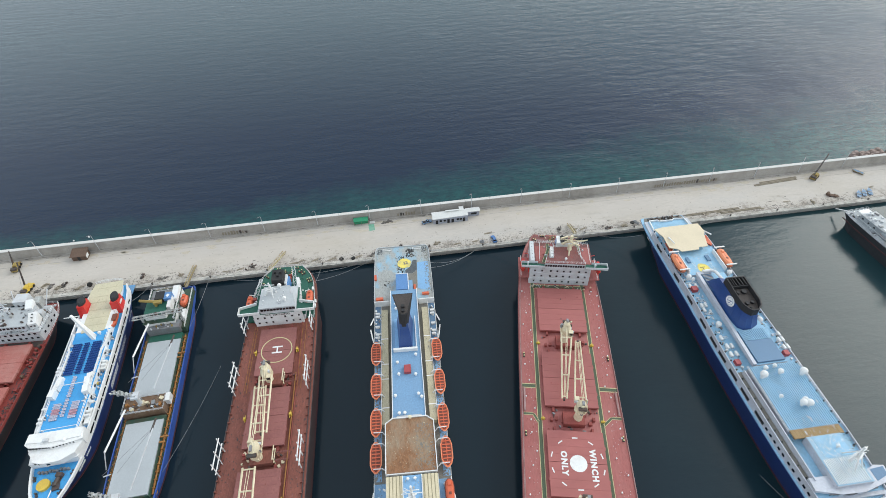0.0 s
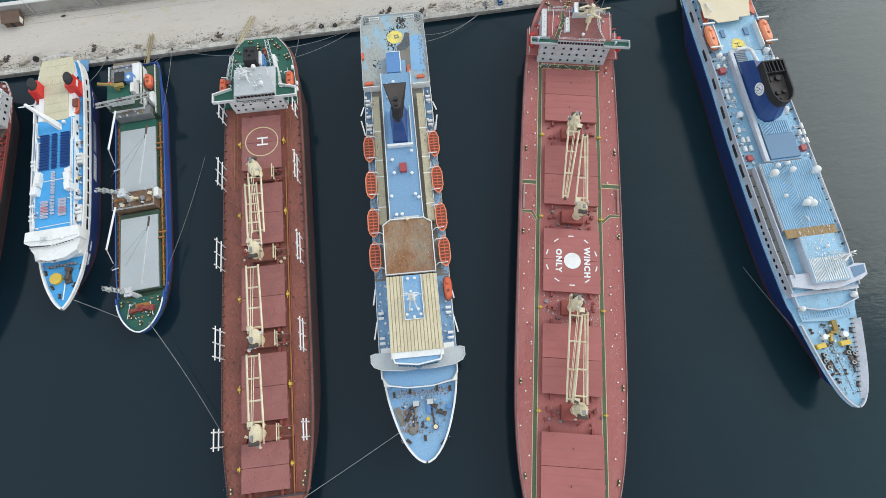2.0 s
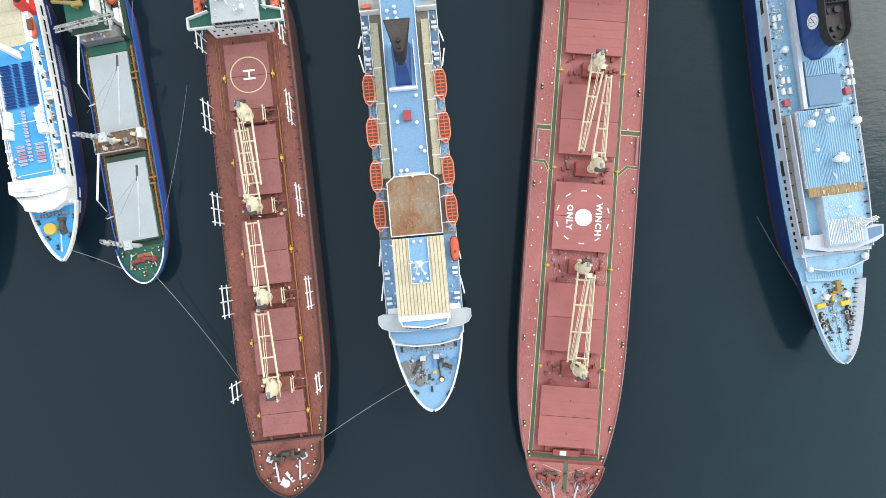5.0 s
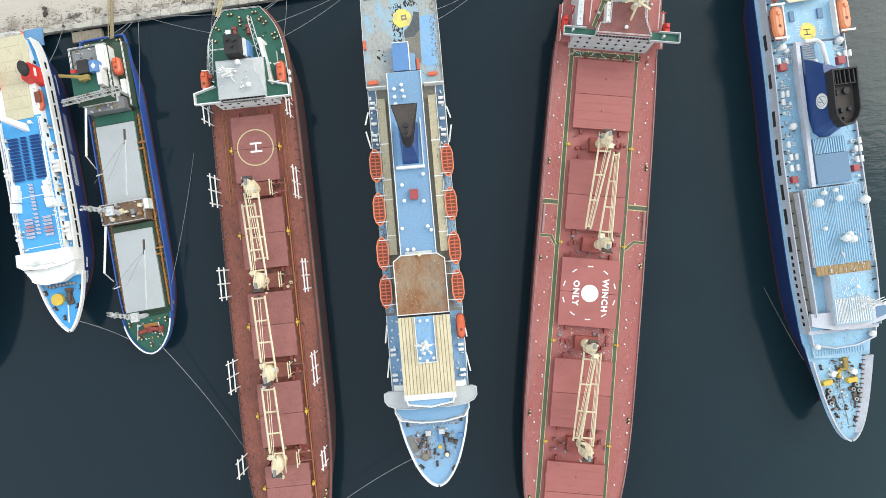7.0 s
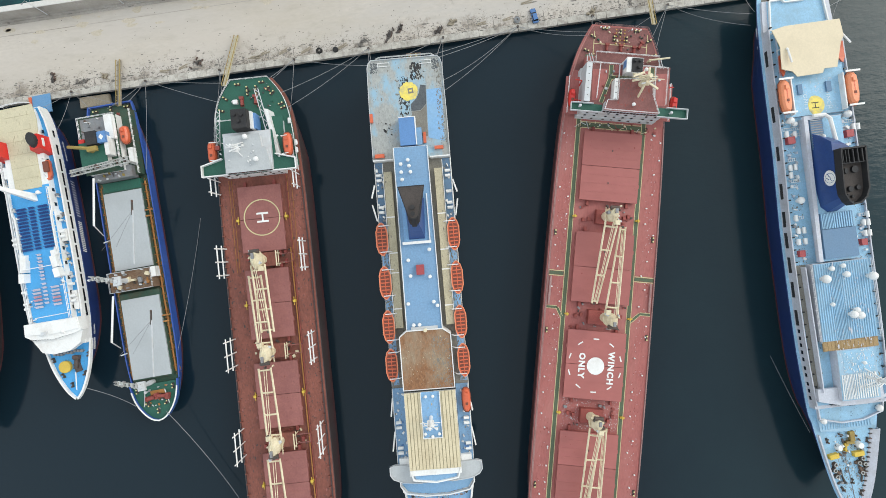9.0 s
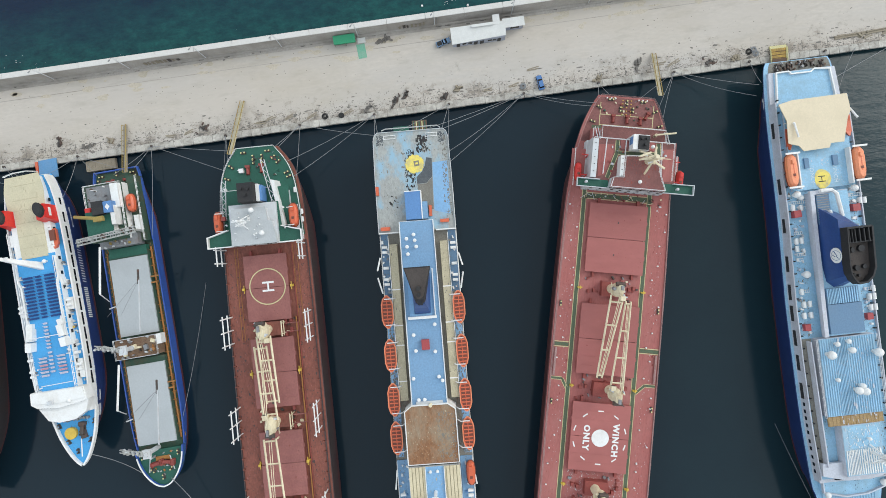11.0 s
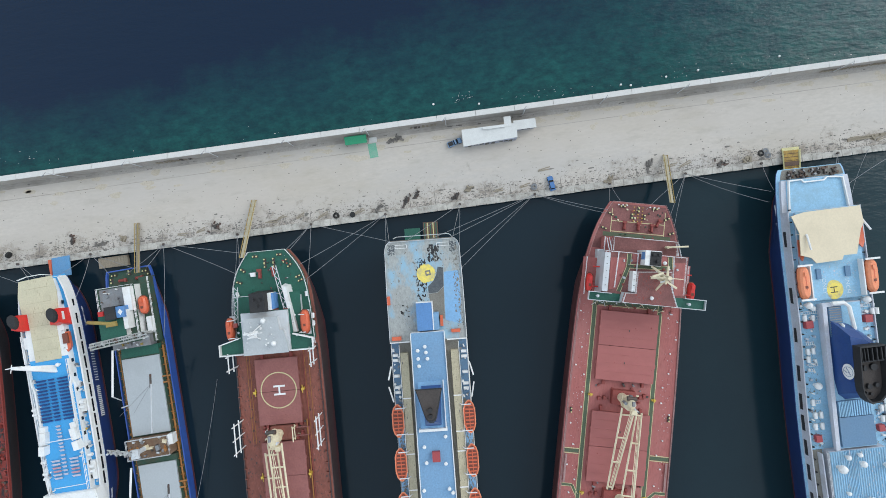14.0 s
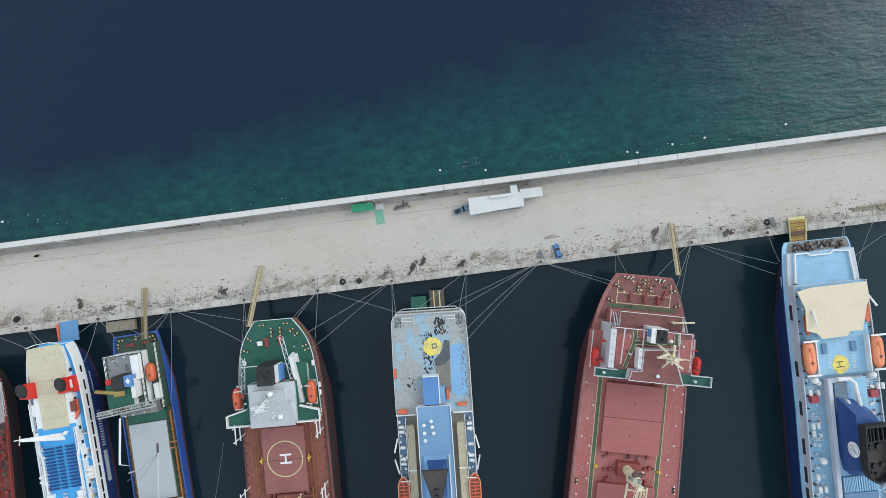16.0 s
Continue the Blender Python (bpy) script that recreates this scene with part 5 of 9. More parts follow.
        part("derrick_foot", Shape().block(b[0], b[1], h0, 1.2, 1.2, 0.8), R_TRUNK, root)
    m = mast(root, 22.4, -1.6, 18.4, 6.0, WHITE, ((0.5, 2.6), (0.8, 1.8)), 0.45)
    part("mast_strut", Shape().bar((-1.8, 1.2, 0), (0, 0, 4.6), 0.16).bar((2.0, 0.8, 0), (0, 0, 4.6), 0.16).bar((0, -2.0, 0), (0, 0, 4.6), 0.16), WHITE, m)
    fit_out(root, DOME, "radome", [(25.8, 3.2), (19.4, 0.8)], 18.4)
    for s in (-1, 1):
        grime(root, 30, 145, *sorted((s * 7.2, s * 11.6)), D + 0.06, 520, B_HULL, 0.32, "dark rust stains on the brown deck")
        grime(root, 30, 145, *sorted((s * 7.2, s * 11.6)), D + 0.06, 200, B_HATCH, 0.28, "pale worn spots on the brown deck")
    for u0, u1 in ((31.4, 50.6), (55.6, 75.6), (82.5, 101.3), (108.4, 126.6), (131.9, 144.2)):
        grime(root, u0 + 0.5, u1 - 0.5, -6, 6, T, 70, B_DECK, 0.22, "dark marks on the hatch cover")
    for u in (52.9, 79.2, 104.8, 129.8):
        clutter(root, u - 2.4, u + 2.4, -6, 7, D, 20, (B_DECK, R_TRUNK, DARKSTEEL, CREAM), 0.9)
    clutter(root, 148, 157, -6, 6, D + 1.9, 30, (R_TRUNK, DARKSTEEL, GREYWHITE, RUSTY), 0.7)
    clutter(root, 3, 12, -6, 7, D + 0.9, 26, (GREEN, DARKSTEEL, GREYWHITE, R_TRUNK), 0.5)
    clutter(root, 18.8, 27.5, -9, 9, 15.2, 14, (WHITE, GREYWHITE, STEEL), 0.5)
    clutter(root, 19.4, 27.8, -4.6, 5.5, 18.4, 16, (WHITE, GREYWHITE), 0.5)
    fit_out(root, RAFT, "liferaft_canister", [(13.5, 10.6, 0), (20.0, 11.9, 0), (22.2, 11.9, 0), (12.0, -9.6, 10)], D + 0.9)
    part("rail", Shape().fence([(12.6, -9.4, 12.45), (12.6, 3.8, 12.45)], 1.0, 1.8, 0.06), RAIL, root)
    fit_out(root, WINCH_RED, "mooring_winch", [(6.6, 1.4, 90), (6.8, -2.6, 90)], D + 0.9, scale=0.7)
    part("winch_motor", Shape().block(6.6, -4.4, D + 0.9, 1.2, 1.3, 1.1), WHITE, root)
    bitts(root, [(1.4, -3.5, 90), (1.4, 3.6, 90), (3.0, -0.8), (3.0, 1.8), (4.2, -0.8), (4.2, 1.8), (4.8, 6.4, -50), (5.2, -7.4, 50), (8.6, -8.8, 70), (8.2, 8.6, -70), (9.4, 9.2, -70), (3.4, 5.2, -50)], D + 0.9)
    return root


brown_bulker()


# ---- pale blue ferry with open lifeboats ----
def pale_ferry():
    root = thing("passenger_ferry", "old pale blue and white ferry with orange open lifeboats", "ship", pose(-18.9, 151.2, 0, 0, 0, -84.92), "ships along the quay")
    half = [(0, 9.0), (0.8, 10.0), (2.5, 10.6), (15, 10.9), (30, 10.9), (100, 10.9), (116, 10.6), (121, 10.0), (126, 9.1), (132, 7.3), (135.5, 5.8), (138, 4.3), (140, 2.6), (140.9, 1.0), (141.0, 0.05)]
    half = faired(half)
    hull(root, half, 0, 10.3, 2.0, WHITE, ANTIFOUL, F_BLUE, 6.0, 0.6)
    side = [(u, w) for u, w in half if u < 121] + [(121, offsets(half, 121))]
    ring = lambda k, hi=121: [(u, w * k) for u, w in side if u <= hi] + [(u, -w * k) for u, w in side[::-1] if u <= hi]
    part("lower_superstructure", Shape().prism(ring(0.985), 10.3, 13.8), WHITE, root, "white upper hull")
    part("promenade_deck", Shape().prism(ring(0.98, 116), 13.8, 13.95), F_GREYDECK, root)
    part("front_deck", Shape().prism([(114, 9.9), (118.5, 9.9), (120.6, 8.4), (121.6, 3), (121.6, -3), (120.6, -8.4), (118.5, -9.9), (114, -9.9)], 13.8, 14.0), F_BLUE, root)
    part("front_bulwark", Shape().bulwark([(115, 10.3, 13.8), (118.8, 10.2, 13.8), (120.9, 8.8, 13.8), (121.9, 3.2, 13.8), (121.9, -3.2, 13.8), (120.9, -8.8, 13.8), (118.8, -10.2, 13.8), (115, -10.3, 13.8)], 1.2, 0.3), WHITE, root)
    windows(root, [(121.85 - abs(v) * 0.06, v, 12.4, 0) for v in [-8 + k * 0.95 for k in range(18)]], 0.55, 0.6)
    # after deck
    aft = [(0.4, 9.3), (1.2, 10.1), (2.6, 10.5), (15, 10.75), (28.2, 10.75)]
    part("after_house", Shape().prism([(u, w) for u, w in aft] + [(u, -w) for u, w in aft[::-1]], 13.8, 16.1), WHITE, root)
    part("after_deck", Shape().prism([(u, w - 0.2) for u, w in aft] + [(u, -w + 0.2) for u, w in aft[::-1]], 16.1, 16.2), F_WORN, root, "worn grey-blue after deck with flaking paint")
    part("after_rail", Shape().bulwark([(u, w - 0.1, 16.1) for u, w in aft[::-1]] + [(u, -w + 0.1, 16.1) for u, w in aft], 0.5, 0.14), GREYWHITE, root)
    part("blue_paint_field", Shape().prism([(9.6, 5.6), (9.4, 9.7), (16.0, 9.8), (24.2, 9.5), (23.0, 5.2), (14.0, 5.4)], 16.2, 16.24), F_BLUE, root, "fresh pale blue paint")
    part("tar_patch", Shape().prism([(8.1, 4.0), (8.4, 5.5), (13.5, 5.3), (15.2, 3.6), (15.3, 1.0), (13.4, 0.9), (11.9, 2.6), (10.4, 3.4)], 16.2, 16.225), TAR, root, "dark worn patch")
    part("bare_patch", Shape().prism([(15.4, 1.0), (15.3, 3.6), (13.7, 5.3), (22.6, 5.0), (22.4, 2.2), (17.4, 1.2)], 16.2, 16.23), F_GREYDECK, root, "bare brown-grey patch")
    rim = [(9.7 + r * math.cos(i * math.pi / 24), 0.7 + r * math.sin(i * math.pi / 24)) for i, r in ((i, 2.65 + random.uniform(-0.28, 0.12)) for i in range(48))]
    part("landing_disc", Shape().prism(rim, 16.24, 16.28), YELLOW_WORN, root, "worn yellow painted disc")
    part("disc_mark", Shape().block(9.6, 1.2, 16.28, 1.5, 1.5, 0.02, 8), F_GREYDECK, root)
    part("disc_mark", Shape().block(9.6, 1.2, 16.3, 0.5, 0.7, 0.02, 8), YELLOW_WORN, root)
    for k in range(26):
        u, v = random.choice(((3.5, 3.2), (5.0, 4.0), (13.5, -1.0), (15.8, -0.6), (22, -5.5), (20, -6.5), (9, -3))), None
        part("flaked_paint", Shape().block(u[0] + random.gauss(0, 1.1), u[1] + random.gauss(0, 0.8), 16.2, random.uniform(0.2, 0.9), random.uniform(0.15, 0.5), 0.03, random.uniform(0, 90)), random.choice((BLACK, F_GREYDECK)), root)
    part("blue_hut", Shape().box(17.6, 25.2, -2.6, 1.7, 16.2, 18.8), F_HUT, root, "blue-roofed stair hut")
    part("hut_edge", Shape().box(17.4, 25.2, 1.7, 1.95, 16.2, 18.9).box(17.4, 17.6, -2.6, 1.7, 16.2, 18.9), WHITE, root)
    part("hut_annex", Shape().box(20.5, 25.2, 1.95, 3.4, 16.2, 18.3), F_BLUE_DEEP, root)
    for u, v, lu, lv in ((23.0, 4.1, 3.0, 0.8), (26.0, 7.8, 0.9, 2.4), (27.2, -8.7, 1.0, 2.6), (16.6, -10.2, 2.4, 0.8)):
        part("red_locker", Shape().block(u, v, 16.2, lu, lv, 0.8), ORANGE, root)
    for s in (-1, 1):
        part("boarding_frame", Shape().bulwark([(1.4, s * 4.2, 16.2), (1.4, s * 7.4, 16.2), (2.3, s * 7.4, 16.2), (2.3, s * 4.2, 16.2), (1.4, s * 4.2, 16.2)], 0.3, 0.14), WHITE, root)
        grime(root, 1.2, 4.0, *sorted((s * 7.6, s * 9.6)), 16.2, 90, TAR, 0.45, "dark stains in the corner of the after deck", 1.2)
    # central house and funnel
    top = [(26.0, 4.6), (75.2, 4.85)]
    part("central_house", Shape().prism([(25.6, 4.6), (76, 4.85), (76, -4.85), (25.6, -4.6)], 13.9, 18.8), WHITE, root)
    part("central_roof", Shape().prism([(25.7, 4.5), (76, 4.7), (76, -4.7), (25.7, -4.5)], 18.8, 18.95), F_BLUE_DEEP, root, "blue-painted central roof")
    for s in (-1, 1):
        part("roof_rail", Shape().bulwark([(25.7, s * 4.6, 18.8), (76, s * 4.8, 18.8)], 0.5, 0.22), WHITE, root)
        part("tan_strip", Shape().box(31.5, 75, min(s * 6.0, s * 8.1), max(s * 6.0, s * 8.1), 13.95, 15.6), F_TAN, root, "tan-painted deck casing")
        for u in (44, 54, 59.5, 69.5):
            part("casing_joint", Shape().box(u, u + 0.3, min(s * 5.9, s * 8.2), max(s * 5.9, s * 8.2), 15.5, 15.68), WHITE, root)
        part("side_rail", Shape().fence([(29, s * 10.6, 13.95), (46, s * 10.6, 13.95)], 1.1, 2.0, 0.07), RAIL, root)
        part("casing_rail", Shape().bulwark([(29.2, s * 8.3, 15.6), (75, s * 8.3, 15.6)], 0.25, 0.15), WHITE, root)
        part("screen", Shape().box(28.2, 28.5, min(s * 5.2, s * 10.7), max(s * 5.2, s * 10.7), 13.9, 16.6), WHITE, root)
        part("davit_arm", Shape().bar((35.0, s * 10.9, 15.5), (38.6, s * 11.8, 16.5), 0.22, 5).bar((40.5, s * 11.8, 16.5), (45, s * 10.9, 15.2), 0.22, 5), WHITE, root)
        part("blue_side_deck", Shape().box(46.2, 91, min(s * 8.5, s * 10.5), max(s * 8.5, s * 10.5), 13.96, 14.0), F_BLUE, root, "worn blue deck under the lifeboats")
        grime(root, 46.5, 91, *sorted((s * 8.6, s * 10.4)), 14.0, 260, F_GREYDECK, 0.5, "dark stains under the lifeboats", 2.0)
        part("blue_side_deck", Shape().box(28.6, 46, min(s * 8.4, s * 10.5), max(s * 8.4, s * 10.5), 13.96, 14.0), U_SLATE, root)
        fit_out(root, RAFT, "liferaft_canister", [(32.2, s * 9.6, 90), (33.6, s * 9.6, 90), (38.0, s * 9.6, 90), (41.2, s * 9.6, 90), (42.6, s * 9.6, 90)], 14.0)
        for u in (50.1, 62.2, 74.4, 85.0):
            open_lifeboat(root, u, s * 9.95, 15.9, s)
    part("funnel_deck", Shape().box(39.0, 51.7, -3.5, 3.3, 18.95, 19.5), F_BLUE, root)
    part("funnel_screen", Shape().bulwark([(38.8, 3.4, 18.95), (51.9, 3.4, 18.95)], 1.2, 0.25).bulwark([(51.9, -4.0, 18.95), (51.9, 3.7, 18.95)], 1.4, 0.7), WHITE, root)
    part("funnel", Shape().loft([[(40.0, -2.7, 19.4), (51.0, -2.2, 19.4), (51.0, 2.2, 19.4), (40.0, 2.7, 19.4)], [(40.4, -1.9, 23.5), (49.0, -1.7, 23.5), (49.0, 1.7, 23.5), (40.4, 1.9, 23.5)],
                                [(40.6, -1.6, 27), (47.6, -1.2, 27), (47.6, 1.2, 27), (40.6, 1.6, 27)]]), NAVY_FUNNEL, root, "navy raked funnel with a flared black top")
    arc = lambda r, z, u: [(u + r * 1.3 * math.cos(radians(q)), r * math.sin(radians(q)), z) for q in (-80, -50, -20, 20, 50, 80)]
    part("funnel_top", Shape().loft([[(40.4, 1.7, 26.4), (40.4, -1.7, 26.4)] + arc(1.5, 26.4, 46.2), [(38.0, 3.4, 30.9), (38.0, -3.4, 30.9)] + arc(1.6, 30.3, 44.4)]), BLACK, root)
    part("funnel_plate", Shape().loft([[(38.3, 3.1, 30.86), (38.3, -3.1, 30.86)] + arc(1.4, 30.3, 44.3), [(38.3, 3.1, 30.98), (38.3, -3.1, 30.98)] + arc(1.4, 30.42, 44.3)]), SOOT_SHADE_BROWN, root, "sooty brown funnel plate")
    part("exhaust", Shape().post(43.4, 0, 30.2, 31.5, 0.6, n=14).post(45.0, 0, 30.0, 31.2, 0.55, n=14), BLACK, root)
    fit_out(root, VENT, "mushroom_vent", [(30.4, -2.9), (29.4, -0.9), (31.0, -0.7), (32.6, -2.9), (32.7, -0.4), (34.6, -2.8), (56.5, -2.9), (60.8, -2.6), (68.2, -3.8), (68.1, 3.1), (69.2, 4.0), (61.3, 2.6), (74.0, -2.8), (74.0, -1.2), (54, 3.0)], 18.95, scale=0.95)
    part("red_locker", Shape().box(57.9, 60.6, -0.9, 1.2, 18.95, 20.1), LOCKER_RED, root)
    part("winch_deck", Shape().box(74.6, 77.0, -3.6, 3.6, 18.95, 19.2), GREYWHITE, root)
    part("capstan", Shape().post(75.6, 0.2, 19.2, 20.2, 0.5), CREAM, root)
    # brown roof and ribbed roof
    part("brown_house", Shape().prism([(77.0, 7.0), (75.4, 4.9), (75.4, -4.9), (77.0, -7.0), (91.6, -7.0), (91.6, 7.0)], 13.9, 19.3), WHITE, root)
    part("brown_roof", Shape().prism([(77.1, 6.8), (75.7, 4.8), (75.7, -4.8), (77.1, -6.8), (91.3, -6.8), (91.3, 6.8)], 19.3, 19.45), F_BROWN, root, "rust-brown stained flat roof")
    part("brown_edge", Shape().bulwark([(91.4, 6.9, 19.3), (77.0, 6.9, 19.3), (75.5, 4.9, 19.3), (75.5, -4.9, 19.3), (77.0, -6.9, 19.3), (91.4, -6.9, 19.3)], 0.5, 0.25), WHITE, root)
    # black block fills the gap between the houses with painted shade
    part("roof_gap", Shape().box(91.6, 92.2, -7.0, 7.0, 13.9, 18.3), BLACK, root)
    part("forward_house", Shape().box(92.2, 114.5, -7.0, 7.0, 13.9, 19.2), WHITE, root)
    roof = part("ribbed_roof", Shape().box(92.2, 112.9, -6.9, 6.9, 19.2, 19.3), F_TAN, root, "cream corrugated roof")
    for k in range(15):
        v = -6.9 + k * 0.925
        part("roof_rib", Shape().box(104.6 if -2.6 < v + 0.35 < 2.7 else 92.2, 112.9, v, v + 0.72, 19.3, 19.48), F_RIB, roof)
    part("roof_well", Shape().box(92.2, 104.4, -2.4, 2.5, 19.3, 19.36), F_BLUE, root)
    part("well_edge", Shape().bulwark([(92.3, -2.5, 19.3), (104.5, -2.5, 19.3), (104.5, 2.6, 19.3), (92.3, 2.6, 19.3)], 0.6, 0.18), WHITE, root)
    m = mast(root, 99.0, -0.1, 19.36, 9.5, WHITE, ((0.55, 2.6), (0.75, 2.0)), 0.5)
    part("mast_strut", Shape().bar((3.2, -1.2, 0), (0, 0, 7.5), 0.2).bar((3.2, 1.2, 0), (0, 0, 7.5), 0.2), WHITE, m)
    fit_out(root, VENT, "mushroom_vent", [(93.3, -1.1), (93.3, 0.8), (103.2, -1.9), (103.4, 1.8), (102.0, -0.6), (102.0, 1.2), (104.0, 0)], 19.36, scale=0.8)
    part("bridge_front", Shape().loft([[(112.9, -6.6, 16), (116.4, -5.2, 16), (117.0, 0, 16), (116.4, 5.2, 16), (112.9, 6.6, 16)], [(112.9, -6.6, 18.7), (116.0, -5.2, 18.7), (116.6, 0, 18.7), (116.0, 5.2, 18.7), (112.9, 6.6, 18.7)]]), F_BLUE, root)
    part("bridge_parapet", Shape().bulwark([(113.0, -6.8, 18.6), (115.6, -6.0, 18.6), (116.5, 0, 18.6), (115.6, 6.0, 18.6), (113.0, 6.8, 18.6)], 0.8, 0.35), WHITE, root)
    windows(root, [(116.95 - abs(v) * 0.12, v, 17.9, 0) for v in [-5 + k * 0.95 for k in range(12)]], 0.7, 0.8)
    for s in (-1, 1):
        part("bridge_wing", Shape().prism([(112.6, s * 6.5), (117.4, s * 0.2), (117.6, s * 4), (117.0, s * 9.5), (116.0, s * 11.8), (114.8, s * 12.7), (112.8, s * 12.7), (112.3, s * 11.5)][::s], 15.6, 16.6), GREY_ROOF, root, "rounded grey bridge wing")
        part("wing_edge", Shape().bulwark([(112.4, s * 11.4, 16.5), (112.8, s * 12.6, 16.5), (114.8, s * 12.6, 16.5), (116.0, s * 11.8, 16.5), (117.0, s * 9.5, 16.5), (117.5, s * 4, 16.5)], 0.35, 0.2), GREYWHITE, root)
        part("side_deck", Shape().box(91.8, 113, min(s * 7.1, s * 10.6), max(s * 7.1, s * 10.6), 13.96, 14.3), F_BLUE_DEEP, root, "blue side deck")
        part("side_rail", Shape().fence([(91.8, s * 10.5, 14.3), (113, s * 10.5, 14.3)], 1.1, 1.8, 0.07), RAIL, root)
        part("stair_white", Shape().box(111.0, 112.8, min(s * 7.1, s * 10.0), max(s * 7.1, s * 10.0), 14.3, 15.6), WHITE, root)
        part("davit_arm", Shape().bar((94.2, s * 10.6, 15.0), (99.0, s * 11.2, 16.2), 0.2, 5).bar((103.5, s * 10.6, 15.0), (108.5, s * 11.4, 16.2), 0.2, 5), WHITE, root)
        fit_out(root, RAFT, "liferaft_canister", [(101.2, s * 9.4, 90), (102.6, s * 9.4, 90), (108.2, s * 9.4, 90), (109.6, s * 9.4, 90)], 14.3)
    closed_lifeboat(root, 96.0, 9.8, 15.6, 6.8, 2.4, ORANGE)
    # bow gear
    part("bow_bulwark", Shape().bulwark(around_bow(half, 0, 121, 10.2, 0.25), 1.2, 0.5), WHITE, root)
    fit_out(root, WINCH_DARK, "anchor_windlass", [(126.8, -2.6, 25), (126.6, 2.4, -25), (129.3, -4.2, 60), (128.8, 4.6, -20)], 10.36, scale=0.7)
    part("winch_cover", Shape().block(125.8, 2.0, 10.36, 1.4, 1.6, 1.2).block(126.0, -1.8, 10.36, 1.4, 1.6, 1.2), GREYWHITE, root)
    part("rope_pile", Shape().post(132.8, -3.2, 10.36, 10.8, 1.3, 0.9, 14).block(129.0, -6.4, 10.36, 5.0, 1.6, 0.3, 20), F_GREYDECK, root)
    part("capstan", Shape().post(132.4, 3.0, 10.36, 11.4, 0.8, n=14), DARKSTEEL, root)
    part("capstan_head", Shape().post(132.4, 3.0, 11.4, 11.6, 0.6, n=14), CREAM, root)
    for q in (-1, 1):
        part("anchor_chain", Shape().line([(127.5, q * 2.4, 10.6), (132.0, q * 2.8, 10.6)], 0.22, 5), DARKSTEEL, root)
    part("yellow_drum", Shape().post(130.2, 1.2, 10.36, 11.2, 0.55), YELLOW, root)
    part("blue_box", Shape().block(127.4, 7.2, 10.36, 1.2, 1.4, 0.8).block(127.6, 1.6, 10.36, 2.4, 0.9, 0.9), F_HUT, root)
    bitts(root, [(123.2, -7.6), (122.6, -3.2), (122.4, 4.2), (122.8, 7.8), (135.0, 0), (136.5, 4.6, -45), (131.5, -0.4), (135.5, -4.4, 45)], 10.36, False)
    grime(root, 2.0, 6.5, 1.5, 4.6, 16.2, 90, BLACK, 0.55, "dark flaked streaks on the after deck", 2.0)
    grime(root, 5.5, 17.0, -2.2, 0.6, 16.2, 110, BLACK, 0.5, "dark flaked streaks on the after deck", 2.0)
    grime(root, 1.5, 27, -10, 10, 16.2, 160, F_GREYDECK, 0.3, "small dark spots on the after deck")
    grime(root, 3, 26, 8.2, 10.2, 16.24, 160, F_GREYDECK, 0.4, "worn edge of the blue paint")
    grime(root, 77.5, 91, -6.5, 6.5, 19.45, 110, F_TAN, 0.2, "pale flakes on the rusty roof")
    grime(root, 77.5, 91, 1.5, 6.5, 19.45, 320, F_GREYDECK, 0.35, "grey worn area of the rusty roof")
    grime(root, 122.2, 124.2, -7.5, 7.5, 10.36, 260, F_BROWN, 0.4, "rust along the foot of the bridge front", 1.2)
    grime(root, 127, 133, -6.5, -1.5, 10.36, 220, F_BROWN, 0.45, "rust round the windlass", 1.6)
    grime(root, 122.5, 136, -6.5, 6.5, 10.36, 420, F_WORN, 0.3, "worn grey spots on the foredeck")
    grime(root, 124.5, 134, -6, 5, 10.36, 260, F_GREYDECK, 0.3, "dark stains round the windlass")
    clutter(root, 124, 134, -5.5, 6, 10.36, 26, (DARKSTEEL, STEEL, F_GREYDECK, GREYWHITE), 0.7)
    grime(root, 92.5, 112.5, -6.7, 6.7, 19.48, 160, F_TAN, 0.2, "stains on the cream roof", 3.0)
    for s in (-1, 1):
        clutter(root, 30, 46, *sorted((s * 8.6, s * 10.4)), 14.0, 18, (WHITE, WHITE, STEEL, U_SLATE), 0.7)
        clutter(root, 92, 112, *sorted((s * 7.4, s * 10.2)), 14.3, 16, (WHITE, GREYWHITE, F_HUT), 0.7)
        grime(root, 29, 112, *sorted((s * 8.4, s * 10.5)), 14.3, 200, F_GREYDECK, 0.25, "grime along the side deck")
        grime(root, 31.5, 75, *sorted((s * 6.0, s * 8.1)), 15.6, 60, F_GREYDECK, 0.2, "dark stains on the tan casing", 3.0)
    part("ramp_gate", Shape().box(-3.6, 0.2, -5.4, -0.8, 5.5, 6.0), GREEN, root, "lowered stern door")
    for k in range(5):
        part("gate_stripe", Shape().box(-5.0, 0.1, 0.5 + k * 0.85, 0.8 + k * 0.85, 5.2, 5.25), CAP_YELLOW if k % 2 else GREEN, root)
    part("ramp_gate", Shape().box(-5.2, 0.2, 0.2, 4.6, 4.6, 5.2), RUSTY, root, "lowered stern door")
    part("stern_gallery", Shape().fence([(-0.6, -8, 13.8), (-1.0, -7, 13.8), (-1.0, 7.6, 13.8), (-0.4, 8.4, 13.8)], 1.0, 1.8, 0.09), GREYWHITE, root)
    return root


pale_ferry()


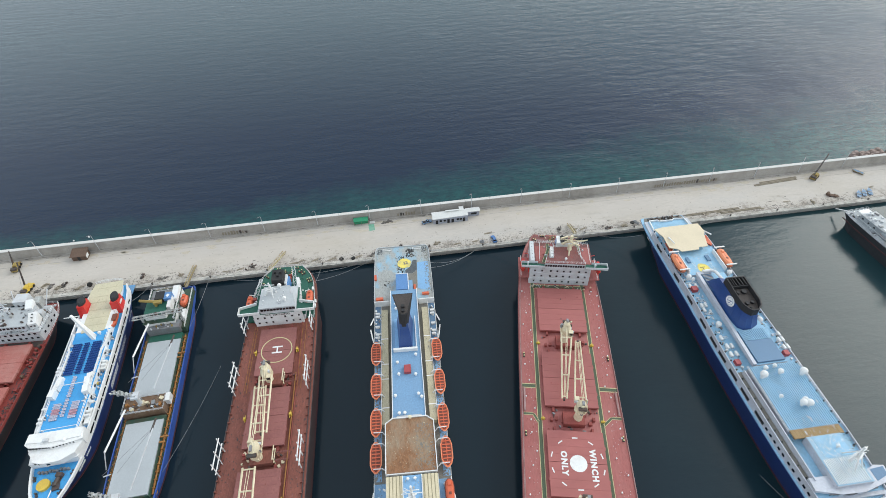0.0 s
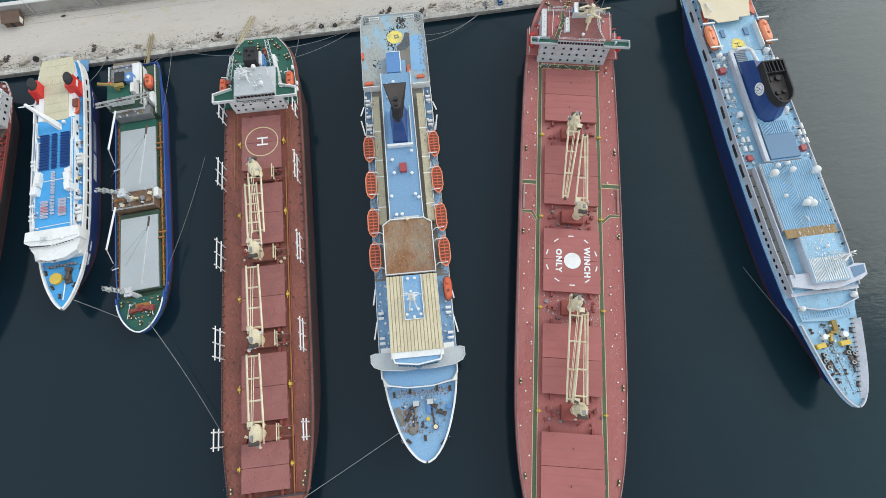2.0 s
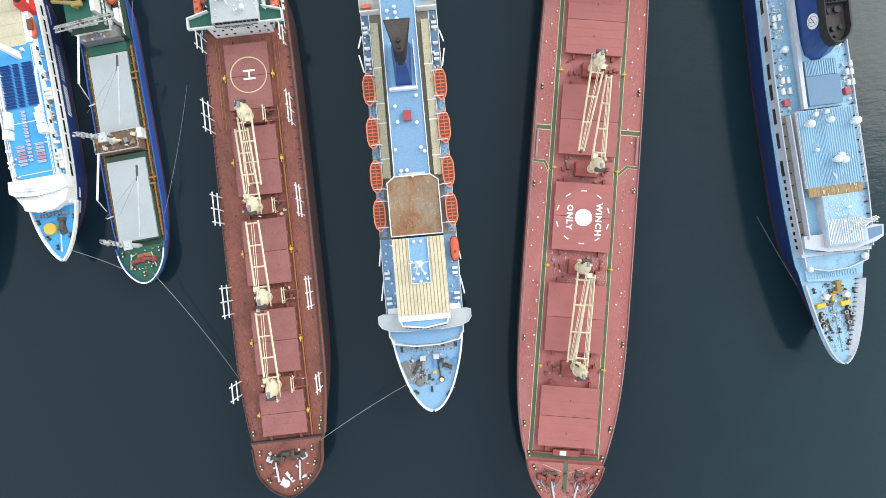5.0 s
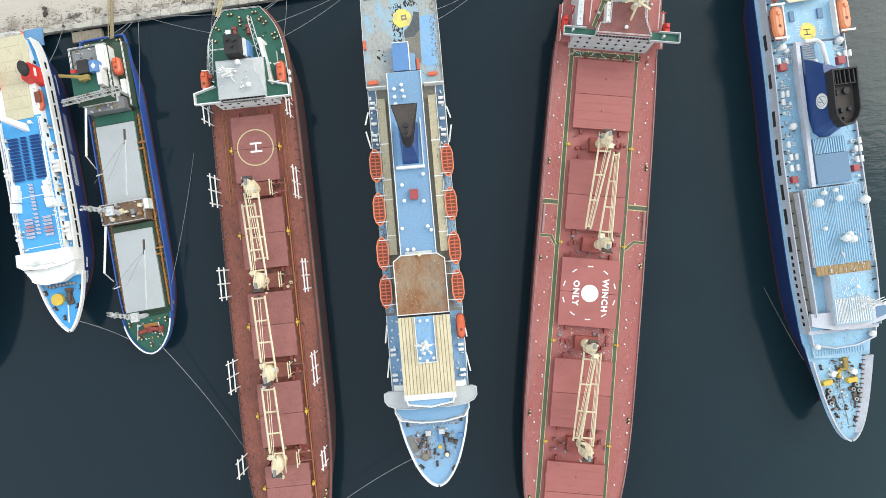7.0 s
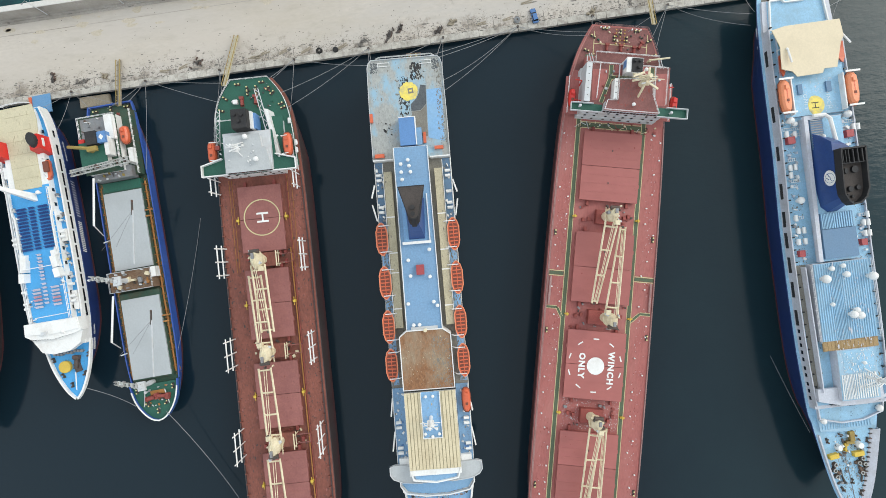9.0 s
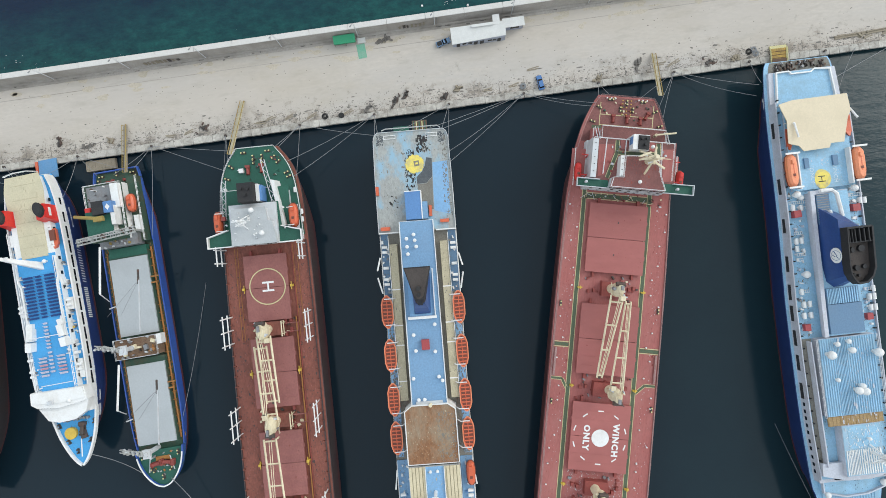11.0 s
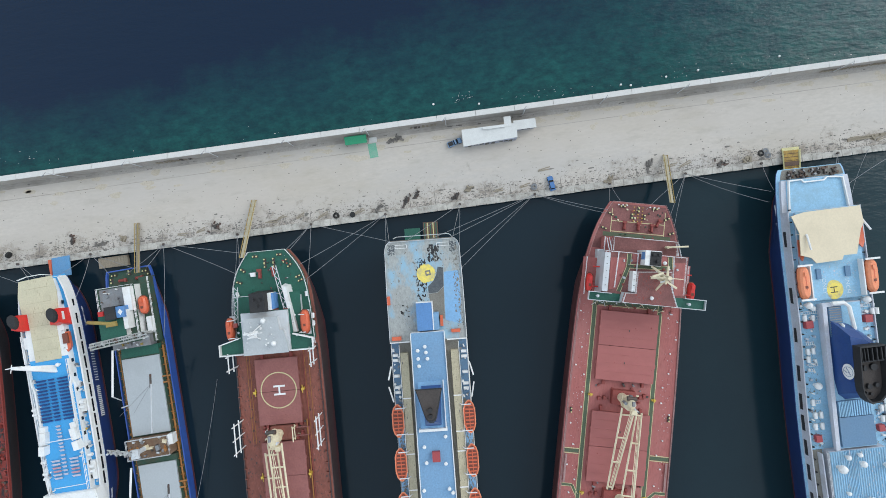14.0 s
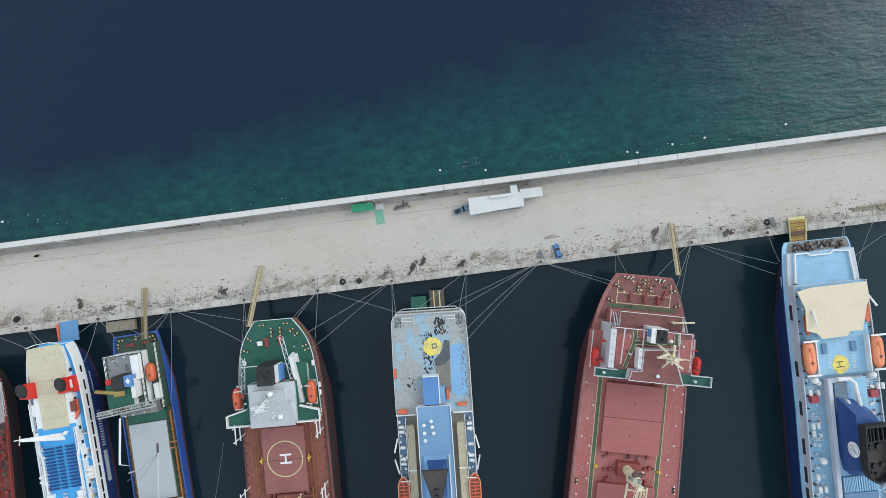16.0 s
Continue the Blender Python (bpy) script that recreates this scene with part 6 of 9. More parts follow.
# ---- large navy ferry ----
def narrow_port_side(root, c, amount):
    """The ferry's port side lies nearer its centre line than the starboard side."""
    def inward(u, v):
        k = min(1.0, max(0.0, (c + 0.6 - v) / 5.0))
        side = 0.9 * min(1.0, max(0.0, (-7.5 - v) / 2.0)) * min(1.0, max(0.0, (66.0 - u) / 25.0))
        return (amount * k + side) * min(1.0, max(0.0, (150.0 - u) / 40.0))

    for ob in root.children:
        if ob.name.startswith("awning") or ob.type != "MESH":
            continue
        at = ob.matrix_basis.to_translation()
        if at.length > 0.01 or ob.data.users > 1:
            ob.matrix_basis = Matrix.Translation((0, inward(at.x, at.y), 0)) @ ob.matrix_basis
        else:
            for p in ob.data.vertices:
                p.co.y += inward(p.co.x, p.co.y)


def navy_ferry():
    c = -1.0
    root = thing("car_ferry", "large navy-hulled ferry with pale blue decks and navy funnel", "ship", pose(92.2, 170.2, 0, 0, 0, -82.58), "ships along the quay")
    half = [(-3.8, 10.0), (-2, 10.9), (6, 11.6), (20, 12.0), (60, 12.1), (95, 12.1), (108, 11.6), (116, 10.9), (123, 9.6), (131, 7.8), (138, 6.0), (143, 4.2), (145.8, 2.5), (147.2, 1.0), (147.4, 0.05)]
    half = faired(half)
    D = 10.0
    hull(root, [(u, w + (0.45 if u < 120 else 0.1)) for u, w in half], c - 0.4, D, 0.7, NAVY, ANTIFOUL, U_BLUE, 9.0, 0.65, flare=2.6)
    # centre line drifts to the bow, which lies on it
    up = [(u, w * 0.99) for u, w in half if u <= 116]
    ring = lambda a, b, k=1.0: [(u, c + w * k) for u, w in [(a, offsets(half, a))] + [p for p in half if a < p[0] < b] + [(b, offsets(half, b))]] + \
                               [(u, c - w * k) for u, w in ([(a, offsets(half, a))] + [p for p in half if a < p[0] < b] + [(b, offsets(half, b))])[::-1]]
    part("upper_topside", Shape().prism(ring(8.6, 116, 0.99), D, 12.6), U_STRIP, root, "off-white upper side with long openings")
    part("boat_deck", Shape().prism(ring(8.7, 115, 0.975), 12.6, 12.75), U_BLUE, root, "pale blue open deck")
    for s in (-1, 1):
        part("side_rail", Shape().bulwark(edge(half, c, 8.6, 115, 12.6, s, inset=0.25), 0.9, 0.3), U_STRIP, root)
        for u in (14, 30, 41, 52, 60, 66, 73, 80, 88):
            part("side_opening", Shape().box(u, u + 4.4, c + s * (offsets(half, u) * 0.99) - 0.08, c + s * (offsets(half, u) * 0.99) + 0.08, 10.7, 11.9), BLACK, root, "long dark opening")
        windows(root, [(u, c + s * (offsets(half, u) * 0.99 + 0.02), 11.4, 90) for u in (94, 96, 98, 100, 102, 104.5, 106.5, 109, 111, 113)], 1.0, 0.8)
        windows(root, [(20 + k * 4.3, c + s * (offsets(half, 20 + k * 4.3) + 0.0), 8.2, 90) for k in range(22)], 0.35, 0.35, "porthole", U_STRIP)
        for k in range(30):
            u = 8 + k * 3.5
            part("rail_post", Shape().block(u, c + s * (offsets(half, u) - 0.9), 12.75, 0.35, 0.5, 0.7), GLASS, root)
    # after end: open mooring deck, sun deck, awning
    part("after_house", Shape().prism(ring(-0.5, 8.6, 0.985), D + 0.06, 11.0), U_STRIP, root)
    part("sun_deck", Shape().prism(ring(8.8, 34, 0.84), 13.8, 13.95), U_BLUE, root)
    part("sun_deck_base", Shape().prism(ring(9.0, 34, 0.82), 12.7, 13.8), U_STRIP, root)
    part("after_deck", Shape().prism(ring(-0.3, 8.6, 0.86), 11.0, 11.1), U_BLUE, root, "pale blue after deck")
    part("after_parapet", Shape().bulwark([(9, c + 9.8, 11.0), (0.2, c + 9.0, 11.0), (-0.3, c + 4.6, 11.0), (0.5, c + 3.6, 11.0), (0.5, c - 3.6, 11.0), (-0.3, c - 4.6, 11.0), (-0.2, c - 9.0, 11.0), (9, c - 9.8, 11.0)], 0.8, 0.35), WHITE, root)
    fit_out(root, WINCH_DARK, "mooring_winch", [(-2.0, c - 6.5, 90), (-1.9, c - 3.5, 80), (-2.0, c + 5.0, 90), (-1.8, c + 7.6, 100), (-2.2, c + 2.2, 90)], D, scale=0.45)
    for k in range(60):
        part("mooring_gear", Shape().block(random.uniform(-3.2, -1.0), c + random.choice((-1, 1)) * random.uniform(0.6, 8.6), D, random.uniform(0.3, 0.9), random.uniform(0.2, 0.7), random.uniform(0.3, 1.0), random.uniform(0, 90)), random.choice((DARKSTEEL, DARKSTEEL, STEEL, RUSTY, SOOT_SHADE_BROWN)), root)
    part("mooring_deck", Shape().prism(ring(-3.6, -0.8, 0.95), D + 0.06, D + 0.1), F_GREYDECK, root, "dirty open mooring deck at the stern")
    part("awning", Shape().prism([(9.8, c - 9.6), (9.0, c - 5.8), (8.8, c + 9.3), (11.0, c + 9.6), (13.6, c + 9.8), (15.4, c + 8.8), (22.0, c + 7.0), (22.0, c + 3.4), (23.2, c + 2.8), (23.4, c - 4.2), (21.8, c - 5.4), (20.8, c - 8.2), (14.6, c - 7.9)], 15.9, 16.15), U_TAN, root, "broad beige awning roof")
    for u, v in ((10, -8.5), (10, 8.5), (15, -7.5), (15, 7.5), (21, -6.5), (21, 6.2)):
        part("awning_post", Shape().post(u, c + v, 13.9, 15.9, 0.15, n=6), WHITE, root)
    for s in (-1, 1):
        b = closed_lifeboat(root, 28.4, c + s * 10.7, 15.2, 9.6, 3.3, PALE_ORANGE)
        part("boat_stripe", Shape().box(-2.0, 2.0, -0.12, 0.12, 1.32, 1.38), ORANGE, b)
        part("davit_frame", Shape().bulwark([(23.6, c + s * 8.6, 12.75), (33.6, c + s * 8.6, 12.75)], 3.0, 0.35).box(23.4, 23.9, c + s * 10.6 - 2, c + s * 10.6 + 2, 16.5, 16.8).box(32.8, 33.3, c + s * 10.6 - 2, c + s * 10.6 + 2, 16.5, 16.8), WHITE, root)
        fit_out(root, DOME, "radome", [(35.0, c + s * 9.4)], 12.75, scale=1.35)
        part("red_locker", Shape().block(40.4, c + s * 9.6, 12.75, 2.0, 2.0, 1.5), LOCKER_RED, root)
        part("red_locker", Shape().block(72.2 if s < 0 else 71.0, c + s * 9.7, 12.75, 1.8, 1.6, 1.3), LOCKER_RED, root)
        ladder_rack(root, 45.4, c + s * 8.2, c + s * 10.4, 12.75)
    part("open_boat", Shape().loft([[(16.8, c - 9.9, 13.4), (21.0, c - 10.0, 13.4), (22.0, c - 9.8, 13.4), (21.0, c - 9.2, 13.4), (16.8, c - 9.3, 13.4)], [(16.5, c - 10.4, 14.6), (20.6, c - 10.6, 14.6), (22.6, c - 9.8, 14.8), (20.6, c - 8.8, 14.6), (16.5, c - 8.9, 14.6)]]), ORANGE, root, "small orange rescue boat")
    part("open_boat", Shape().loft([[(14.8, c + 9.2, 13.4), (19, c + 9.2, 13.4), (20, c + 9.8, 13.4), (19, c + 10.2, 13.4), (14.8, c + 10.2, 13.4)], [(14.5, c + 8.8, 14.6), (19, c + 8.8, 14.6), (20.6, c + 9.8, 14.8), (19, c + 10.6, 14.6), (14.5, c + 10.6, 14.6)]]), ORANGE, root, "small orange rescue boat")
    part("boat_crane", Shape().post(15.4, c - 9.0, 12.7, 16.5, 0.3).bar((15.4, c - 9.0, 16.5), (19.5, c - 8.6, 17.0), 0.3), WHITE, root)
    part("boat_crane", Shape().post(12.6, c + 9.9, 12.7, 15.5, 0.2).bar((12.6, c + 9.9, 15.5), (15.8, c + 11.6, 16.0), 0.3), WHITE, root)
    part("landing_disc", Shape().prism(disc(31.4, c + 1.0, 2.7), 13.95, 14.0), YELLOW_WORN, root, "yellow disc with a dark H")
    lettering("H", 3.0, pose(31.4, c + 1.0, 14.0), SOOT_SHADE_BROWN, root, -0.02)
    lettering("WINCH", 1.6, pose(29.9, c + 5.0, 13.97), FADED, root, 0.0, 1.1)
    lettering("ONLY", 1.6, pose(30.2, c - 2.6, 13.97), FADED, root, 0.0, 1.1)
    for v in (-4.6, 5.2):
        part("deck_hatch", Shape().box(25.2, 28.0, c + v - 0.7, c + v + 0.7, 13.95, 14.5), U_SLATE, root)
    # funnel casing
    part("casing", Shape().box(35.0, 75.0, c - 5.4, c + 7.0, 12.7, 15.0), U_STRIP, root)
    part("casing_roof", Shape().box(35.2, 74.9, c - 5.2, c + 6.9, 15.0, 15.12), U_BLUE, root)
    part("casing_edge", Shape().bulwark([(35.1, c + 1.5, 15.0), (35.1, c - 5.3, 15.0), (75.0, c - 6.2, 15.0)], 1.0, 1.1), U_STRIP, root)
    part("louvre_deck", Shape().box(35.8, 44.0, c - 4.4, c + 1.0, 15.1, 16.0), U_SLATE, root)
    for k in range(12):
        part("louvre_bar", Shape().box(35.9 + k * 0.66, 36.15 + k * 0.66, c - 4.3, c + 0.6, 16.0, 16.2), STEEL, root)
    part("exhaust_elbow", Shape().line([(34.8, c - 3.0, 16.4), (34.8, c + 1.4, 16.6), (36.0, c + 2.6, 16.8), (42.2, c + 3.4, 16.8), (43.2, c + 1.8, 16.8)], 0.55, 8), WHITE, root, "bent white pipe")
    part("vent_cowl", Shape().post(41.0, c - 0.6, 16, 17.2, 0.7).dome(41.0, c - 0.6, 17.2, 0.8), WHITE, root)
    base = [(39.0, c - 4.4), (44.0, c - 4.5), (56, c - 4.5), (60.0, c - 3.6), (61.6, c - 0.8), (61.6, c + 2.2), (60.0, c + 5.4), (56, c + 6.8), (44.0, c + 6.8), (41.0, c + 3.0)]
    shrink = lambda k, du, z, dv=0.0: [(49.5 + (u - 49.5) * k + du, c + 1.1 + (v - c - 1.1) * k + dv, z) for u, v in base]
    part("funnel", Shape().loft([[(u, v, 15.0) for u, v in base], shrink(0.86, 0.4, 18.5), shrink(0.72, 1.1, 21.6)]), NAVY_FUNNEL, root, "big navy funnel with a white oval emblem")
    # open black funnel crown: a rounded frame, a sunken sooty plate, uptakes and an aft row of louvres
    crown = [(45.6, c + 5.3), (45.6, c - 2.2), (55.0, c - 2.9), (57.4, c - 2.7), (59.2, c - 1.4), (60.2, c + 0.2), (60.0, c + 2.4), (58.6, c + 4.0), (56.4, c + 4.9)]
    part("funnel_top", Shape().bulwark([(u, v, 21.4) for u, v in crown + crown[:1]], 2.8, 0.45), BLACK, root, "black open funnel crown")
    part("funnel_mouth", Shape().prism([(52.6 + (u - 52.6) * 0.95, c + 1.2 + (v - c - 1.2) * 0.93) for u, v in crown], 21.5, 22.4), SOOT_SHADE_BROWN, root, "sooty plate inside the crown")
    for k in range(6):
        part("funnel_fin", Shape().box(46.0, 49.4, c - 1.9 + k * 1.2, c - 1.65 + k * 1.2, 22.4, 24.2), BLACK, root)
    part("funnel_fin", Shape().box(49.3, 49.6, c - 2.2, c + 5.0, 22.4, 23.9), BLACK, root)
    for u, v, r in ((51.4, 0.0, 0.75), (51.2, 2.6, 0.9), (56.2, 0.8, 0.75), (56.0, 2.9, 0.6), (57.8, -0.4, 0.35), (58.2, 1.2, 0.35)):
        part("exhaust", Shape().post(u, c + v, 22.4, 23.2, r, n=12), BLACK, root)
    for k in range(7):
        part("crown_stay", Shape().bar((46.4 + k * 1.9, c - 2.1 - 0.05 * k, 24.1), (46.4 + k * 1.9, c - 1.2, 22.4), 0.1, 4), BLACK, root)
    em = [(u, v) for u, v in disc(0, 0, 1.0, 20)]
    part("emblem", Shape().prism([(x * 2.1, y * 1.6) for x, y in em], 0, 0.12), WHITE, root, "white oval emblem", pose(52.6, c - 3.72, 20.2, 75, 0, 0))
    part("emblem_ring", ring_shape(0, 0, 1.25, 0.1, 0.12, 0.03, 24), U_SLATE, root, "", pose(52.6, c - 3.72, 20.2, 75, 0, 0))
    for k, (x, y) in enumerate(((-0.8, -0.3), (-0.2, 0.1), (0.5, 0.3), (0.1, -0.6))):
        part("emblem_mark", Shape().block(x, y, 0.12, 0.9, 0.16, 0.04, 25 + k * 9), NAVY_FUNNEL, root, "", pose(52.6, c - 3.72, 20.2, 75, 0, 0))
    part("ribbed_slope", Shape().box(61.8, 66.2, c - 4.8, c + 6.0, 15.1, 15.7), U_SLATE, root)
    for k in range(16):
        part("roof_rib", Shape().box(61.9, 66.1, c - 4.6 + k * 0.66, c - 4.3 + k * 0.66, 15.7, 15.85), U_BLUE, root)
    part("slate_roof", Shape().box(66.3, 74.4, c - 4.9, c + 6.3, 15.1, 15.9), U_SLATE, root, "plain slate-blue flat roof")
    # ribbed roof forward of the funnel
    part("lounge", Shape().box(75.4, 97.0, c - 8.4, c + 8.9, 12.7, 15.3), U_STRIP, root)
    part("lounge_roof", Shape().box(75.5, 96.9, c - 8.3, c + 8.8, 15.3, 15.42), U_RIB, root)
    for k in range(26):
        part("roof_rib", Shape().box(75.6, 96.8, c - 8.2 + k * 0.655, c - 7.93 + k * 0.655, 15.42, 15.6), U_BLUE, root)
    for s in (-1, 1):
        part("lounge_rail", Shape().fence([(75.5, c + s * 9.2, 15.3), (97, c + s * 9.2, 15.3)], 1.0, 1.8, 0.07), RAIL, root)
    part("timber_deck", Shape().box(97.0, 99.6, c - 8.4, c + 8.6, 15.0, 15.4), WOOD, root, "weathered brown timber strip")
    for k in range(16):
        part("deck_plank", Shape().box(97.1, 99.5, c - 8.2 + k * 1.03, c - 7.3 + k * 1.03, 15.4, 15.46), WOOD, root)
    part("side_walk", Shape().prism([(75.5, c - 11.4), (112, c - 10.6), (112, c - 8.6), (75.5, c - 8.6)], 12.76, 12.9), F_GREYDECK, root, "grey-green worn side deck")
    part("side_wall", Shape().bulwark([(76, c - 10.0, 12.7), (111, c - 9.4, 12.7)], 2.2, 0.3), U_STRIP, root)
    part("bridge_house", Shape().box(99.6, 113.6, c - 5.2, c + 7.2, 12.7, 15.6), U_STRIP, root)
    part("bridge_roof", Shape().box(99.7, 113.5, c - 5.1, c + 7.1, 15.6, 15.74), U_RIB, root)
    part("fresh_roof", Shape().box(100.0, 106.0, c - 3.4, c + 6.4, 15.74, 15.8), U_BLUE, root)
    for k in range(18):
        part("roof_rib", Shape().box(106.4, 113.2, c - 4.8 + k * 0.64, c - 4.55 + k * 0.64, 15.74, 15.9), WHITE, root)
    part("bridge_wing", Shape().prism([(110.0, c - 10.8), (113.4, c - 10.8), (115.2, c - 4), (115.4, c + 4), (113.8, c + 11.0), (112.6, c + 13.2), (109.4, c + 13.6), (109.0, c + 11.0), (110.2, c + 7)], 13.4, 14.4), U_STRIP, root, "white bridge front and wing")
    part("wing_floor", Shape().prism([(110.0, c + 9.0), (113.2, c + 9.0), (112.0, c + 12.8), (109.7, c + 13.1)], 14.4, 14.46), U_SLATE, root)
    windows(root, [(115.45 - abs(v) * 0.1, c + v, 13.9, 0) for v in [-7 + k * 1.05 for k in range(15)]], 0.85, 0.7)
    part("front_terrace", Shape().prism([(114, c - 9.9), (114, c + 10.6), (118.6, c + 9.6), (120.4, c + 4), (120.6, c - 3), (119.0, c - 9.4)], D, 11.6), U_BLUE, root)
    part("terrace_edge", Shape().bulwark([(114, c + 10.5, 11.4), (118.6, c + 9.6, 11.4), (120.4, c + 4, 11.4), (120.6, c - 3, 11.4), (119.0, c - 9.4, 11.4), (114, c - 9.9, 11.4)], 1.0, 0.35), U_STRIP, root)
    part("lower_front", Shape().prism([(119, c - 9.2), (119, c + 9.0), (122.6, c + 7.6), (123.8, c), (123.0, c - 8.6)], D, 10.8), U_RIB, root)
    for k in range(20):
        part("roof_rib", Shape().box(121.0, 122.6, c - 8 + k * 0.78, c - 7.7 + k * 0.78, 10.8, 10.95), U_BLUE, root)
    m = mast(root, 107.6, c + 4.2, 15.8, 8.0, WHITE, ((0.5, 3.4), (0.72, 2.4), (0.9, 1.4)), 0.45, 15)
    part("mast_strut", Shape().bar((2.6, -1.4, 0), (0, 0, 6), 0.2).bar((2.6, 1.4, 0), (0, 0, 6), 0.2).bar((-2.4, 0, 0), (0, 0, 6), 0.2), WHITE, m)
    for u, v, k in ((79.6, -6.6, 2.0), (80.2, 8.0, 2.0), (77.0, -4.0, 1.2), (76.6, 1.0, 1.1), (79.0, 1.4, 1.5), (90.0, 1.6, 1.8), (90.4, 3.4, 1.8), (89.0, 3.0, 1.4), (119.6, -8.6, 1.4), (117.6, 8.6, 1.6), (57.4, -8.9, 1.7), (57.6, 8.0, 1.8), (86.8, -5.0, 1.0), (103.5, 3.2, 0.9), (36.0, -7.6, 1.2)):
        fit_out(root, DOME, "radome", [(u, c + v)], 15.4 if 75 < u < 98 else 12.75 if u < 75 else 11.0 if u > 114 else 15.75, scale=k * 0.8)
    # bow
    part("bow_bulwark", Shape().bulwark(around_bow(half, c, 124, D - 0.1, 0.2), 1.1, 0.4), U_STRIP, root)
    flare_in = [(u, w) for u, w in half if 122.5 < u < 145.5]
    slope = Shape()
    for (p, w), (q, x) in zip(flare_in, flare_in[1:]):
        i, o = 2.3 * min(1, w / 5), 2.3 * min(1, x / 5)
        slope.add([(p, c + w - 0.1, D + 1.1), (q, c + x - 0.1, D + 1.1), (q, c + x - o, D + 0.12), (p, c + w - i, D + 0.12), (p, c + w - 0.1, D), (q, c + x - 0.1, D)], [(0, 3, 2, 1), (0, 1, 5, 4)])
    part("bulwark_flare", slope, U_STRIP, root, "broad grey-white flared bow bulwark")
    for k in range(16):
        u = 124 + k * 1.3
        part("bulwark_stay", Shape().block(u, c + offsets(half, u) - 2.3, D, 0.22, 0.7, 0.7), DARKSTEEL, root)
    for u, v in ((132.8, -6.1), (134.4, -6.4), (136.2, -5.9), (131.8, 2.5), (133.5, 3.0), (135.8, 1.9), (133.0, 1.4)):
        part("rope_drum", Shape().post(u, v, D, D + 0.8, 0.75, 0.6, 12), DARKSTEEL, root)
        part("rope_coil", ring_shape(u, v, 0.35, 0.2, D + 0.8, 0.25, 12), GANTRY, root)
    part("winch_cover", Shape().block(130.3, -6.5, D, 1.3, 2.6, 1.3, 8), YELLOW, root)
    part("winch_cover", Shape().block(130.3, 1.4, D, 1.3, 2.8, 1.3, 4), YELLOW, root)
    part("cable_run", Shape().line([(127, c - 0.6, D + 0.1), (132, c - 1.1, D + 0.1), (137, c - 0.3, D + 0.1), (143, c + 0.2, D + 0.1)], 0.12, 5), STEEL, root)
    part("yellow_windlass", Shape().block(125.2, c + 1.2, D, 2.8, 1.3, 1.2).block(127.0, c + 0.4, D, 0.8, 2.6, 1.0), OLIVE, root)
    fit_out(root, WINCH_YELLOW, "mooring_winch", [(128.6, c - 1.0, 80)], D, scale=0.6)
    for s, d in ((-1, 0.0), (1, -0.6)):
        part("drum_cover", Shape().post(128.0, c + s * 3.7 + d, D, D + 1.5, 1.0, 0.8, 14), WHITE, root)
        for k in range(9):
            part("mooring_gear", Shape().block(124.5 + random.uniform(0, 14), c + s * random.uniform(1.5, 4.4), D, random.uniform(0.5, 1.5), random.uniform(0.3, 0.8), random.uniform(0.4, 1.0), random.uniform(0, 90)), random.choice((DARKSTEEL, STEEL, RUSTY)), root)
        part("anchor_chain", Shape().line([(134.5, c + s * 3.4, D + 0.3), (138.5, c + s * 2.6, D + 0.3)], 0.25, 6), DARKSTEEL, root)
    bitts(root, [(126, c - 6.6, 10), (127, c + 5.8, -12), (134, c - 5.2, 15), (135, c + 4.0, -18), (140, c - 3.2, 25), (141.5, c + 2.2, -25), (138, c)], D, False)
    for s in (-1, 1):
        grime(root, 34, 112, *sorted((c + s * 7.4, c + s * 11.0)), 12.75, 520, F_GREYDECK, 0.28, "grey grime along the boat deck")
        clutter(root, 35, 74, *sorted((c + s * 7.6, c + s * 10.8)), 12.75, 30, (WHITE, WHITE, STEEL, U_STRIP), 0.8)
    grime(root, 24, 34, c - 8, c + 8, 13.95, 160, U_STRIP, 0.25, "worn pale spots on the sun deck")
    grime(root, 76, 113, c - 5, c + 7, 15.8, 260, U_STRIP, 0.3, "pale worn streaks on the roof", 3.0)
    grime(root, 100, 113, c - 4.6, c + 6.6, 15.9, 200, WHITE, 0.3, "white chalky patches on the roof", 2.5)
    grime(root, 124, 144, c - 4, c + 3.4, D + 0.06, 420, F_GREYDECK, 0.28, "dark stains and rope ends on the foredeck", 2.2)
    clutter(root, 124, 139, c - 4.6, c + 4, D, 34, (DARKSTEEL, STEEL, RUSTY, WHITE), 0.7)
    grime(root, 114.5, 119.5, c - 9, c + 9, 11.6, 60, U_SLATE, 0.3, "grime on the terrace")
    # name on the side, as plain bars
    for k, (u, w) in enumerate(((6.0, 4.5), (11.2, 3.6), (16.0, 2.6))):
        part("name_bar", Shape().box(u, u + w, c - offsets(half, u + 1) - 0.12, c - offsets(half, u + 1) + 0.3, 8.1, 8.6), WHITE, root)
    # stern ramp lowered on the quay
    part("stern_ramp", Shape().loft([[(0.5, c - 4.6, 4.2), (0.5, c + 1.4, 4.2), (-10.0, c + 3.6, 2.5), (-10.0, c - 2.4, 2.5)], [(0.5, c - 4.6, 4.6), (0.5, c + 1.4, 4.6), (-10.0, c + 3.6, 2.8), (-10.0, c - 2.4, 2.8)]]), RAMP, root, "lowered stern ramp with yellow sides")
    for v in (-4.7, 1.5):
        part("ramp_side", Shape().bar((0.5, c + v, 4.8), (-10.0, c + v + 2.2, 2.9), 0.3, 4), CAP_YELLOW, root)
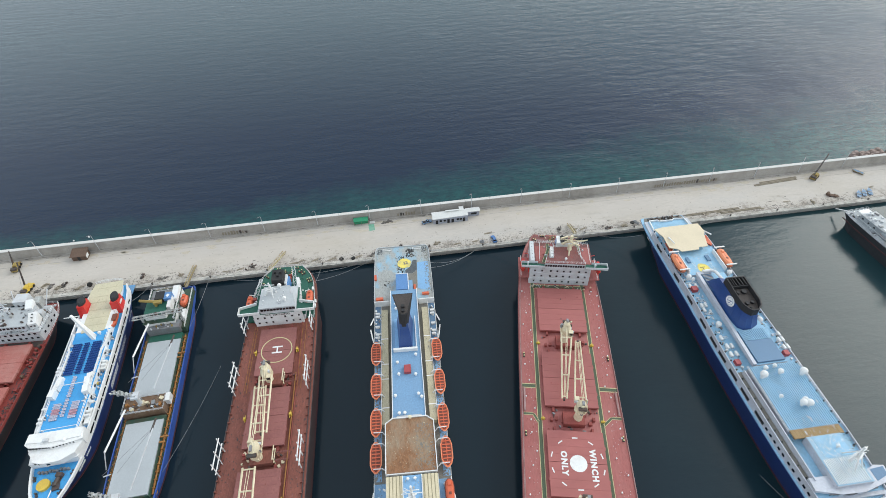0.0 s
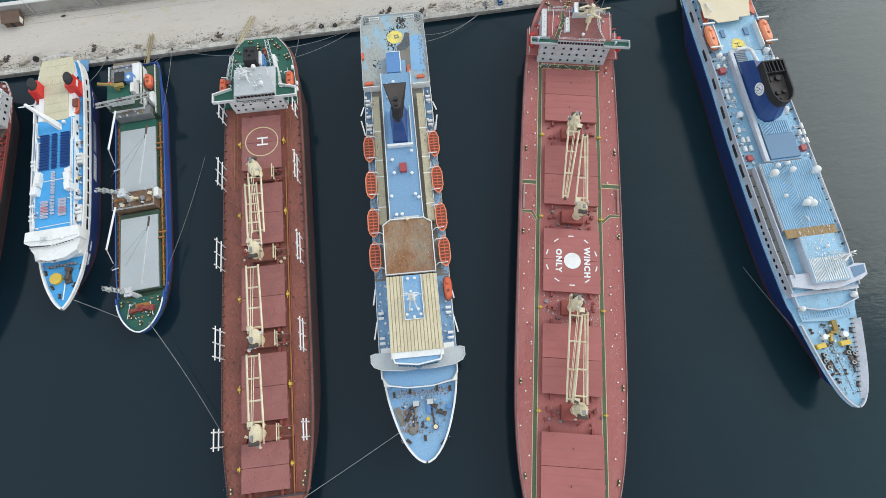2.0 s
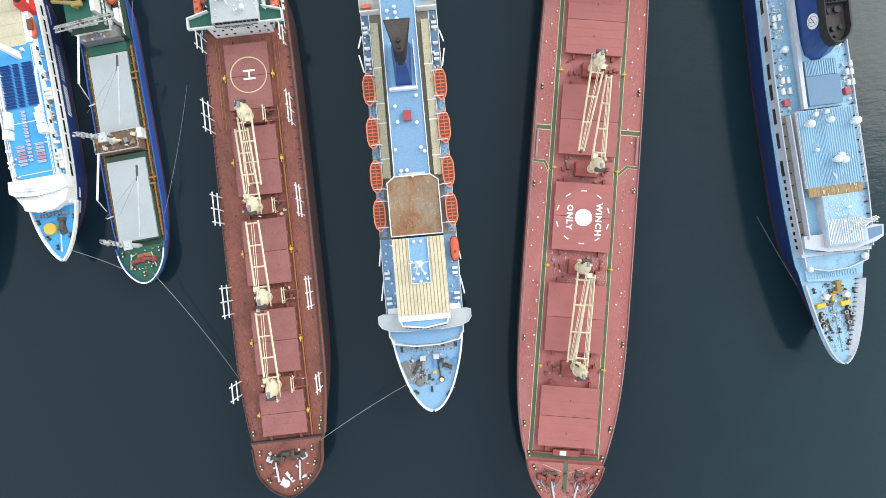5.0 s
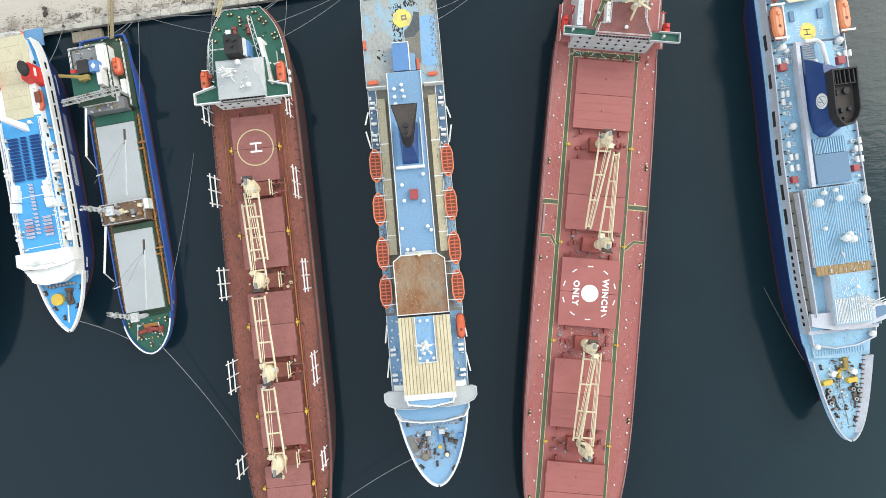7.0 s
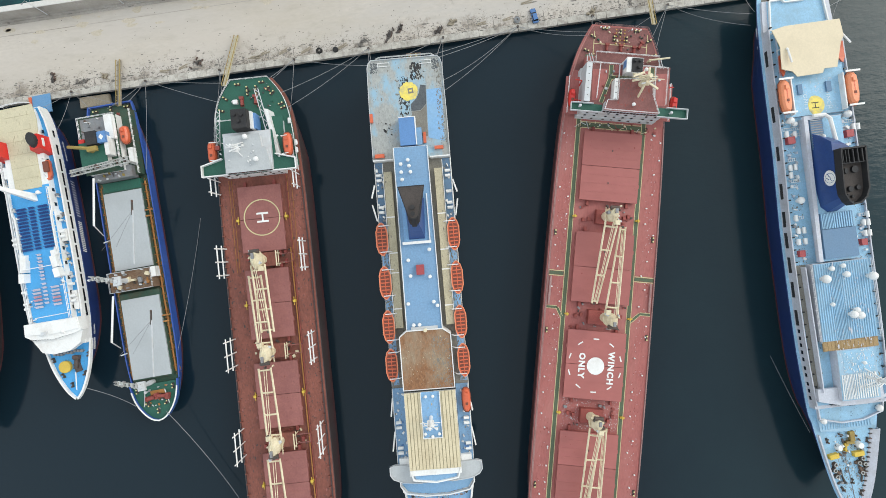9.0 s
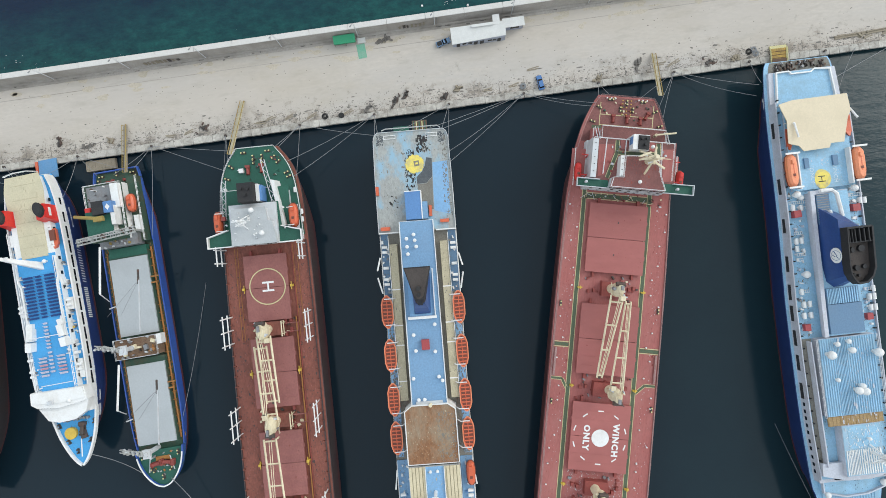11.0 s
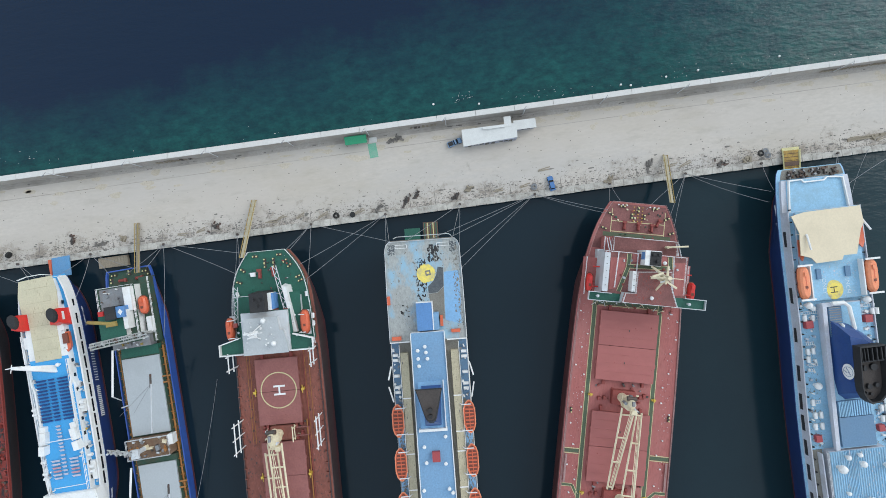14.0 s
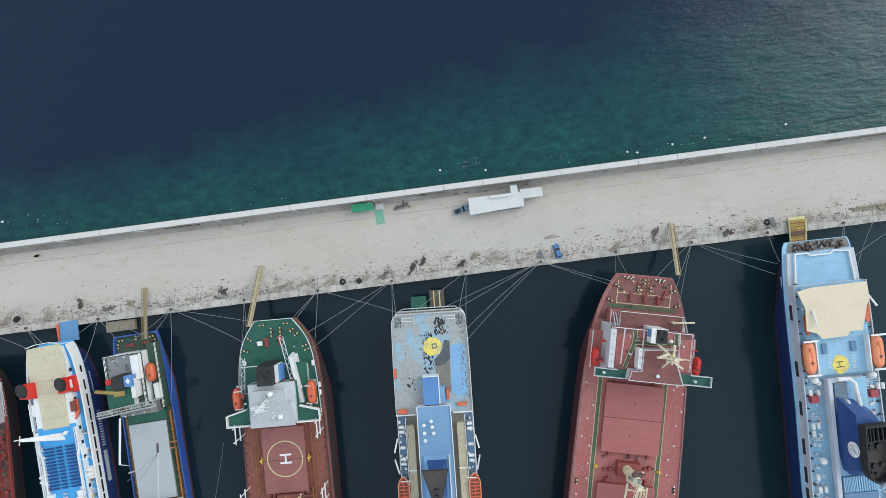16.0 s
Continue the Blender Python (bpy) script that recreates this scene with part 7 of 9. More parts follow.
    for k in range(9):
        u = -0.6 - k * 1.05
        z = 4.6 - (0.5 - u) * 1.8 / 10.5
        part("ramp_bar", Shape().bar((u, c - 4.4 + (0.5 - u) * 0.21, z + 0.03), (u, c + 1.2 + (0.5 - u) * 0.21, z + 0.03), 0.08, 4), RUSTY, root)
    part("ramp_band", Shape().prism([(-5.2, c - 3.3), (-5.2, c + 2.4), (-6.6, c + 2.7), (-6.6, c - 3.0)], 3.4, 3.8), RUSTY, root, "rusty cross band")
    part("ramp_lip", Shape().box(-10.9, -10.0, c - 2.5, c + 3.7, 2.32, 2.7), CAP_YELLOW, root)
    narrow_port_side(root, c, 1.9)
    # raft canisters in their racks along both sides
    for u, v in ((38.6, -8.4), (38.8, -6.2), (48.0, -8.6), (47.9, -7.2), (50.1, -8.7), (62.2, -8.9), (65.8, -8.7), (65.8, -7.1), (68.9, -9.0), (68.9, -7.1),
                 (38.5, 10.3), (38.6, 11.6), (63.4, 10.9), (65.6, 9.6), (65.6, 10.9), (68.6, 9.6), (68.6, 10.9)):
        part("liferaft_canister", RAFT, None, root, "white liferaft canister", pose(u, v, 12.75) @ Matrix.Scale(1.15, 4))
    for u, v0, v1 in ((36.8, -9.3, -4.6), (38.5, -5.4, -3.6), (51.4, -8.8, -6.4), (52.9, -9.0, -7.4), (61.8, -8.9, -6.8), (36.4, 7.3, 11.2), (38.3, 7.2, 9.4), (63.0, 8.6, 10.2)):
        ladder_rack(root, u, v0, v1, 12.75)
    return root


navy_ferry()


# ---- fast white and blue ferry ----
def fast_ferry():
    root = thing("passenger_ferry", "white passenger ferry, bright blue decks, navy hull, red funnels", "ship", pose(-131.7, 138.2, 0, 0, 0, -78.72), "ships along the quay")
    half = [(0, 5.2), (2, 6.4), (8, 7.6), (20, 8.2), (50, 8.3), (62, 8.0), (70, 7.1), (76, 5.9), (80, 4.6), (84, 2.7), (86, 1.2), (87, 0.05)]
    half = faired(half)
    c, D = 0.2, 6.5
    hull(root, half, c, D, 0.8, NAVY, ANTIFOUL, H_BLUE, 7.0, 0.6, flare=1.3)
    ring = lambda a, b, k, dv=0.0: [(u, c + (w + dv) * k) for u, w in [(a, offsets(half, a))] + [p for p in half if a < p[0] < b] + [(b, offsets(half, b))]] + \
        [(u, c - (w + dv) * k) for u, w in ([(a, offsets(half, a))] + [p for p in half if a < p[0] < b] + [(b, offsets(half, b))])[::-1]]
    part("lower_house", Shape().prism(ring(0.6, 71, 0.985), D, 9.2), WHITE, root, "white upper sides")
    part("side_deck", Shape().prism(ring(0.8, 66, 0.96), 9.2, 9.3), H_BLUE, root, "bright blue side deck")
    part("upper_house", Shape().prism(ring(1.2, 66, 0.72), 9.3, 11.3), WHITE, root)
    part("top_deck", Shape().prism(ring(24, 65, 0.70), 11.3, 11.42), H_BLUE, root, "bright blue top deck")
    for s in (-1, 1):
        part("side_bulwark", Shape().bulwark(edge(half, c, 1, 68, 9.2, s, inset=0.15), 1.0, 0.45), WHITE, root)
        part("top_rail", Shape().fence([(25, c + s * 5.6, 11.4), (64, c + s * 5.6, 11.4)], 1.1, 1.6, 0.09), RAIL, root)
        part("top_wall", Shape().bulwark([(25, c + s * 5.9, 11.2), (31, c + s * 5.9, 11.2), (33, c + s * 5.2, 11.2), (44, c + s * 5.2, 11.2)], 0.9, 0.4), WHITE, root)
        for k in range(13):
            u = 8 + k * 4.3
            part("side_opening", Shape().box(u, u + 3.7, c + s * (offsets(half, u + 1) * 0.985) - 0.06, c + s * (offsets(half, u + 1) * 0.985) + 0.1, 7.9, 8.5), GLASS, root)
            part("side_opening", Shape().box(u, u + 1.0, c + s * 5.95 - 0.06, c + s * 5.95 + 0.1, 9.9, 10.7), GLASS, root)
        for u, lu, h in ((46.5, 3.4, 1.7), (49.8, 2.6, 2.2), (44.0, 1.6, 1.2)):
            part("white_housing", Shape().block(u, c + s * (4.5 if u < 49 else 5.0), 11.4, lu, 1.7, h, s * 8), WHITE, root)
        part("liferaft_station", Shape().box(37.5, 41.0, c + s * 6.9 - 0.8, c + s * 6.9 + 0.8, 9.3, 10.6), WHITE, root)
        part("liferaft_station", Shape().box(55.5, 61.0, c + s * 6.8 - 0.7, c + s * 6.8 + 0.7, 9.3, 10.4), WHITE, root)
        fit_out(root, RAFT, "liferaft_canister", [(38.2, c + s * 7.0, 90), (39.6, c + s * 7.0, 90), (53.6, c + s * 6.9, 90), (57, c + s * 6.9, 90), (58.4, c + s * 6.9, 90)], 10.4)
        part("stair", Shape().block(31.8, c + s * 5.6, 9.3, 3.6, 1.0, 1.8, s * 18), WHITE, root)
    # beige roof aft and funnels
    part("beige_roof", Shape().prism([(0.6, c - 5.0), (0.4, c + 4.9), (5.0, c + 5.6), (10.0, c + 5.2), (10.2, c + 3.8), (24.6, c + 3.8), (24.6, c - 3.9), (10.4, c - 3.9), (10.2, c - 5.6), (5, c - 5.9)], 11.3, 11.6), H_TAN, root, "beige after roof with seams")
    for u in (3.2, 7.4, 10.4, 14.2, 18.0, 21.4):
        part("roof_seam", Shape().box(u, u + 0.12, c - 3.7, c + 3.7, 11.6, 11.64), F_TAN, root)
    part("stern_rail", Shape().fence([(0.2, c - 4.8, 11.4), (-0.4, c - 2, 11.4), (-0.4, c + 2, 11.4), (0.2, c + 4.8, 11.4)], 1.0, 1.2, 0.09), RAIL, root)
    for s in (-1, 1):
        part("funnel", Shape().loft([[(10.4, c + s * 4.2, 9.3), (15.4, c + s * 4.2, 9.3), (15.4, c + s * 7.4, 9.3), (10.4, c + s * 7.4, 9.3)][::s], [(10.2, c + s * 4.4, 14.4), (14.6, c + s * 4.4, 14.4), (14.2, c + s * 7.0, 14.4), (10.2, c + s * 7.0, 14.4)][::s]]), RED, root, "red funnel with a black top")
        cap = lambda u, k, z: [(u + 2.0 * k * math.cos(i * math.pi / 6), c + s * 5.7 + 1.35 * k * math.sin(i * math.pi / 6), z) for i in range(12)]
        part("funnel_top", Shape().loft([cap(12.2, 1.0, 14.3), cap(11.8, 1.0, 15.2), cap(11.6, 0.85, 15.7)]), BLACK, root)
        part("funnel_mark", Shape().box(11.2, 13.6, c + s * 7.15 - 0.1, c + s * 7.15 + 0.1, 12.2, 13.0), WHITE, root)
    boat = part("rescue_boat", Shape().loft([[(17.5, c + 5.4, 9.8), (21.5, c + 5.4, 9.8), (22.6, c + 5.9, 9.8), (21.5, c + 6.5, 9.8), (17.5, c + 6.5, 9.8)], [(17.2, c + 4.9, 11.2), (21.5, c + 4.9, 11.2), (23.2, c + 5.9, 11.4), (21.5, c + 7.0, 11.2), (17.2, c + 7.0, 11.2)]]), ORANGE, root, "orange rescue boat")
    part("boat_cover", Shape().box(17.6, 20.6, c + 5.2, c + 6.7, 11.2, 11.8), DARK_ORANGE, boat)
    part("boat_davit", Shape().bar((16.5, c + 4.6, 9.3), (16.9, c + 6.0, 13), 0.15).bar((22, c + 4.6, 9.3), (21.6, c + 6.0, 13), 0.15), RAIL, root)
    part("white_frame", Shape().fence([(16.5, c - 7.4, 9.3), (24.5, c - 7.4, 9.3), (24.5, c - 4.4, 9.3)], 2.0, 1.5, 0.12, 3), RAIL, root)
    part("white_locker", Shape().box(17, 20.4, c - 6.9, c - 5.0, 9.3, 11.0), WHITE, root)
    part("mast", Shape().loft([[(26.2, c + 0.6, 11.4), (28.4, c + 0.8, 11.4), (28.4, c + 1.9, 11.4), (26.2, c + 1.7, 11.4)], [(24.0, c - 3.2, 21.0), (24.8, c - 3.2, 21.0), (24.8, c - 2.6, 21.0), (24.0, c - 2.6, 21.0)]]), WHITE, root, "raked white mast")
    part("mast_yard", Shape().bar((24.4, c - 5.4, 20.2), (24.4, c - 0.8, 20.2), 0.15).bar((23.6, c - 4.6, 19), (25.6, c - 3.0, 21.5), 0.12), WHITE, root)
    fit_out(root, DOME, "radome", [(26.2, c + 3.0), (66.6, c + 3.2), (66.4, c - 2.8)], 11.4, scale=0.8)
    # rows of seats
    seat = Shape().box(-0.25, 0.25, -0.24, 0.24, 0.35, 0.45).box(-0.3, -0.18, -0.24, 0.24, 0.45, 0.9).box(-0.15, 0.15, -0.1, 0.1, 0, 0.35)
    navy, pale, red = seat.mesh("deck_seat", H_SEAT), seat.mesh("deck_seat", H_SEAT_PALE), seat.mesh("deck_seat", H_SEAT_RED)
    def bench(u, v0, n, me, label):
        b = part("bench_frame", Shape().box(u - 0.08, u + 0.08, v0 - 0.3, v0 + (n - 1) * 0.58 + 0.3, 11.42, 11.6), STEEL, root, label)
        for k in range(n):
            part("deck_seat", me, None, b, m=pose(u, v0 + k * 0.58, 11.42))
    for k in range(13):
        u = 30.2 + k * 0.98
        bench(u, c - 4.3, 5, navy, "row of navy seats")
        bench(u, c - 0.7, 3, navy, "row of navy seats")
        bench(u, c + 2.0, 5, navy, "row of navy seats")
    for k in range(8):
        bench(43.8 + k * 1.0, c - 0.6, 2, pale, "row of pale seats")
        if k < 6:
            bench(53.6 + k * 1.0, c - 3.6, 4, red if k in (2, 3) else pale, "row of pale and pink seats")
            bench(53.6 + k * 1.0, c + 1.8, 4, red if k in (3, 4) else pale, "row of pale and pink seats")
            bench(52.2 + k * 1.1, c - 0.6, 2, pale, "row of pale seats")
    part("deck_arch", Shape().bar((47.5, c - 4.2, 11.4), (47.5, c - 4.2, 13.6), 0.12).bar((47.5, c - 4.2, 13.6), (47.5, c + 4.2, 13.6), 0.12).bar((47.5, c + 4.2, 13.6), (47.5, c + 4.2, 11.4), 0.12), RAIL, root)
    part("deck_line", Shape().box(61.4, 61.6, c - 4.8, c + 4.8, 11.42, 11.5), WHITE, root)
    part("yellow_drum", Shape().post(46.2, c + 6.5, 9.3, 10.2, 0.35), YELLOW, root)
    # wheelhouse
    part("wheelhouse", Shape().prism([(62.8, c - 7.6), (63.2, c + 7.9), (67.0, c + 8.4), (67.6, c + 6.0), (68.2, c), (67.4, c - 6.2), (66.2, c - 7.9)], 9.2, 12.4), WHITE, root, "broad white wheelhouse")
    part("wheelhouse_roof", Shape().prism([(63.0, c - 7.4), (63.4, c + 7.7), (66.4, c + 8.0), (66.8, c), (65.8, c - 7.6)], 12.4, 12.75), WHITE, root)
    part("visor", Shape().prism([(67.0, c + 8.0), (70.6, c + 6.6), (72.4, c + 3.2), (72.6, c - 1.5), (71.6, c - 4.6), (67.2, c - 7.2)], 9.2, 11.2), WHITE, root)
    windows(root, [(68.15 - abs(v) * 0.1, c + v, 11.85, 0) for v in [-6 + k * 0.9 for k in range(14)]], 0.7, 0.6)
    windows(root, [(72.7 - abs(v) * 0.25, c + v - 0.4, 10.4, 0) for v in (-3.4, -2.2, -1.0, 0.2, 1.4, 2.6, 3.8)], 0.8, 0.6)
    part("roof_unit", Shape().block(66.2, c - 1.6, 12.7, 0.9, 1.5, 0.9), GREYWHITE, root)
    # bow
    part("bow_bulwark", Shape().bulwark(around_bow(half, c, 70, D - 0.1, 0.15), 1.1, 0.55), WHITE, root)
    part("yellow_drum", Shape().prism(disc(77.0, c - 1.9, 1.75), D + 0.06, D + 1.0), YELLOW, root, "round yellow cover")
    part("anchor_windlass", WINCH_DARK, None, root, m=pose(76.6, c + 1.6, D + 0.06, 0, 0, 80))
    part("anchor_chain", Shape().block(77.8, c + 1.6, D, 2.6, 1.8, 0.7, 10), DARKSTEEL, root)
    part("bow_boom", Shape().bar((79, c + 0.8, D + 0.6), (84.2, c + 0.4, D + 0.9), 0.16), WHITE, root)
    for k in range(9):
        part("deck_roll", Shape().post(72.9 + 0.15 * (k % 3), c - 4.2 + k * 1.0, D + 0.06, D + 1.0, 0.42, n=8), STEEL, root)
    bitts(root, [(79.5, c - 3.2, 30), (79.8, c + 3.2, -30), (82.6, c - 1.0), (74.5, c + 5.2, -15), (74.5, c - 5.2, 15)], D, False)
    clutter(root, 26, 64, c - 5.4, c - 4.6, 11.42, 16, (WHITE, GREYWHITE, STEEL), 0.7)
    clutter(root, 26, 64, c + 4.6, c + 5.4, 11.42, 16, (WHITE, GREYWHITE, STEEL), 0.7)
    for s in (-1, 1):
        clutter(root, 16, 64, *sorted((c + s * 6.2, c + s * 7.4)), 9.3, 26, (WHITE, WHITE, GREYWHITE, STEEL), 0.8)
        grime(root, 24, 66, *sorted((c + s * 6.0, c + s * 7.7)), 9.3, 160, F_HUT, 0.25, "dark marks along the side deck")
    grime(root, 1, 24, c - 3.6, c + 3.6, 11.6, 60, F_TAN, 0.3, "dark stains on the beige roof", 4.0)
    grime(root, 73, 83, c - 3.6, c + 3.6, D + 0.06, 160, F_HUT, 0.2, "dark scuffs on the foredeck")
    # company lettering on the side, as plain bars
    for u, n, pitch, z, h, stroke in ((35.0, 8, 1.17, 4.2, 2.1, 0.36), (22.6, 7, 1.6, 4.2, 2.0, 0.26), (10.5, 9, 0.68, 4.8, 0.5, 0.2), (66.0, 5, 0.6, 5.0, 0.6, 0.2), (70.0, 6, 0.58, 5.0, 0.6, 0.2)):
        for k in range(n):
            for q in (0.12, 0.62):
                uu = u + pitch * (k + q)
                draw_in = 1.3 * (1 - z / D)
                a, b = offsets(half, uu) - draw_in, offsets(half, uu + stroke) - draw_in
                lean = 0.0 if h < 1 else -0.12
                tilt = 1.3 * h / 2 / D
                foot, head = [[(uu + e, c + a - 0.25 + g * tilt, z + g * h / 2), (uu + e + stroke, c + b - 0.25 + g * tilt, z + g * h / 2), (uu + e + stroke, c + b + 0.06 + g * tilt, z + g * h / 2), (uu + e, c + a + 0.06 + g * tilt, z + g * h / 2)] for g, e in ((-1, -lean), (1, lean))]
                part("name_bar", Shape().loft([foot, head]), WHITE, root)
    part("stern_ramp", Shape().loft([[(0.5, c - 0.4, 3.6), (0.5, c + 5.2, 3.6), (-5.6, c + 4.6, 2.4), (-5.6, c - 1.0, 2.4)], [(0.5, c - 0.4, 4.0), (0.5, c + 5.2, 4.0), (-5.6, c + 4.6, 2.7), (-5.6, c - 1.0, 2.7)]]), CABIN_BLUE, root, "lowered blue stern ramp")
    part("ramp_side", Shape().box(-5.2, 0.5, c - 1.6, c - 0.9, 2.4, 3.4), ORANGE, root)
    return root


fast_ferry()


# ---- small coaster ----
def coaster():
    root = thing("coaster", "small blue cargo coaster with grey hatches and green decks", "ship", pose(-108.4, 138.3, 0, 0, 0, -79.51), "ships along the quay")
    c = 0.1
    half = [(-2.5, 6.6), (0, 7.2), (8, 7.8), (20, 8.1), (70, 8.1), (78, 7.7), (82, 7.3), (86, 6.6), (89, 5.4), (91.5, 3.6), (93, 1.8), (93.4, 0.05)]
    half = faired(half)
    D, T = 3.3, 5.5
    hull(root, half, c, D, 0.9, S_BLUE, ANTIFOUL, S_DECK, 3.0, 0.3)
    for s in (-1, 1):
        part("blue_bulwark", Shape().bulwark(edge(half, c, 20, 82, D - 0.1, s, inset=0.15), 0.8, 0.35), S_BLUE, root)
        part("rusty_rail", Shape().bar((22, c + s * 6.7, D + 0.5), (80, c + s * 6.6, D + 0.5), 0.28, 6), S_RUST, root)
        for k in range(24):
            part("coaming_stay", Shape().block(23 + k * 2.4, c + s * 6.7, D, 0.2, 0.9, 1.0), S_RUST, root)
    for u0, u1 in ((24.4, 47.6), (56.5, 80.4)):
        part("hatch_coaming", Shape().box(u0 - 1.8, u1 + 0.4, c - 5.9, c + 6.2, D, T - 0.5), S_DECK, root)
        part("hatch_cover", Shape().prism([(u0, c - 5.4), (u1, c - 5.6), (u1, c + 5.9), (u0, c + 6.0)], T - 0.5, T), S_HATCH, root, "smooth grey hatch cover")
    part("green_gap", Shape().box(21.2, 24.0, c - 5.4, c + 6.0, D, 5.1), GREEN, root)
    # crane platform amidships
    part("crane_platform", Shape().box(48.2, 54.0, c - 6.6, c + 6.0, D, 7.2), S_BROWN, root, "rusty crane platform")
    part("platform_rail", Shape().fence([(48.2, c - 6.6, 7.2), (54, c - 6.6, 7.2), (54, c + 6, 7.2), (48.2, c + 6, 7.2), (48.2, c - 6.6, 7.2)], 0.9, 1.4, 0.09), GREYWHITE, root)
    for k in range(10):
        part("winch", Shape().block(random.uniform(49, 53.4), c + random.uniform(-5.5, 5.5), 7.2, random.uniform(0.6, 1.5), random.uniform(0.5, 1.1), random.uniform(0.5, 1.1), random.uniform(0, 90)), random.choice((DARKSTEEL, STEEL, CREAM, S_RUST)), root)
    part("white_locker", Shape().block(49.6, c + 6.6, 5.0, 3.0, 1.4, 2.4), WHITE, root)
    for u, v0, v1, z in ((51.0, -1.2, -8.6, 12.0), (82.0, -1.0, -8.0, 9.0)):
        part("derrick_mast", Shape().post(u, c + v0, D, z + 1.2, 0.8, 0.6).block(u, c + v0, z, 2.6, 2.2, 0.8), GREYWHITE, root)
        b = Shape()
        for dv in (-0.4, 0.4):
            b.bar((u + dv, c + v0, z + 0.5), (u - 2.2 + dv, c + v1, z + 1.2), 0.22, 5)
        for k in range(6):
            f = k / 6
            b.block(u - 2.2 * f, c + v0 + (v1 - v0) * f, z + 0.4 + 0.7 * f, 1.3, 0.5, 0.7, 12)
        part("crosstree", b, GANTRY, root, "stubby grey-white crosstree")
        for k in range(14):
            f = random.uniform(0, 1)
            part("derrick_fitting", Shape().block(u - 2.2 * f + random.uniform(-0.8, 0.8), c + v0 + (v1 - v0) * f, z + 0.3 + 0.7 * f, random.uniform(0.2, 1.0), random.uniform(0.2, 0.6), random.uniform(0.3, 0.9), random.uniform(0, 90)), random.choice((GANTRY, STEEL, GREYWHITE)), root)
    for u, v, u1, v1 in ((46.6, 2.2, 31.8, 6.6), (80.0, 2.4, 63.6, 6.8)):
        part("derrick_boom", Shape().bar((u, c + v, 8.6), (u1, c + v1, 12.5), 0.22, 6), GREYWHITE, root, "slender pale derrick boom")
        part("boom_head", Shape().bar((u1 + 1.2, c + v1 - 0.6, 12.0), (u1 - 2.8, c + v1 + 0.6, 13.2), 0.3, 6), DARKSTEEL, root)
        for dv in (-4.0, -8.2):
            part("guy_wire", Shape().bar((u1, c + v1, 12.6), (u1 + 9, c + dv, 6.0), 0.05, 4), STEEL, root)
        part("boom_bracket", Shape().box(u1 - 0.9, u1 - 0.5, c + 6.2, c + 8.6, 5.4, 5.8).box(u1 + 0.9, u1 + 1.3, c + 6.2, c + 8.0, 5.4, 5.8), S_RUST, root)
    for u, v, u1, v1 in ((20.6, -3.6, 34.0, -6.2), (55.0, -3.6, 68.0, -6.6)):
        part("derrick_boom", Shape().bar((u, c + v, 11.5), (u1, c + v1, 10.8), 0.3, 6), WHITE, root, "slender white derrick boom")
        part("boom_rest", Shape().bar((u1, c + v1, 10.8), (u1 + 2.4, c + v1 - 1.4, 5.0), 0.16).bar((u1 + 4.6, c + v1 - 1.6, 5.2), (u1 + 4.2, c + v1 + 0.4, 5.2), 0.2), GREYWHITE, root)
    grime(root, 48.4, 53.8, c - 6.2, c + 5.6, 7.2, 260, RUSTY, 0.3, "rust flakes on the platform")
    clutter(root, 48.4, 53.8, c - 6.2, c + 5.6, 7.2, 24, (DARKSTEEL, STEEL, GREYWHITE, S_RUST), 0.7)
    for s in (-1, 1):
        grime(root, 21, 81, *sorted((c + s * 6.3, c + s * 7.9)), D + 0.06, 420, S_RUST, 0.28, "rust stains along the side deck", 2.5)
    clutter(root, 83, 90, c - 4, c + 4, D + 1.2, 22, (DARKSTEEL, S_RUST, STEEL, GREYWHITE), 0.6)
    clutter(root, 3, 18, c - 6, c + 4, 9.8, 40, (WHITE, STEEL, DARKSTEEL, GREYWHITE, RUSTY), 0.7)
    clutter(root, 17.8, 20.8, c - 5, c + 5, 8.2, 18, (GREYWHITE, STEEL, OLIVE), 0.6)
    # after house
    house = part("superstructure", Shape().box(2.5, 19.0, c - 6.2, c + 4.2, D, 9.6), WHITE, root, "white after house with green decks")
    part("house_deck", Shape().box(2.4, 19.2, c - 6.6, c + 4.4, 9.6, 9.8), S_DECK, house)
    part("lower_side_deck", Shape().box(0.6, 20.2, c + 4.0, c + 7.3, D, 6.4), S_DECK, house)
    part("lower_rail", Shape().fence([(0.8, c + 7.1, 6.4), (20, c + 7.1, 6.4)], 1.0, 1.6, 0.08), RAIL, house)
    part("bare_deck", Shape().box(2.8, 9.6, c - 6.0, c + 1.2, 9.8, 9.9), STEEL, house)
    part("bridge_house", Shape().box(10.5, 17.5, c - 5.6, c + 1.6, 9.8, 12.2), WHITE, house)
    part("bridge_top", Shape().box(10.4, 17.6, c - 5.8, c + 1.8, 12.2, 12.35), GREEN, house)
    part("funnel", Shape().box(8.0, 11.8, c - 2.4, c + 0.6, 9.8, 14.4), BLACK, root, "black and blue square funnel")
    part("funnel_side", Shape().box(8.3, 11.5, c + 0.6, c + 3.0, 9.8, 13.8), F_HUT, root)
    part("funnel_mark", Shape().prism([(9.0, c + 1.8), (9.9, c + 2.5), (10.8, c + 1.8), (9.9, c + 1.1)], 13.8, 13.84), WHITE, root)
    part("red_vent", Shape().box(9, 12.0, c - 6.2, c - 4.6, 9.8, 11.6), RED, root)
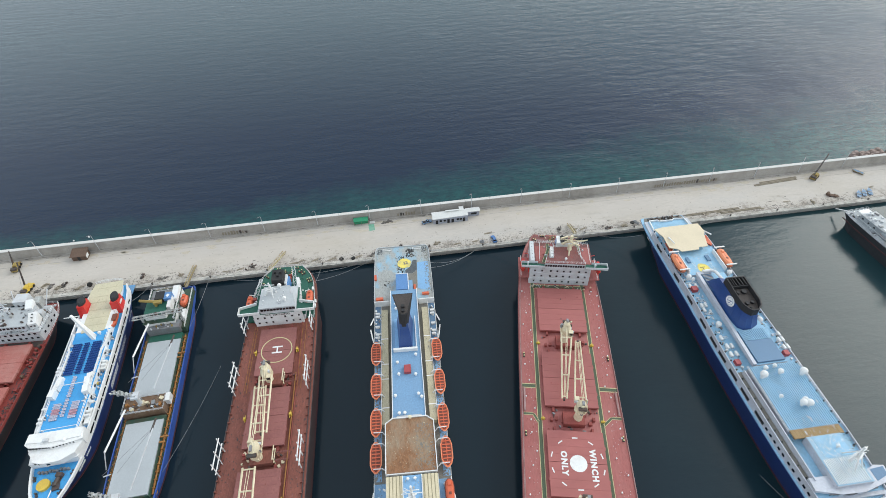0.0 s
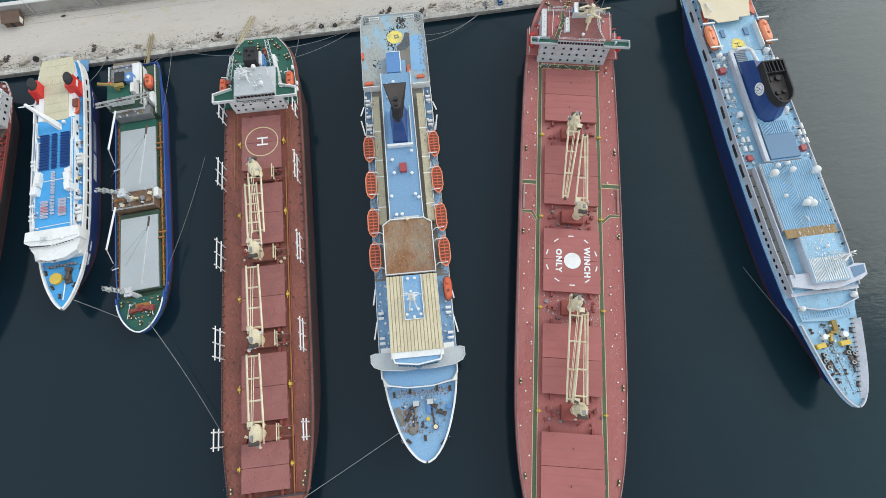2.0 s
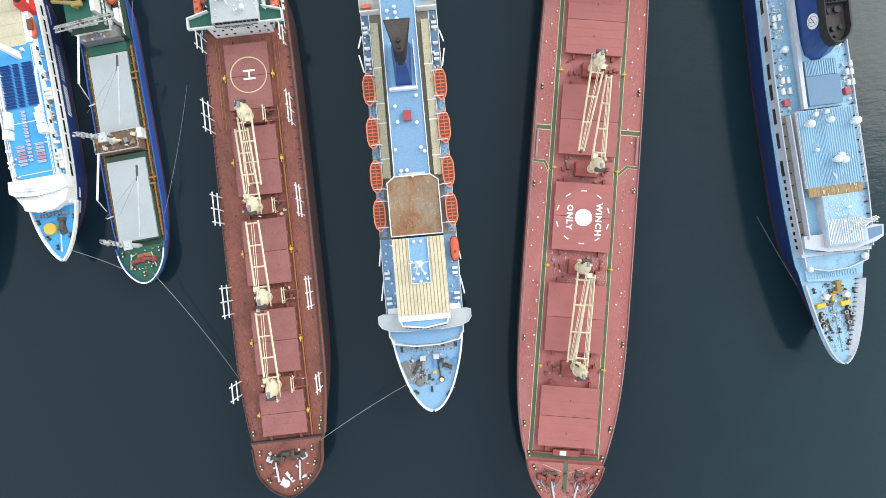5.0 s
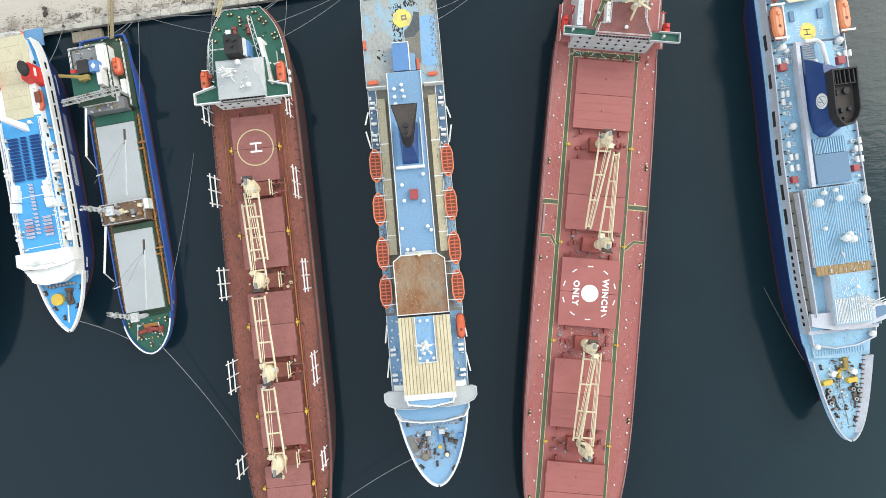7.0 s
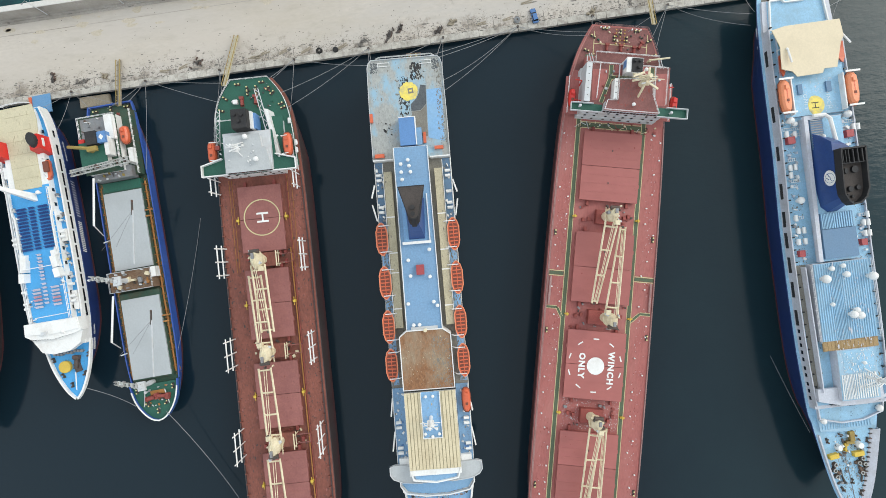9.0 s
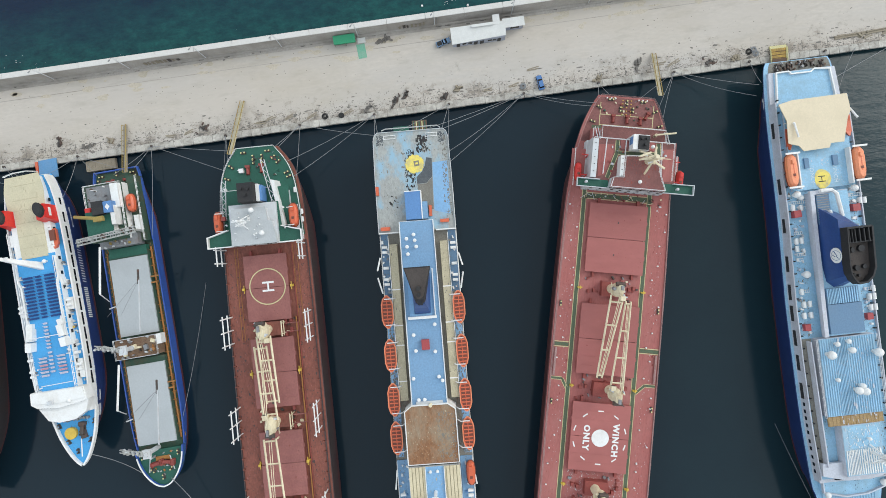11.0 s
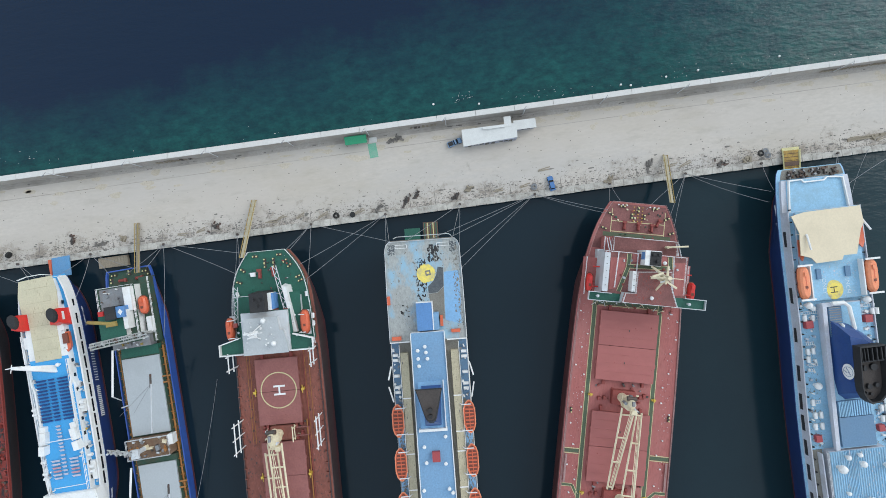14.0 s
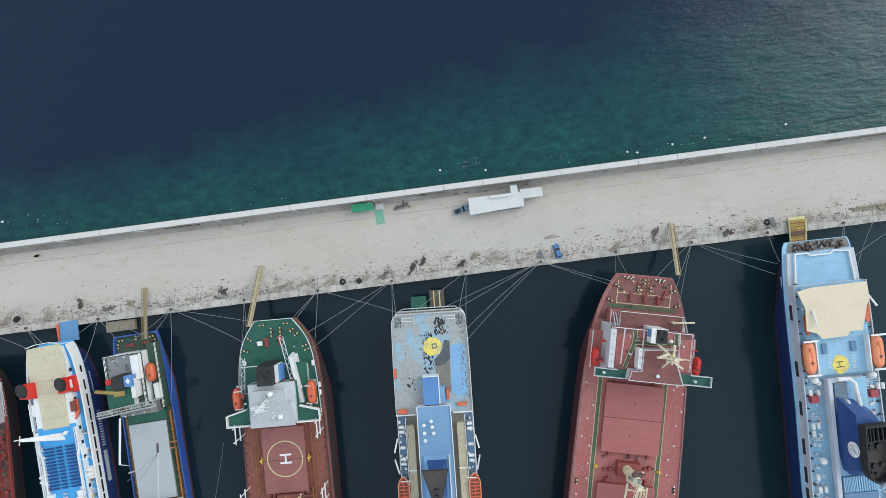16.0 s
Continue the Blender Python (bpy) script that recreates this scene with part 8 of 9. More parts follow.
    part("white_trunk", Shape().box(3.0, 10.0, c + 2.0, c + 4.2, 9.8, 11.6).box(9.5, 15.0, c + 1.9, c + 3.1, 9.8, 13.0), WHITE, root)
    part("white_trunk", Shape().box(12.6, 17.0, c + 5.6, c + 7.0, 6.4, 8.2), WHITE, root)
    closed_lifeboat(root, 9.0, c + 5.9, 8.6, 5.4, 2.8, ORANGE)
    part("yellow_crane", Shape().post(13.2, c - 2.0, 12.3, 14.0, 0.5).bar((13.2, c + 0.4, 14), (11.4, c - 7.6, 14.4), 0.5, 6).block(13, c - 1, 13.6, 1.4, 2.8, 0.9), OLIVE, root, "yellow jib crane")
    lattice = Shape().bar((18.0, c - 6.4, 5), (18.0, c - 6.4, 13.2), 0.4).bar((17.2, c + 6.4, 5), (17.2, c + 6.4, 13.2), 0.4)
    for du, dz, r in ((0.0, 0.0, 0.24), (0.8, 0.5, 0.16), (1.6, 0.0, 0.24)):
        lattice.bar((17.8 + du, c - 9.0, 13.0 + dz), (16.6 + du, c + 8.2, 13.0 + dz), r, 5)
    part("gantry", lattice, GANTRY, root, "weathered grey-white gantry")
    for k in range(24):
        v, u = c - 8.6 + k * 0.7, 17.8 - 0.049 * k
        part("gantry_rung", Shape().bar((u, v, 13.1), (u + 1.6, v + (0.7 if k % 2 else -0.2), 13.1), 0.1, 4).bar((u, v, 13.1), (u + 0.8, v + 0.35, 13.5), 0.08, 4), GANTRY, root)
    for k in range(9):
        v = c - 8.4 + k * 1.9 + random.uniform(-0.5, 0.5)
        part("gantry_block", Shape().block(18.4 - 0.07 * (v - c + 8.4), v, 12.7, random.uniform(0.5, 1.4), random.uniform(0.4, 1.0), random.uniform(0.4, 0.9), random.uniform(0, 60)), random.choice((GANTRY, STEEL, DARKSTEEL)), root)
    part("bridge_front", Shape().box(17.6, 21.0, c - 5.6, c + 5.8, 5.0, 8.2), STEEL, root)
    part("house_rail", Shape().fence([(2.4, c - 6.4, 9.8), (2.4, c + 4.2, 9.8), (18, c + 4.2, 9.8)], 1.0, 1.6, 0.08).fence([(2.4, c - 6.4, 9.8), (18, c - 6.4, 9.8)], 1.0, 1.6, 0.08), RAIL, root)
    part("stern_bulwark", Shape().bulwark(around_stern(half, c, 20, D, 0.1), 1.1, 0.35), S_BLUE, root)
    fit_out(root, WINCH_RED, "mooring_winch", [(0.6, c - 2.6, 0), (0.6, c + 2.6, 0)], D, scale=0.6)
    bitts(root, [(-1.2, c - 4.8, 90), (-1.2, c + 4.8, 90), (0.4, c - 5.8), (0.4, c + 5.8), (-1.4, c)], D)
    # bow
    z = D + 1.2
    fo = [(u, w) for u, w in half if u >= 82]
    part("forecastle", Shape().prism([(u, c + w * 0.97) for u, w in fo] + [(u, c - w * 0.97) for u, w in fo[::-1]], D, z), GREEN, root, "green forecastle")
    part("bow_bulwark", Shape().bulwark(around_bow(half, c, 82, z - 0.4, 0.1), 1.2, 0.35), S_BLUE, root)
    part("bow_rail", Shape().bulwark(around_bow(half, c, 84, z + 0.8, 0.1), 0.15, 0.4), WHITE, root)
    fit_out(root, WINCH_RED, "anchor_windlass", [(86.5, c - 1.4, 10), (86.3, c + 1.8, -10)], z)
    part("rusty_patch", Shape().block(85.2, c + 0.6, z, 1.4, 4.4, 0.25), S_RUST, root)
    bitts(root, [(88.4, c - 2.8, 40), (88.4, c + 2.8, -40), (84, c - 5.4), (84, c + 5.4), (90.6, c)], z)
    for s in (-1, 1):
        part("anchor_boom", Shape().bar((84.5, c + s * 3.0, z + 0.6), (88.8, c + s * 3.8, z + 0.6), 0.14), GREYWHITE, root)
    return root


coaster()


# ---- old red freighter and the grey patrol ship at the ends of the row ----
def freighter():
    root = thing("freighter", "old red-decked freighter with a white superstructure, rusty hull", "ship", pose(-156.2, 131.0, 0, 0, 0, -84.0), "ships along the quay")
    half = [(0, 6.0), (4, 8.0), (10, 9.2), (20, 9.7), (60, 10.1), (70, 9.2), (80, 6.6), (88, 3.2), (92, 0.05)]
    half = faired(half)
    D = 7.0
    hull(root, half, 0, D, 0.5, G_HULL, ANTIFOUL, G_DECK, 4.0, 0.4, flare=3.2)
    for s in (-1, 1):
        part("red_bulwark", Shape().bulwark(edge(half, 0, 20, 88, D - 0.1, s), 1.0, 0.3), G_DECK, root)
        for k in range(16):
            part("bulwark_stay", Shape().block(21 + k * 2.8, s * 9.0, D, 0.3, 0.9, 0.9), G_DECK, root)
    for u0, u1 in ((20.5, 36), (38, 52), (56, 70)):
        hatch(root, u0, u1, -6.0, 6.0, D, 8.8, G_HATCH, G_DECK)
    house = part("superstructure", Shape().box(6.0, 18.0, -8.2, 8.4, D, 12.4), GREYWHITE, root, "white superstructure with dark windows")
    part("bridge_deck", Shape().box(7, 18.4, -9.6, 9.8, 12.4, 12.6), GREY_ROOF, house)
    part("wheelhouse", Shape().box(8.5, 17.4, -5.5, 5.5, 12.6, 15.2), GREYWHITE, house)
    part("wheelhouse_roof", Shape().box(8.3, 17.8, -5.8, 5.8, 15.2, 15.4), GREY_ROOF, house)
    windows(house, [(18.05, -7 + k * 2.0, z, 0) for z in (9.0, 11.2) for k in range(8)] + [(17.45, -4.6 + k * 1.3, 14.2, 0) for k in range(8)], 0.8, 0.8)
    windows(house, [(u, 8.45, z, 90) for z in (9.0, 11.2) for u in (8, 10.5, 13, 15.5)], 0.8, 0.8)
    # thin dark sheet: shade in front of the house put into colour
    part("hold_shadow", Shape().box(18.3, 20.6, -8.4, 8.0, D + 0.06, D + 0.2), SOOT_SHADE_BROWN, root, "dark sheet of painted shade on the working deck before the house")
    part("stair_block", Shape().loft([[(12.5, 5.0, 12.6), (17.0, 6.0, 12.6), (16.4, 8.6, 12.6), (11.9, 7.8, 12.6)], [(12.5, 5.0, 16.2), (17.0, 6.0, 15.0), (16.4, 8.6, 15.0), (11.9, 7.8, 16.2)]]), WHITE, root)
    part("stair_block", Shape().loft([[(7.0, 2.2, 12.6), (10.6, 3.0, 12.6), (10.2, 5.2, 12.6), (6.6, 4.6, 12.6)], [(7.0, 2.2, 17.2), (10.6, 3.0, 16.4), (10.2, 5.2, 16.4), (6.6, 4.6, 17.2)]]), WHITE, root)
    windows(root, [(13.2 + k * 1.3, 6.6 + k * 0.25, 16.1 - k * 0.3, 0) for k in range(3)] + [(17.05, 6.8, 14.0, 10), (16.9, 7.9, 14.0, 10), (10.65, 3.8, 15.2, 10), (10.6, 4.6, 13.8, 10)], 0.6, 0.6)
    grime(root, 7.5, 18.2, -9.4, 9.6, 12.6, 260, DARKSTEEL, 0.5, "soot and rust on the bridge deck")
    part("funnel", Shape().box(3.8, 8.0, -2.0, 2.2, D, 17.5), GREYWHITE, root)
    part("vent_block", Shape().box(4.0, 7.0, 3.6, 5.8, 12.4, 15.6), GANTRY, root)
    part("vent_block", Shape().box(9.6, 11.6, 6.2, 8.0, 12.6, 14.6), GREYWHITE, root)
    windows(root, [(8.05, -0.6, 15.6, 0), (8.05, 1.2, 15.6, 0), (8.05, 0.2, 13.8, 0), (7.05, 4.6, 14.4, 0)], 0.6, 0.6)
    mast(root, 12, -1.5, 15.4, 7, GREYWHITE)
    for k in range(18):
        part("poop_clutter", Shape().block(random.uniform(0.8, 5.5), random.uniform(-6, 6.4), D, random.uniform(0.4, 1.6), random.uniform(0.3, 1.2), random.uniform(0.4, 1.6), random.uniform(0, 90)), random.choice((STEEL, DARKSTEEL, GREYWHITE, RUSTY)), root)
    part("stern_rail", Shape().fence(around_stern(half, 0, 16, D), 1.1, 2, 0.07), RAIL, root)
    part("side_rail", Shape().fence([(7, 9.7, 12.6), (18.3, 9.7, 12.6)], 1.0, 1.6, 0.07), RAIL, root)
    clutter(root, 7.5, 18, -9, 9.4, 12.6, 34, (GANTRY, STEEL, STEEL, DARKSTEEL, RUSTY), 0.9)
    clutter(root, 9, 17, -5.4, 5.4, 15.4, 22, (GANTRY, STEEL, DARKSTEEL, DARKSTEEL), 0.8)
    clutter(root, 19, 66, 6.6, 8.9, D, 50, (G_DECK, G_DECK, DARKSTEEL, RUSTY), 1.0)
    grime(root, 19, 66, 6.3, 9.0, D + 0.06, 300, G_HULL, 0.5, "dark stains on the red deck", 2.5)
    part("derrick", Shape().bar((6, 6.5, 12.5), (2, 7.5, 17), 0.2).bar((6, -4, 12.5), (1.5, -5.5, 17), 0.2), GREYWHITE, root)
    return root


freighter()


def patrol_ship():
    root = thing("patrol_ship", "grey naval patrol ship with dark hull, moored by its stern", "ship", pose(180.4, 180.4, 2.6, 0, 0, -77.0), "ships along the quay")
    half = [(0, 5.6), (6, 6.4), (20, 6.8), (45, 6.6), (58, 4.6), (66, 2.2), (70, 0.05)]
    D = 4.2
    hull(root, half, 0, D, 1.0, P_DARK, P_DARK, P_GREY, 4.0, 0.5)
    low = waterplan(half, 0, 0.0, 4.0, 0.5)
    part("lower_hull", Shape().loft([[(x, y, -4.2) for x, y in low], [(x, y, -1.4) for x, y in low]]), P_DARK, root, "dark lower hull at the waterline")
    part("rubbing_band", Shape().bulwark(edge(half, 0, 0.5, 60, 1.6, -1, inset=-0.02), 0.35, 0.2), ANTIFOUL, root)
    for k in range(12):
        u = 4 + k * 2.6
        part("awning_frame", Shape().bar((u, -6.0, D), (u, -6.0, D + 2.4), 0.08, 4).bar((u, -6.0, D + 2.4), (u + 2.6, -6.0, D + 2.4), 0.08, 4), GREYWHITE, root)
    for k in range(8):
        part("vent_trunk", Shape().block(18.5 + k * 2.6, random.uniform(-3.8, -1.2), 8.4, random.uniform(0.8, 1.8), random.uniform(0.6, 1.4), random.uniform(0.6, 2.0), random.uniform(0, 20)), random.choice((P_GREY, GANTRY, WHITE)), root)
    part("bridge_window_band", Shape().box(26.4, 37.6, -3.68, -3.6, 9.6, 10.4), GLASS, root)
    part("rail", Shape().fence(around_stern(half, 0, 40, D), 1.0, 1.8, 0.05), RAIL, root)
    part("after_house", Shape().box(5.5, 17, -3.6, 3.6, D, 7.0), P_GREY, root)
    part("house_roof", Shape().box(5.3, 17.2, -3.8, 3.8, 7.0, 7.15), GREY_ROOF, root)
    part("mid_house", Shape().box(17, 40, -4.6, 4.6, D, 8.4).box(26, 38, -3.6, 3.6, 8.4, 11), P_GREY, root)
    part("funnel", Shape().loft([[(20, -1.6, 8.4), (25, -1.6, 8.4), (25, 1.6, 8.4), (20, 1.6, 8.4)], [(20, -1.3, 12.5), (24, -1.3, 12.5), (24, 1.3, 12.5), (20, 1.3, 12.5)]]), P_GREY, root)
    windows(root, [(u, -4.65, 6.8, 90) for u in (19, 22, 25, 28, 31, 34)] + [(u, -3.65, 5.8, 90) for u in (7, 10, 13)], 0.7, 0.6)
    mast(root, 32, 0, 11, 9, P_GREY)
    closed_lifeboat(root, 20, -5.0, 6.6, 5.0, 1.8, P_GREY)
    for k in range(16):
        part("deck_gear", Shape().block(random.uniform(0.8, 5), random.uniform(-4.6, 4.6), D, random.uniform(0.4, 1.4), random.uniform(0.3, 1.0), random.uniform(0.4, 1.3), random.uniform(0, 90)), random.choice((WHITE, STEEL, GREYWHITE, DARKSTEEL)), root)
    part("white_deckhouse", Shape().box(2.5, 5.6, -2.2, 3.0, D, 6.4), WHITE, root)
    clutter(root, 1, 17, -5.4, 5.4, D, 30, (WHITE, GREYWHITE, STEEL, DARKSTEEL), 0.9)
    clutter(root, 6, 16.5, -3.4, 3.4, 7.15, 22, (WHITE, GREYWHITE, STEEL), 0.9)
    clutter(root, 17.5, 39, -4.4, 4.4, 8.4, 30, (WHITE, GREYWHITE, STEEL, DARKSTEEL), 1.0)
    part("upper_rail", Shape().fence([(5.5, -3.7, 7.15), (17, -3.7, 7.15)], 1.0, 1.4, 0.06), RAIL, root)
    part("deck_screen", Shape().bulwark([(17, -5.8, D), (40, -5.6, D)], 1.3, 0.2), GREYWHITE, root)
    for u in (18, 21, 24, 27, 30):
        part("raft_canister", RAFT, None, root, m=pose(u, -5.1, 8.4))
    part("passerelle", Shape().loft([[(-7, -2.0, -0.2), (1, -2.6, D), (1, -1.8, D), (-7, -1.2, -0.2)], [(-7, -2.0, -0.05), (1, -2.6, D + 0.15), (1, -1.8, D + 0.15), (-7, -1.2, -0.05)]]), GREYWHITE, root)
    return root


patrol_ship()


# ---- things on the quay ----
def at_quay(s, n, z=QZ, turn=0.0):
    return QUAY @ pose(s, n, z, 0, 0, turn)


def street_lamp(s):
    lamp = thing("street_lamp", "tall grey lamp post standing against the breakwater wall", "lamp", at_quay(s, 25.35, QZ + 0.45), "lamps along the breakwater")
    part("base", Shape().block(0, 0, 0, 0.7, 0.6, 0.35), WALLC, lamp)
    part("pole", Shape().post(0, 0, 0.3, 8.6, 0.13, 0.08, 8), GREYWHITE, lamp)
    part("arm", Shape().line([(0, 0, 8.5), (-0.12, 0.1, 8.9), (-0.6, -0.5, 9.1)], 0.06, 5), STEEL, lamp)
    part("lamp_head", Shape().block(-0.85, -0.8, 9.0, 0.7, 0.28, 0.16, 35), STEEL, lamp)
    part("wall_bracket", Shape().bar((0, 0, 3.2), (0, 0.6, 3.2), 0.07, 4), STEEL, lamp)
    part("cable_duct", Shape().bar((0.7, 0.32, 0.1), (0.75, 0.55, 4.2), 0.06, 4), STEEL, lamp)
    return lamp


for k in range(-8, 10):
    street_lamp(-9.1 + 23.5 * k)

# coping stones along the water's edge, with dark joints
for k in range(-62, 76):
    w = 2.9
    part("coping_stone", Shape().box(k * 3.0 + 0.06, k * 3.0 + w, -0.15 + random.uniform(-0.05, 0.05), 1.85, QZ - 0.9, QZ + 0.02 + random.uniform(-0.02, 0.03)), COPING, quay)
# bays of the quay deck: broad slabs between joints
for k in range(-30, 36):
    part("slab_joint", Shape().box(k * 7.7, k * 7.7 + 0.16, 1.9, 4.6 + random.uniform(-0.6, 1.2), QZ + 0.012, QZ + 0.02), DIRT, quay)
part("wall_kerb", Shape().box(-300, 300, 24.2, 25.0, QZ - 0.1, QZ + 0.12), WALLC, quay)


for x0, n in ((104, 26), (-98, 9), (-20, 7)):
    for k in range(n):
        part("wall_mark", Shape().box(x0 + k * 1.25, x0 + k * 1.25 + random.uniform(0.4, 0.95), 25.48, 25.62, QZ + 1.0, QZ + 1.5 + random.uniform(0.6, 1.5)), DARKSTEEL if random.random() < 0.25 else TIMBER, breakwater)


def blot(x, y, rx, ry, n=11):
    return [(x + rx * random.uniform(0.55, 1.1) * math.cos(2 * math.pi * i / n), y + ry * random.uniform(0.55, 1.1) * math.sin(2 * math.pi * i / n)) for i in range(n)]


# dark stains and litter on the worn apron
stains = Shape()
for k in range(1500):
    x = random.uniform(-185, 205)
    y = abs(random.gauss(0, 1)) * 3.0 + 1.4
    if y < 13:
        r = random.uniform(0.06, 0.3) * (2.0 if random.random() < 0.06 else 1)
        stains.prism(blot(x, y, r * random.uniform(1, 2.8), r * random.uniform(0.5, 1.0), 7), QZ + 0.0125, QZ + 0.0225 + 0.0001 * (k % 90))
for cx in (-150, -128, -117, -101, -90, -62, -40, -30, -20, -12, 2, 42, 62, 76, 112, 150):
    for k in range(22):
        r = random.uniform(0.05, 0.16)
        a = random.uniform(0, 180)
        x, y, l = cx + random.gauss(0, 2.4), 4.6 + random.gauss(0, 1.3), r * random.uniform(1.5, 5)
        stains.block(x, y, QZ + 0.0125, l, r, 0.02 + 0.0001 * k, a)
tagged(part("ground_stains", stains, DIRT, quay, "scattered oil and dirt stains"), kind="stuff")

# beige washes and patches under the wall and across the quay
wash = Shape()
for k in range(150):
    x = random.uniform(-185, 205)
    y = 24.6 - abs(random.gauss(0, 1)) * 2.6
    if y > 14:
        wash.prism(blot(x, y, random.uniform(0.5, 3.2), random.uniform(0.3, 1.2), 13), QZ + 0.012, QZ + 0.0205 + 0.0001 * (k % 80))
tagged(part("beige_stains", wash, BEIGE, quay, "faint beige washes on the concrete"), kind="stuff")
spots = Shape()
for k in range(420):
    x, y, r = random.uniform(-185, 205), random.uniform(3, 24.5), random.uniform(0.05, 0.16)
    spots.prism(blot(x, y, r * random.uniform(1, 2.2), r, 6), QZ + 0.0125, QZ + 0.031 + 0.0001 * (k % 90))
for k in range(70):
    x, y = random.uniform(-185, 205), 25.1 - abs(random.gauss(0, 0.3))
    spots.block(x, y, QZ + 0.0125, random.uniform(0.3, 1.8), random.uniform(0.1, 0.4), random.uniform(0.05, 0.3), random.uniform(-12, 12))
tagged(part("litter", spots, DIRT, quay, "small dark litter strewn over the quay"), kind="stuff")


def mooring_post(s):
    ob = thing("mooring_post", "squat dark iron bollard at the quay edge", "bollard", at_quay(s, 0.9), "bollards on the quay")
    part("stem", Shape().post(0, 0, 0, 0.55, 0.28, 0.24), DARKSTEEL, ob)
    part("head", Shape().post(0, 0, 0.55, 0.8, 0.42, 0.36), DARKSTEEL, ob)


POSTS = [-145.5 + 22.9 * k for k in range(16)]
for s in POSTS:
    mooring_post(s)


def debris(s, n, kind):
    lab = {"plank": "loose grey timber lying on the quay", "rope": "coil of old rope on the quay", "scrap": "heap of dark rusty scrap"}[kind]
    if kind == "plank":
        single("plank", Shape().block(0, 0, 0.02, random.uniform(2, 4.5), 0.3, 0.15).block(0.3, 0.5, 0.02, random.uniform(2, 3.6), 0.28, 0.15, 6), TIMBER, lab, "timber", at_quay(s, n, QZ, random.uniform(-12, 25)), "timbers on the quay")
    elif kind == "rope":
        sh = Shape()
        for k in range(3):
            r = 0.9 - 0.22 * k
            sh.line([(r * math.cos(a * 0.52), r * math.sin(a * 0.52), 0.1 + 0.12 * k) for a in range(13)], 0.1, 5)
        single("rope_coil", sh, random.choice((RUBBER, ROPE)), lab, "rope", at_quay(s, n), "rope coils on the quay")
    else:
        sh = Shape().prism(blot(0, 0, 1.3, 0.8, 10), 0, 0.08)
        for k in range(9):
            sh.block(random.gauss(0, 0.9), random.gauss(0, 0.5), 0, random.uniform(0.3, 1.6), random.uniform(0.1, 0.6), random.uniform(0.1, 0.6), random.uniform(0, 180))
        single("scrap_heap", sh, random.choice((DIRT, DARKSTEEL, TIMBER)), lab, "scrap", at_quay(s, n, QZ + 0.02, random.uniform(0, 90)), "scrap heaps on the quay", "stuff")


for s, n, k in ((-94, 3.0, "plank"), (-88, 3.4, "plank"), (-83, 4.4, "scrap"), (-112, 4.5, "scrap"), (-119, 3.6, "scrap"), (-128, 5.6, "scrap"), (-152, 4.0, "scrap"), (-66, 3.2, "plank"), (-63, 4.0, "plank"),
                (-57, 3.6, "plank"), (-50, 3.0, "plank"), (-46, 2.6, "rope"), (-39, 2.6, "plank"), (-33, 3.0, "scrap"), (-24, 4.4, "scrap"), (-21, 5.2, "scrap"), (-9, 3.4, "scrap"), (-5, 5.0, "scrap"),
                (4, 3.4, "plank"), (12, 3.6, "plank"), (15, 3.2, "rope"), (38, 2.4, "scrap"), (50, 5.0, "scrap"), (57, 3.8, "plank"), (61, 3.6, "plank"), (72, 2.6, "scrap"), (84, 4.0, "rope"), (85.5, 4.4, "rope"),
                (86, 3.2, "rope"), (80, 3.0, "scrap"), (112, 4.6, "plank"), (120, 3.4, "plank"), (126, 3.8, "plank"), (134, 5.0, "plank"), (146, 3.0, "plank"), (160, 5.6, "plank"), (172, 3.6, "scrap"), (206, 9.0, "plank"), (118, 4.4, "scrap"),
                (-26.5, 22.8, "scrap"), (-24, 23.6, "scrap"), (18.5, 7.8, "plank")):
    debris(s, n, k)
for s, n, l, t in ((164, 20.4, 23, 4), (166, 21.6, 20, 4), (123, 4.8, 26, 2), (136, 3.6, 20, 2)):
    single("steel_beam", Shape().box(-l / 2, l / 2, -0.5, -0.2, 0, 0.35).box(-l / 2, l / 2, 0.2, 0.5, 0, 0.35).box(-l / 2, l / 2, -0.5, 0.5, 0.0, 0.12), TIMBER, "long weathered beam lying along the quay", "beam", at_quay(s, n, QZ + 0.02, t), "beams on the quay")


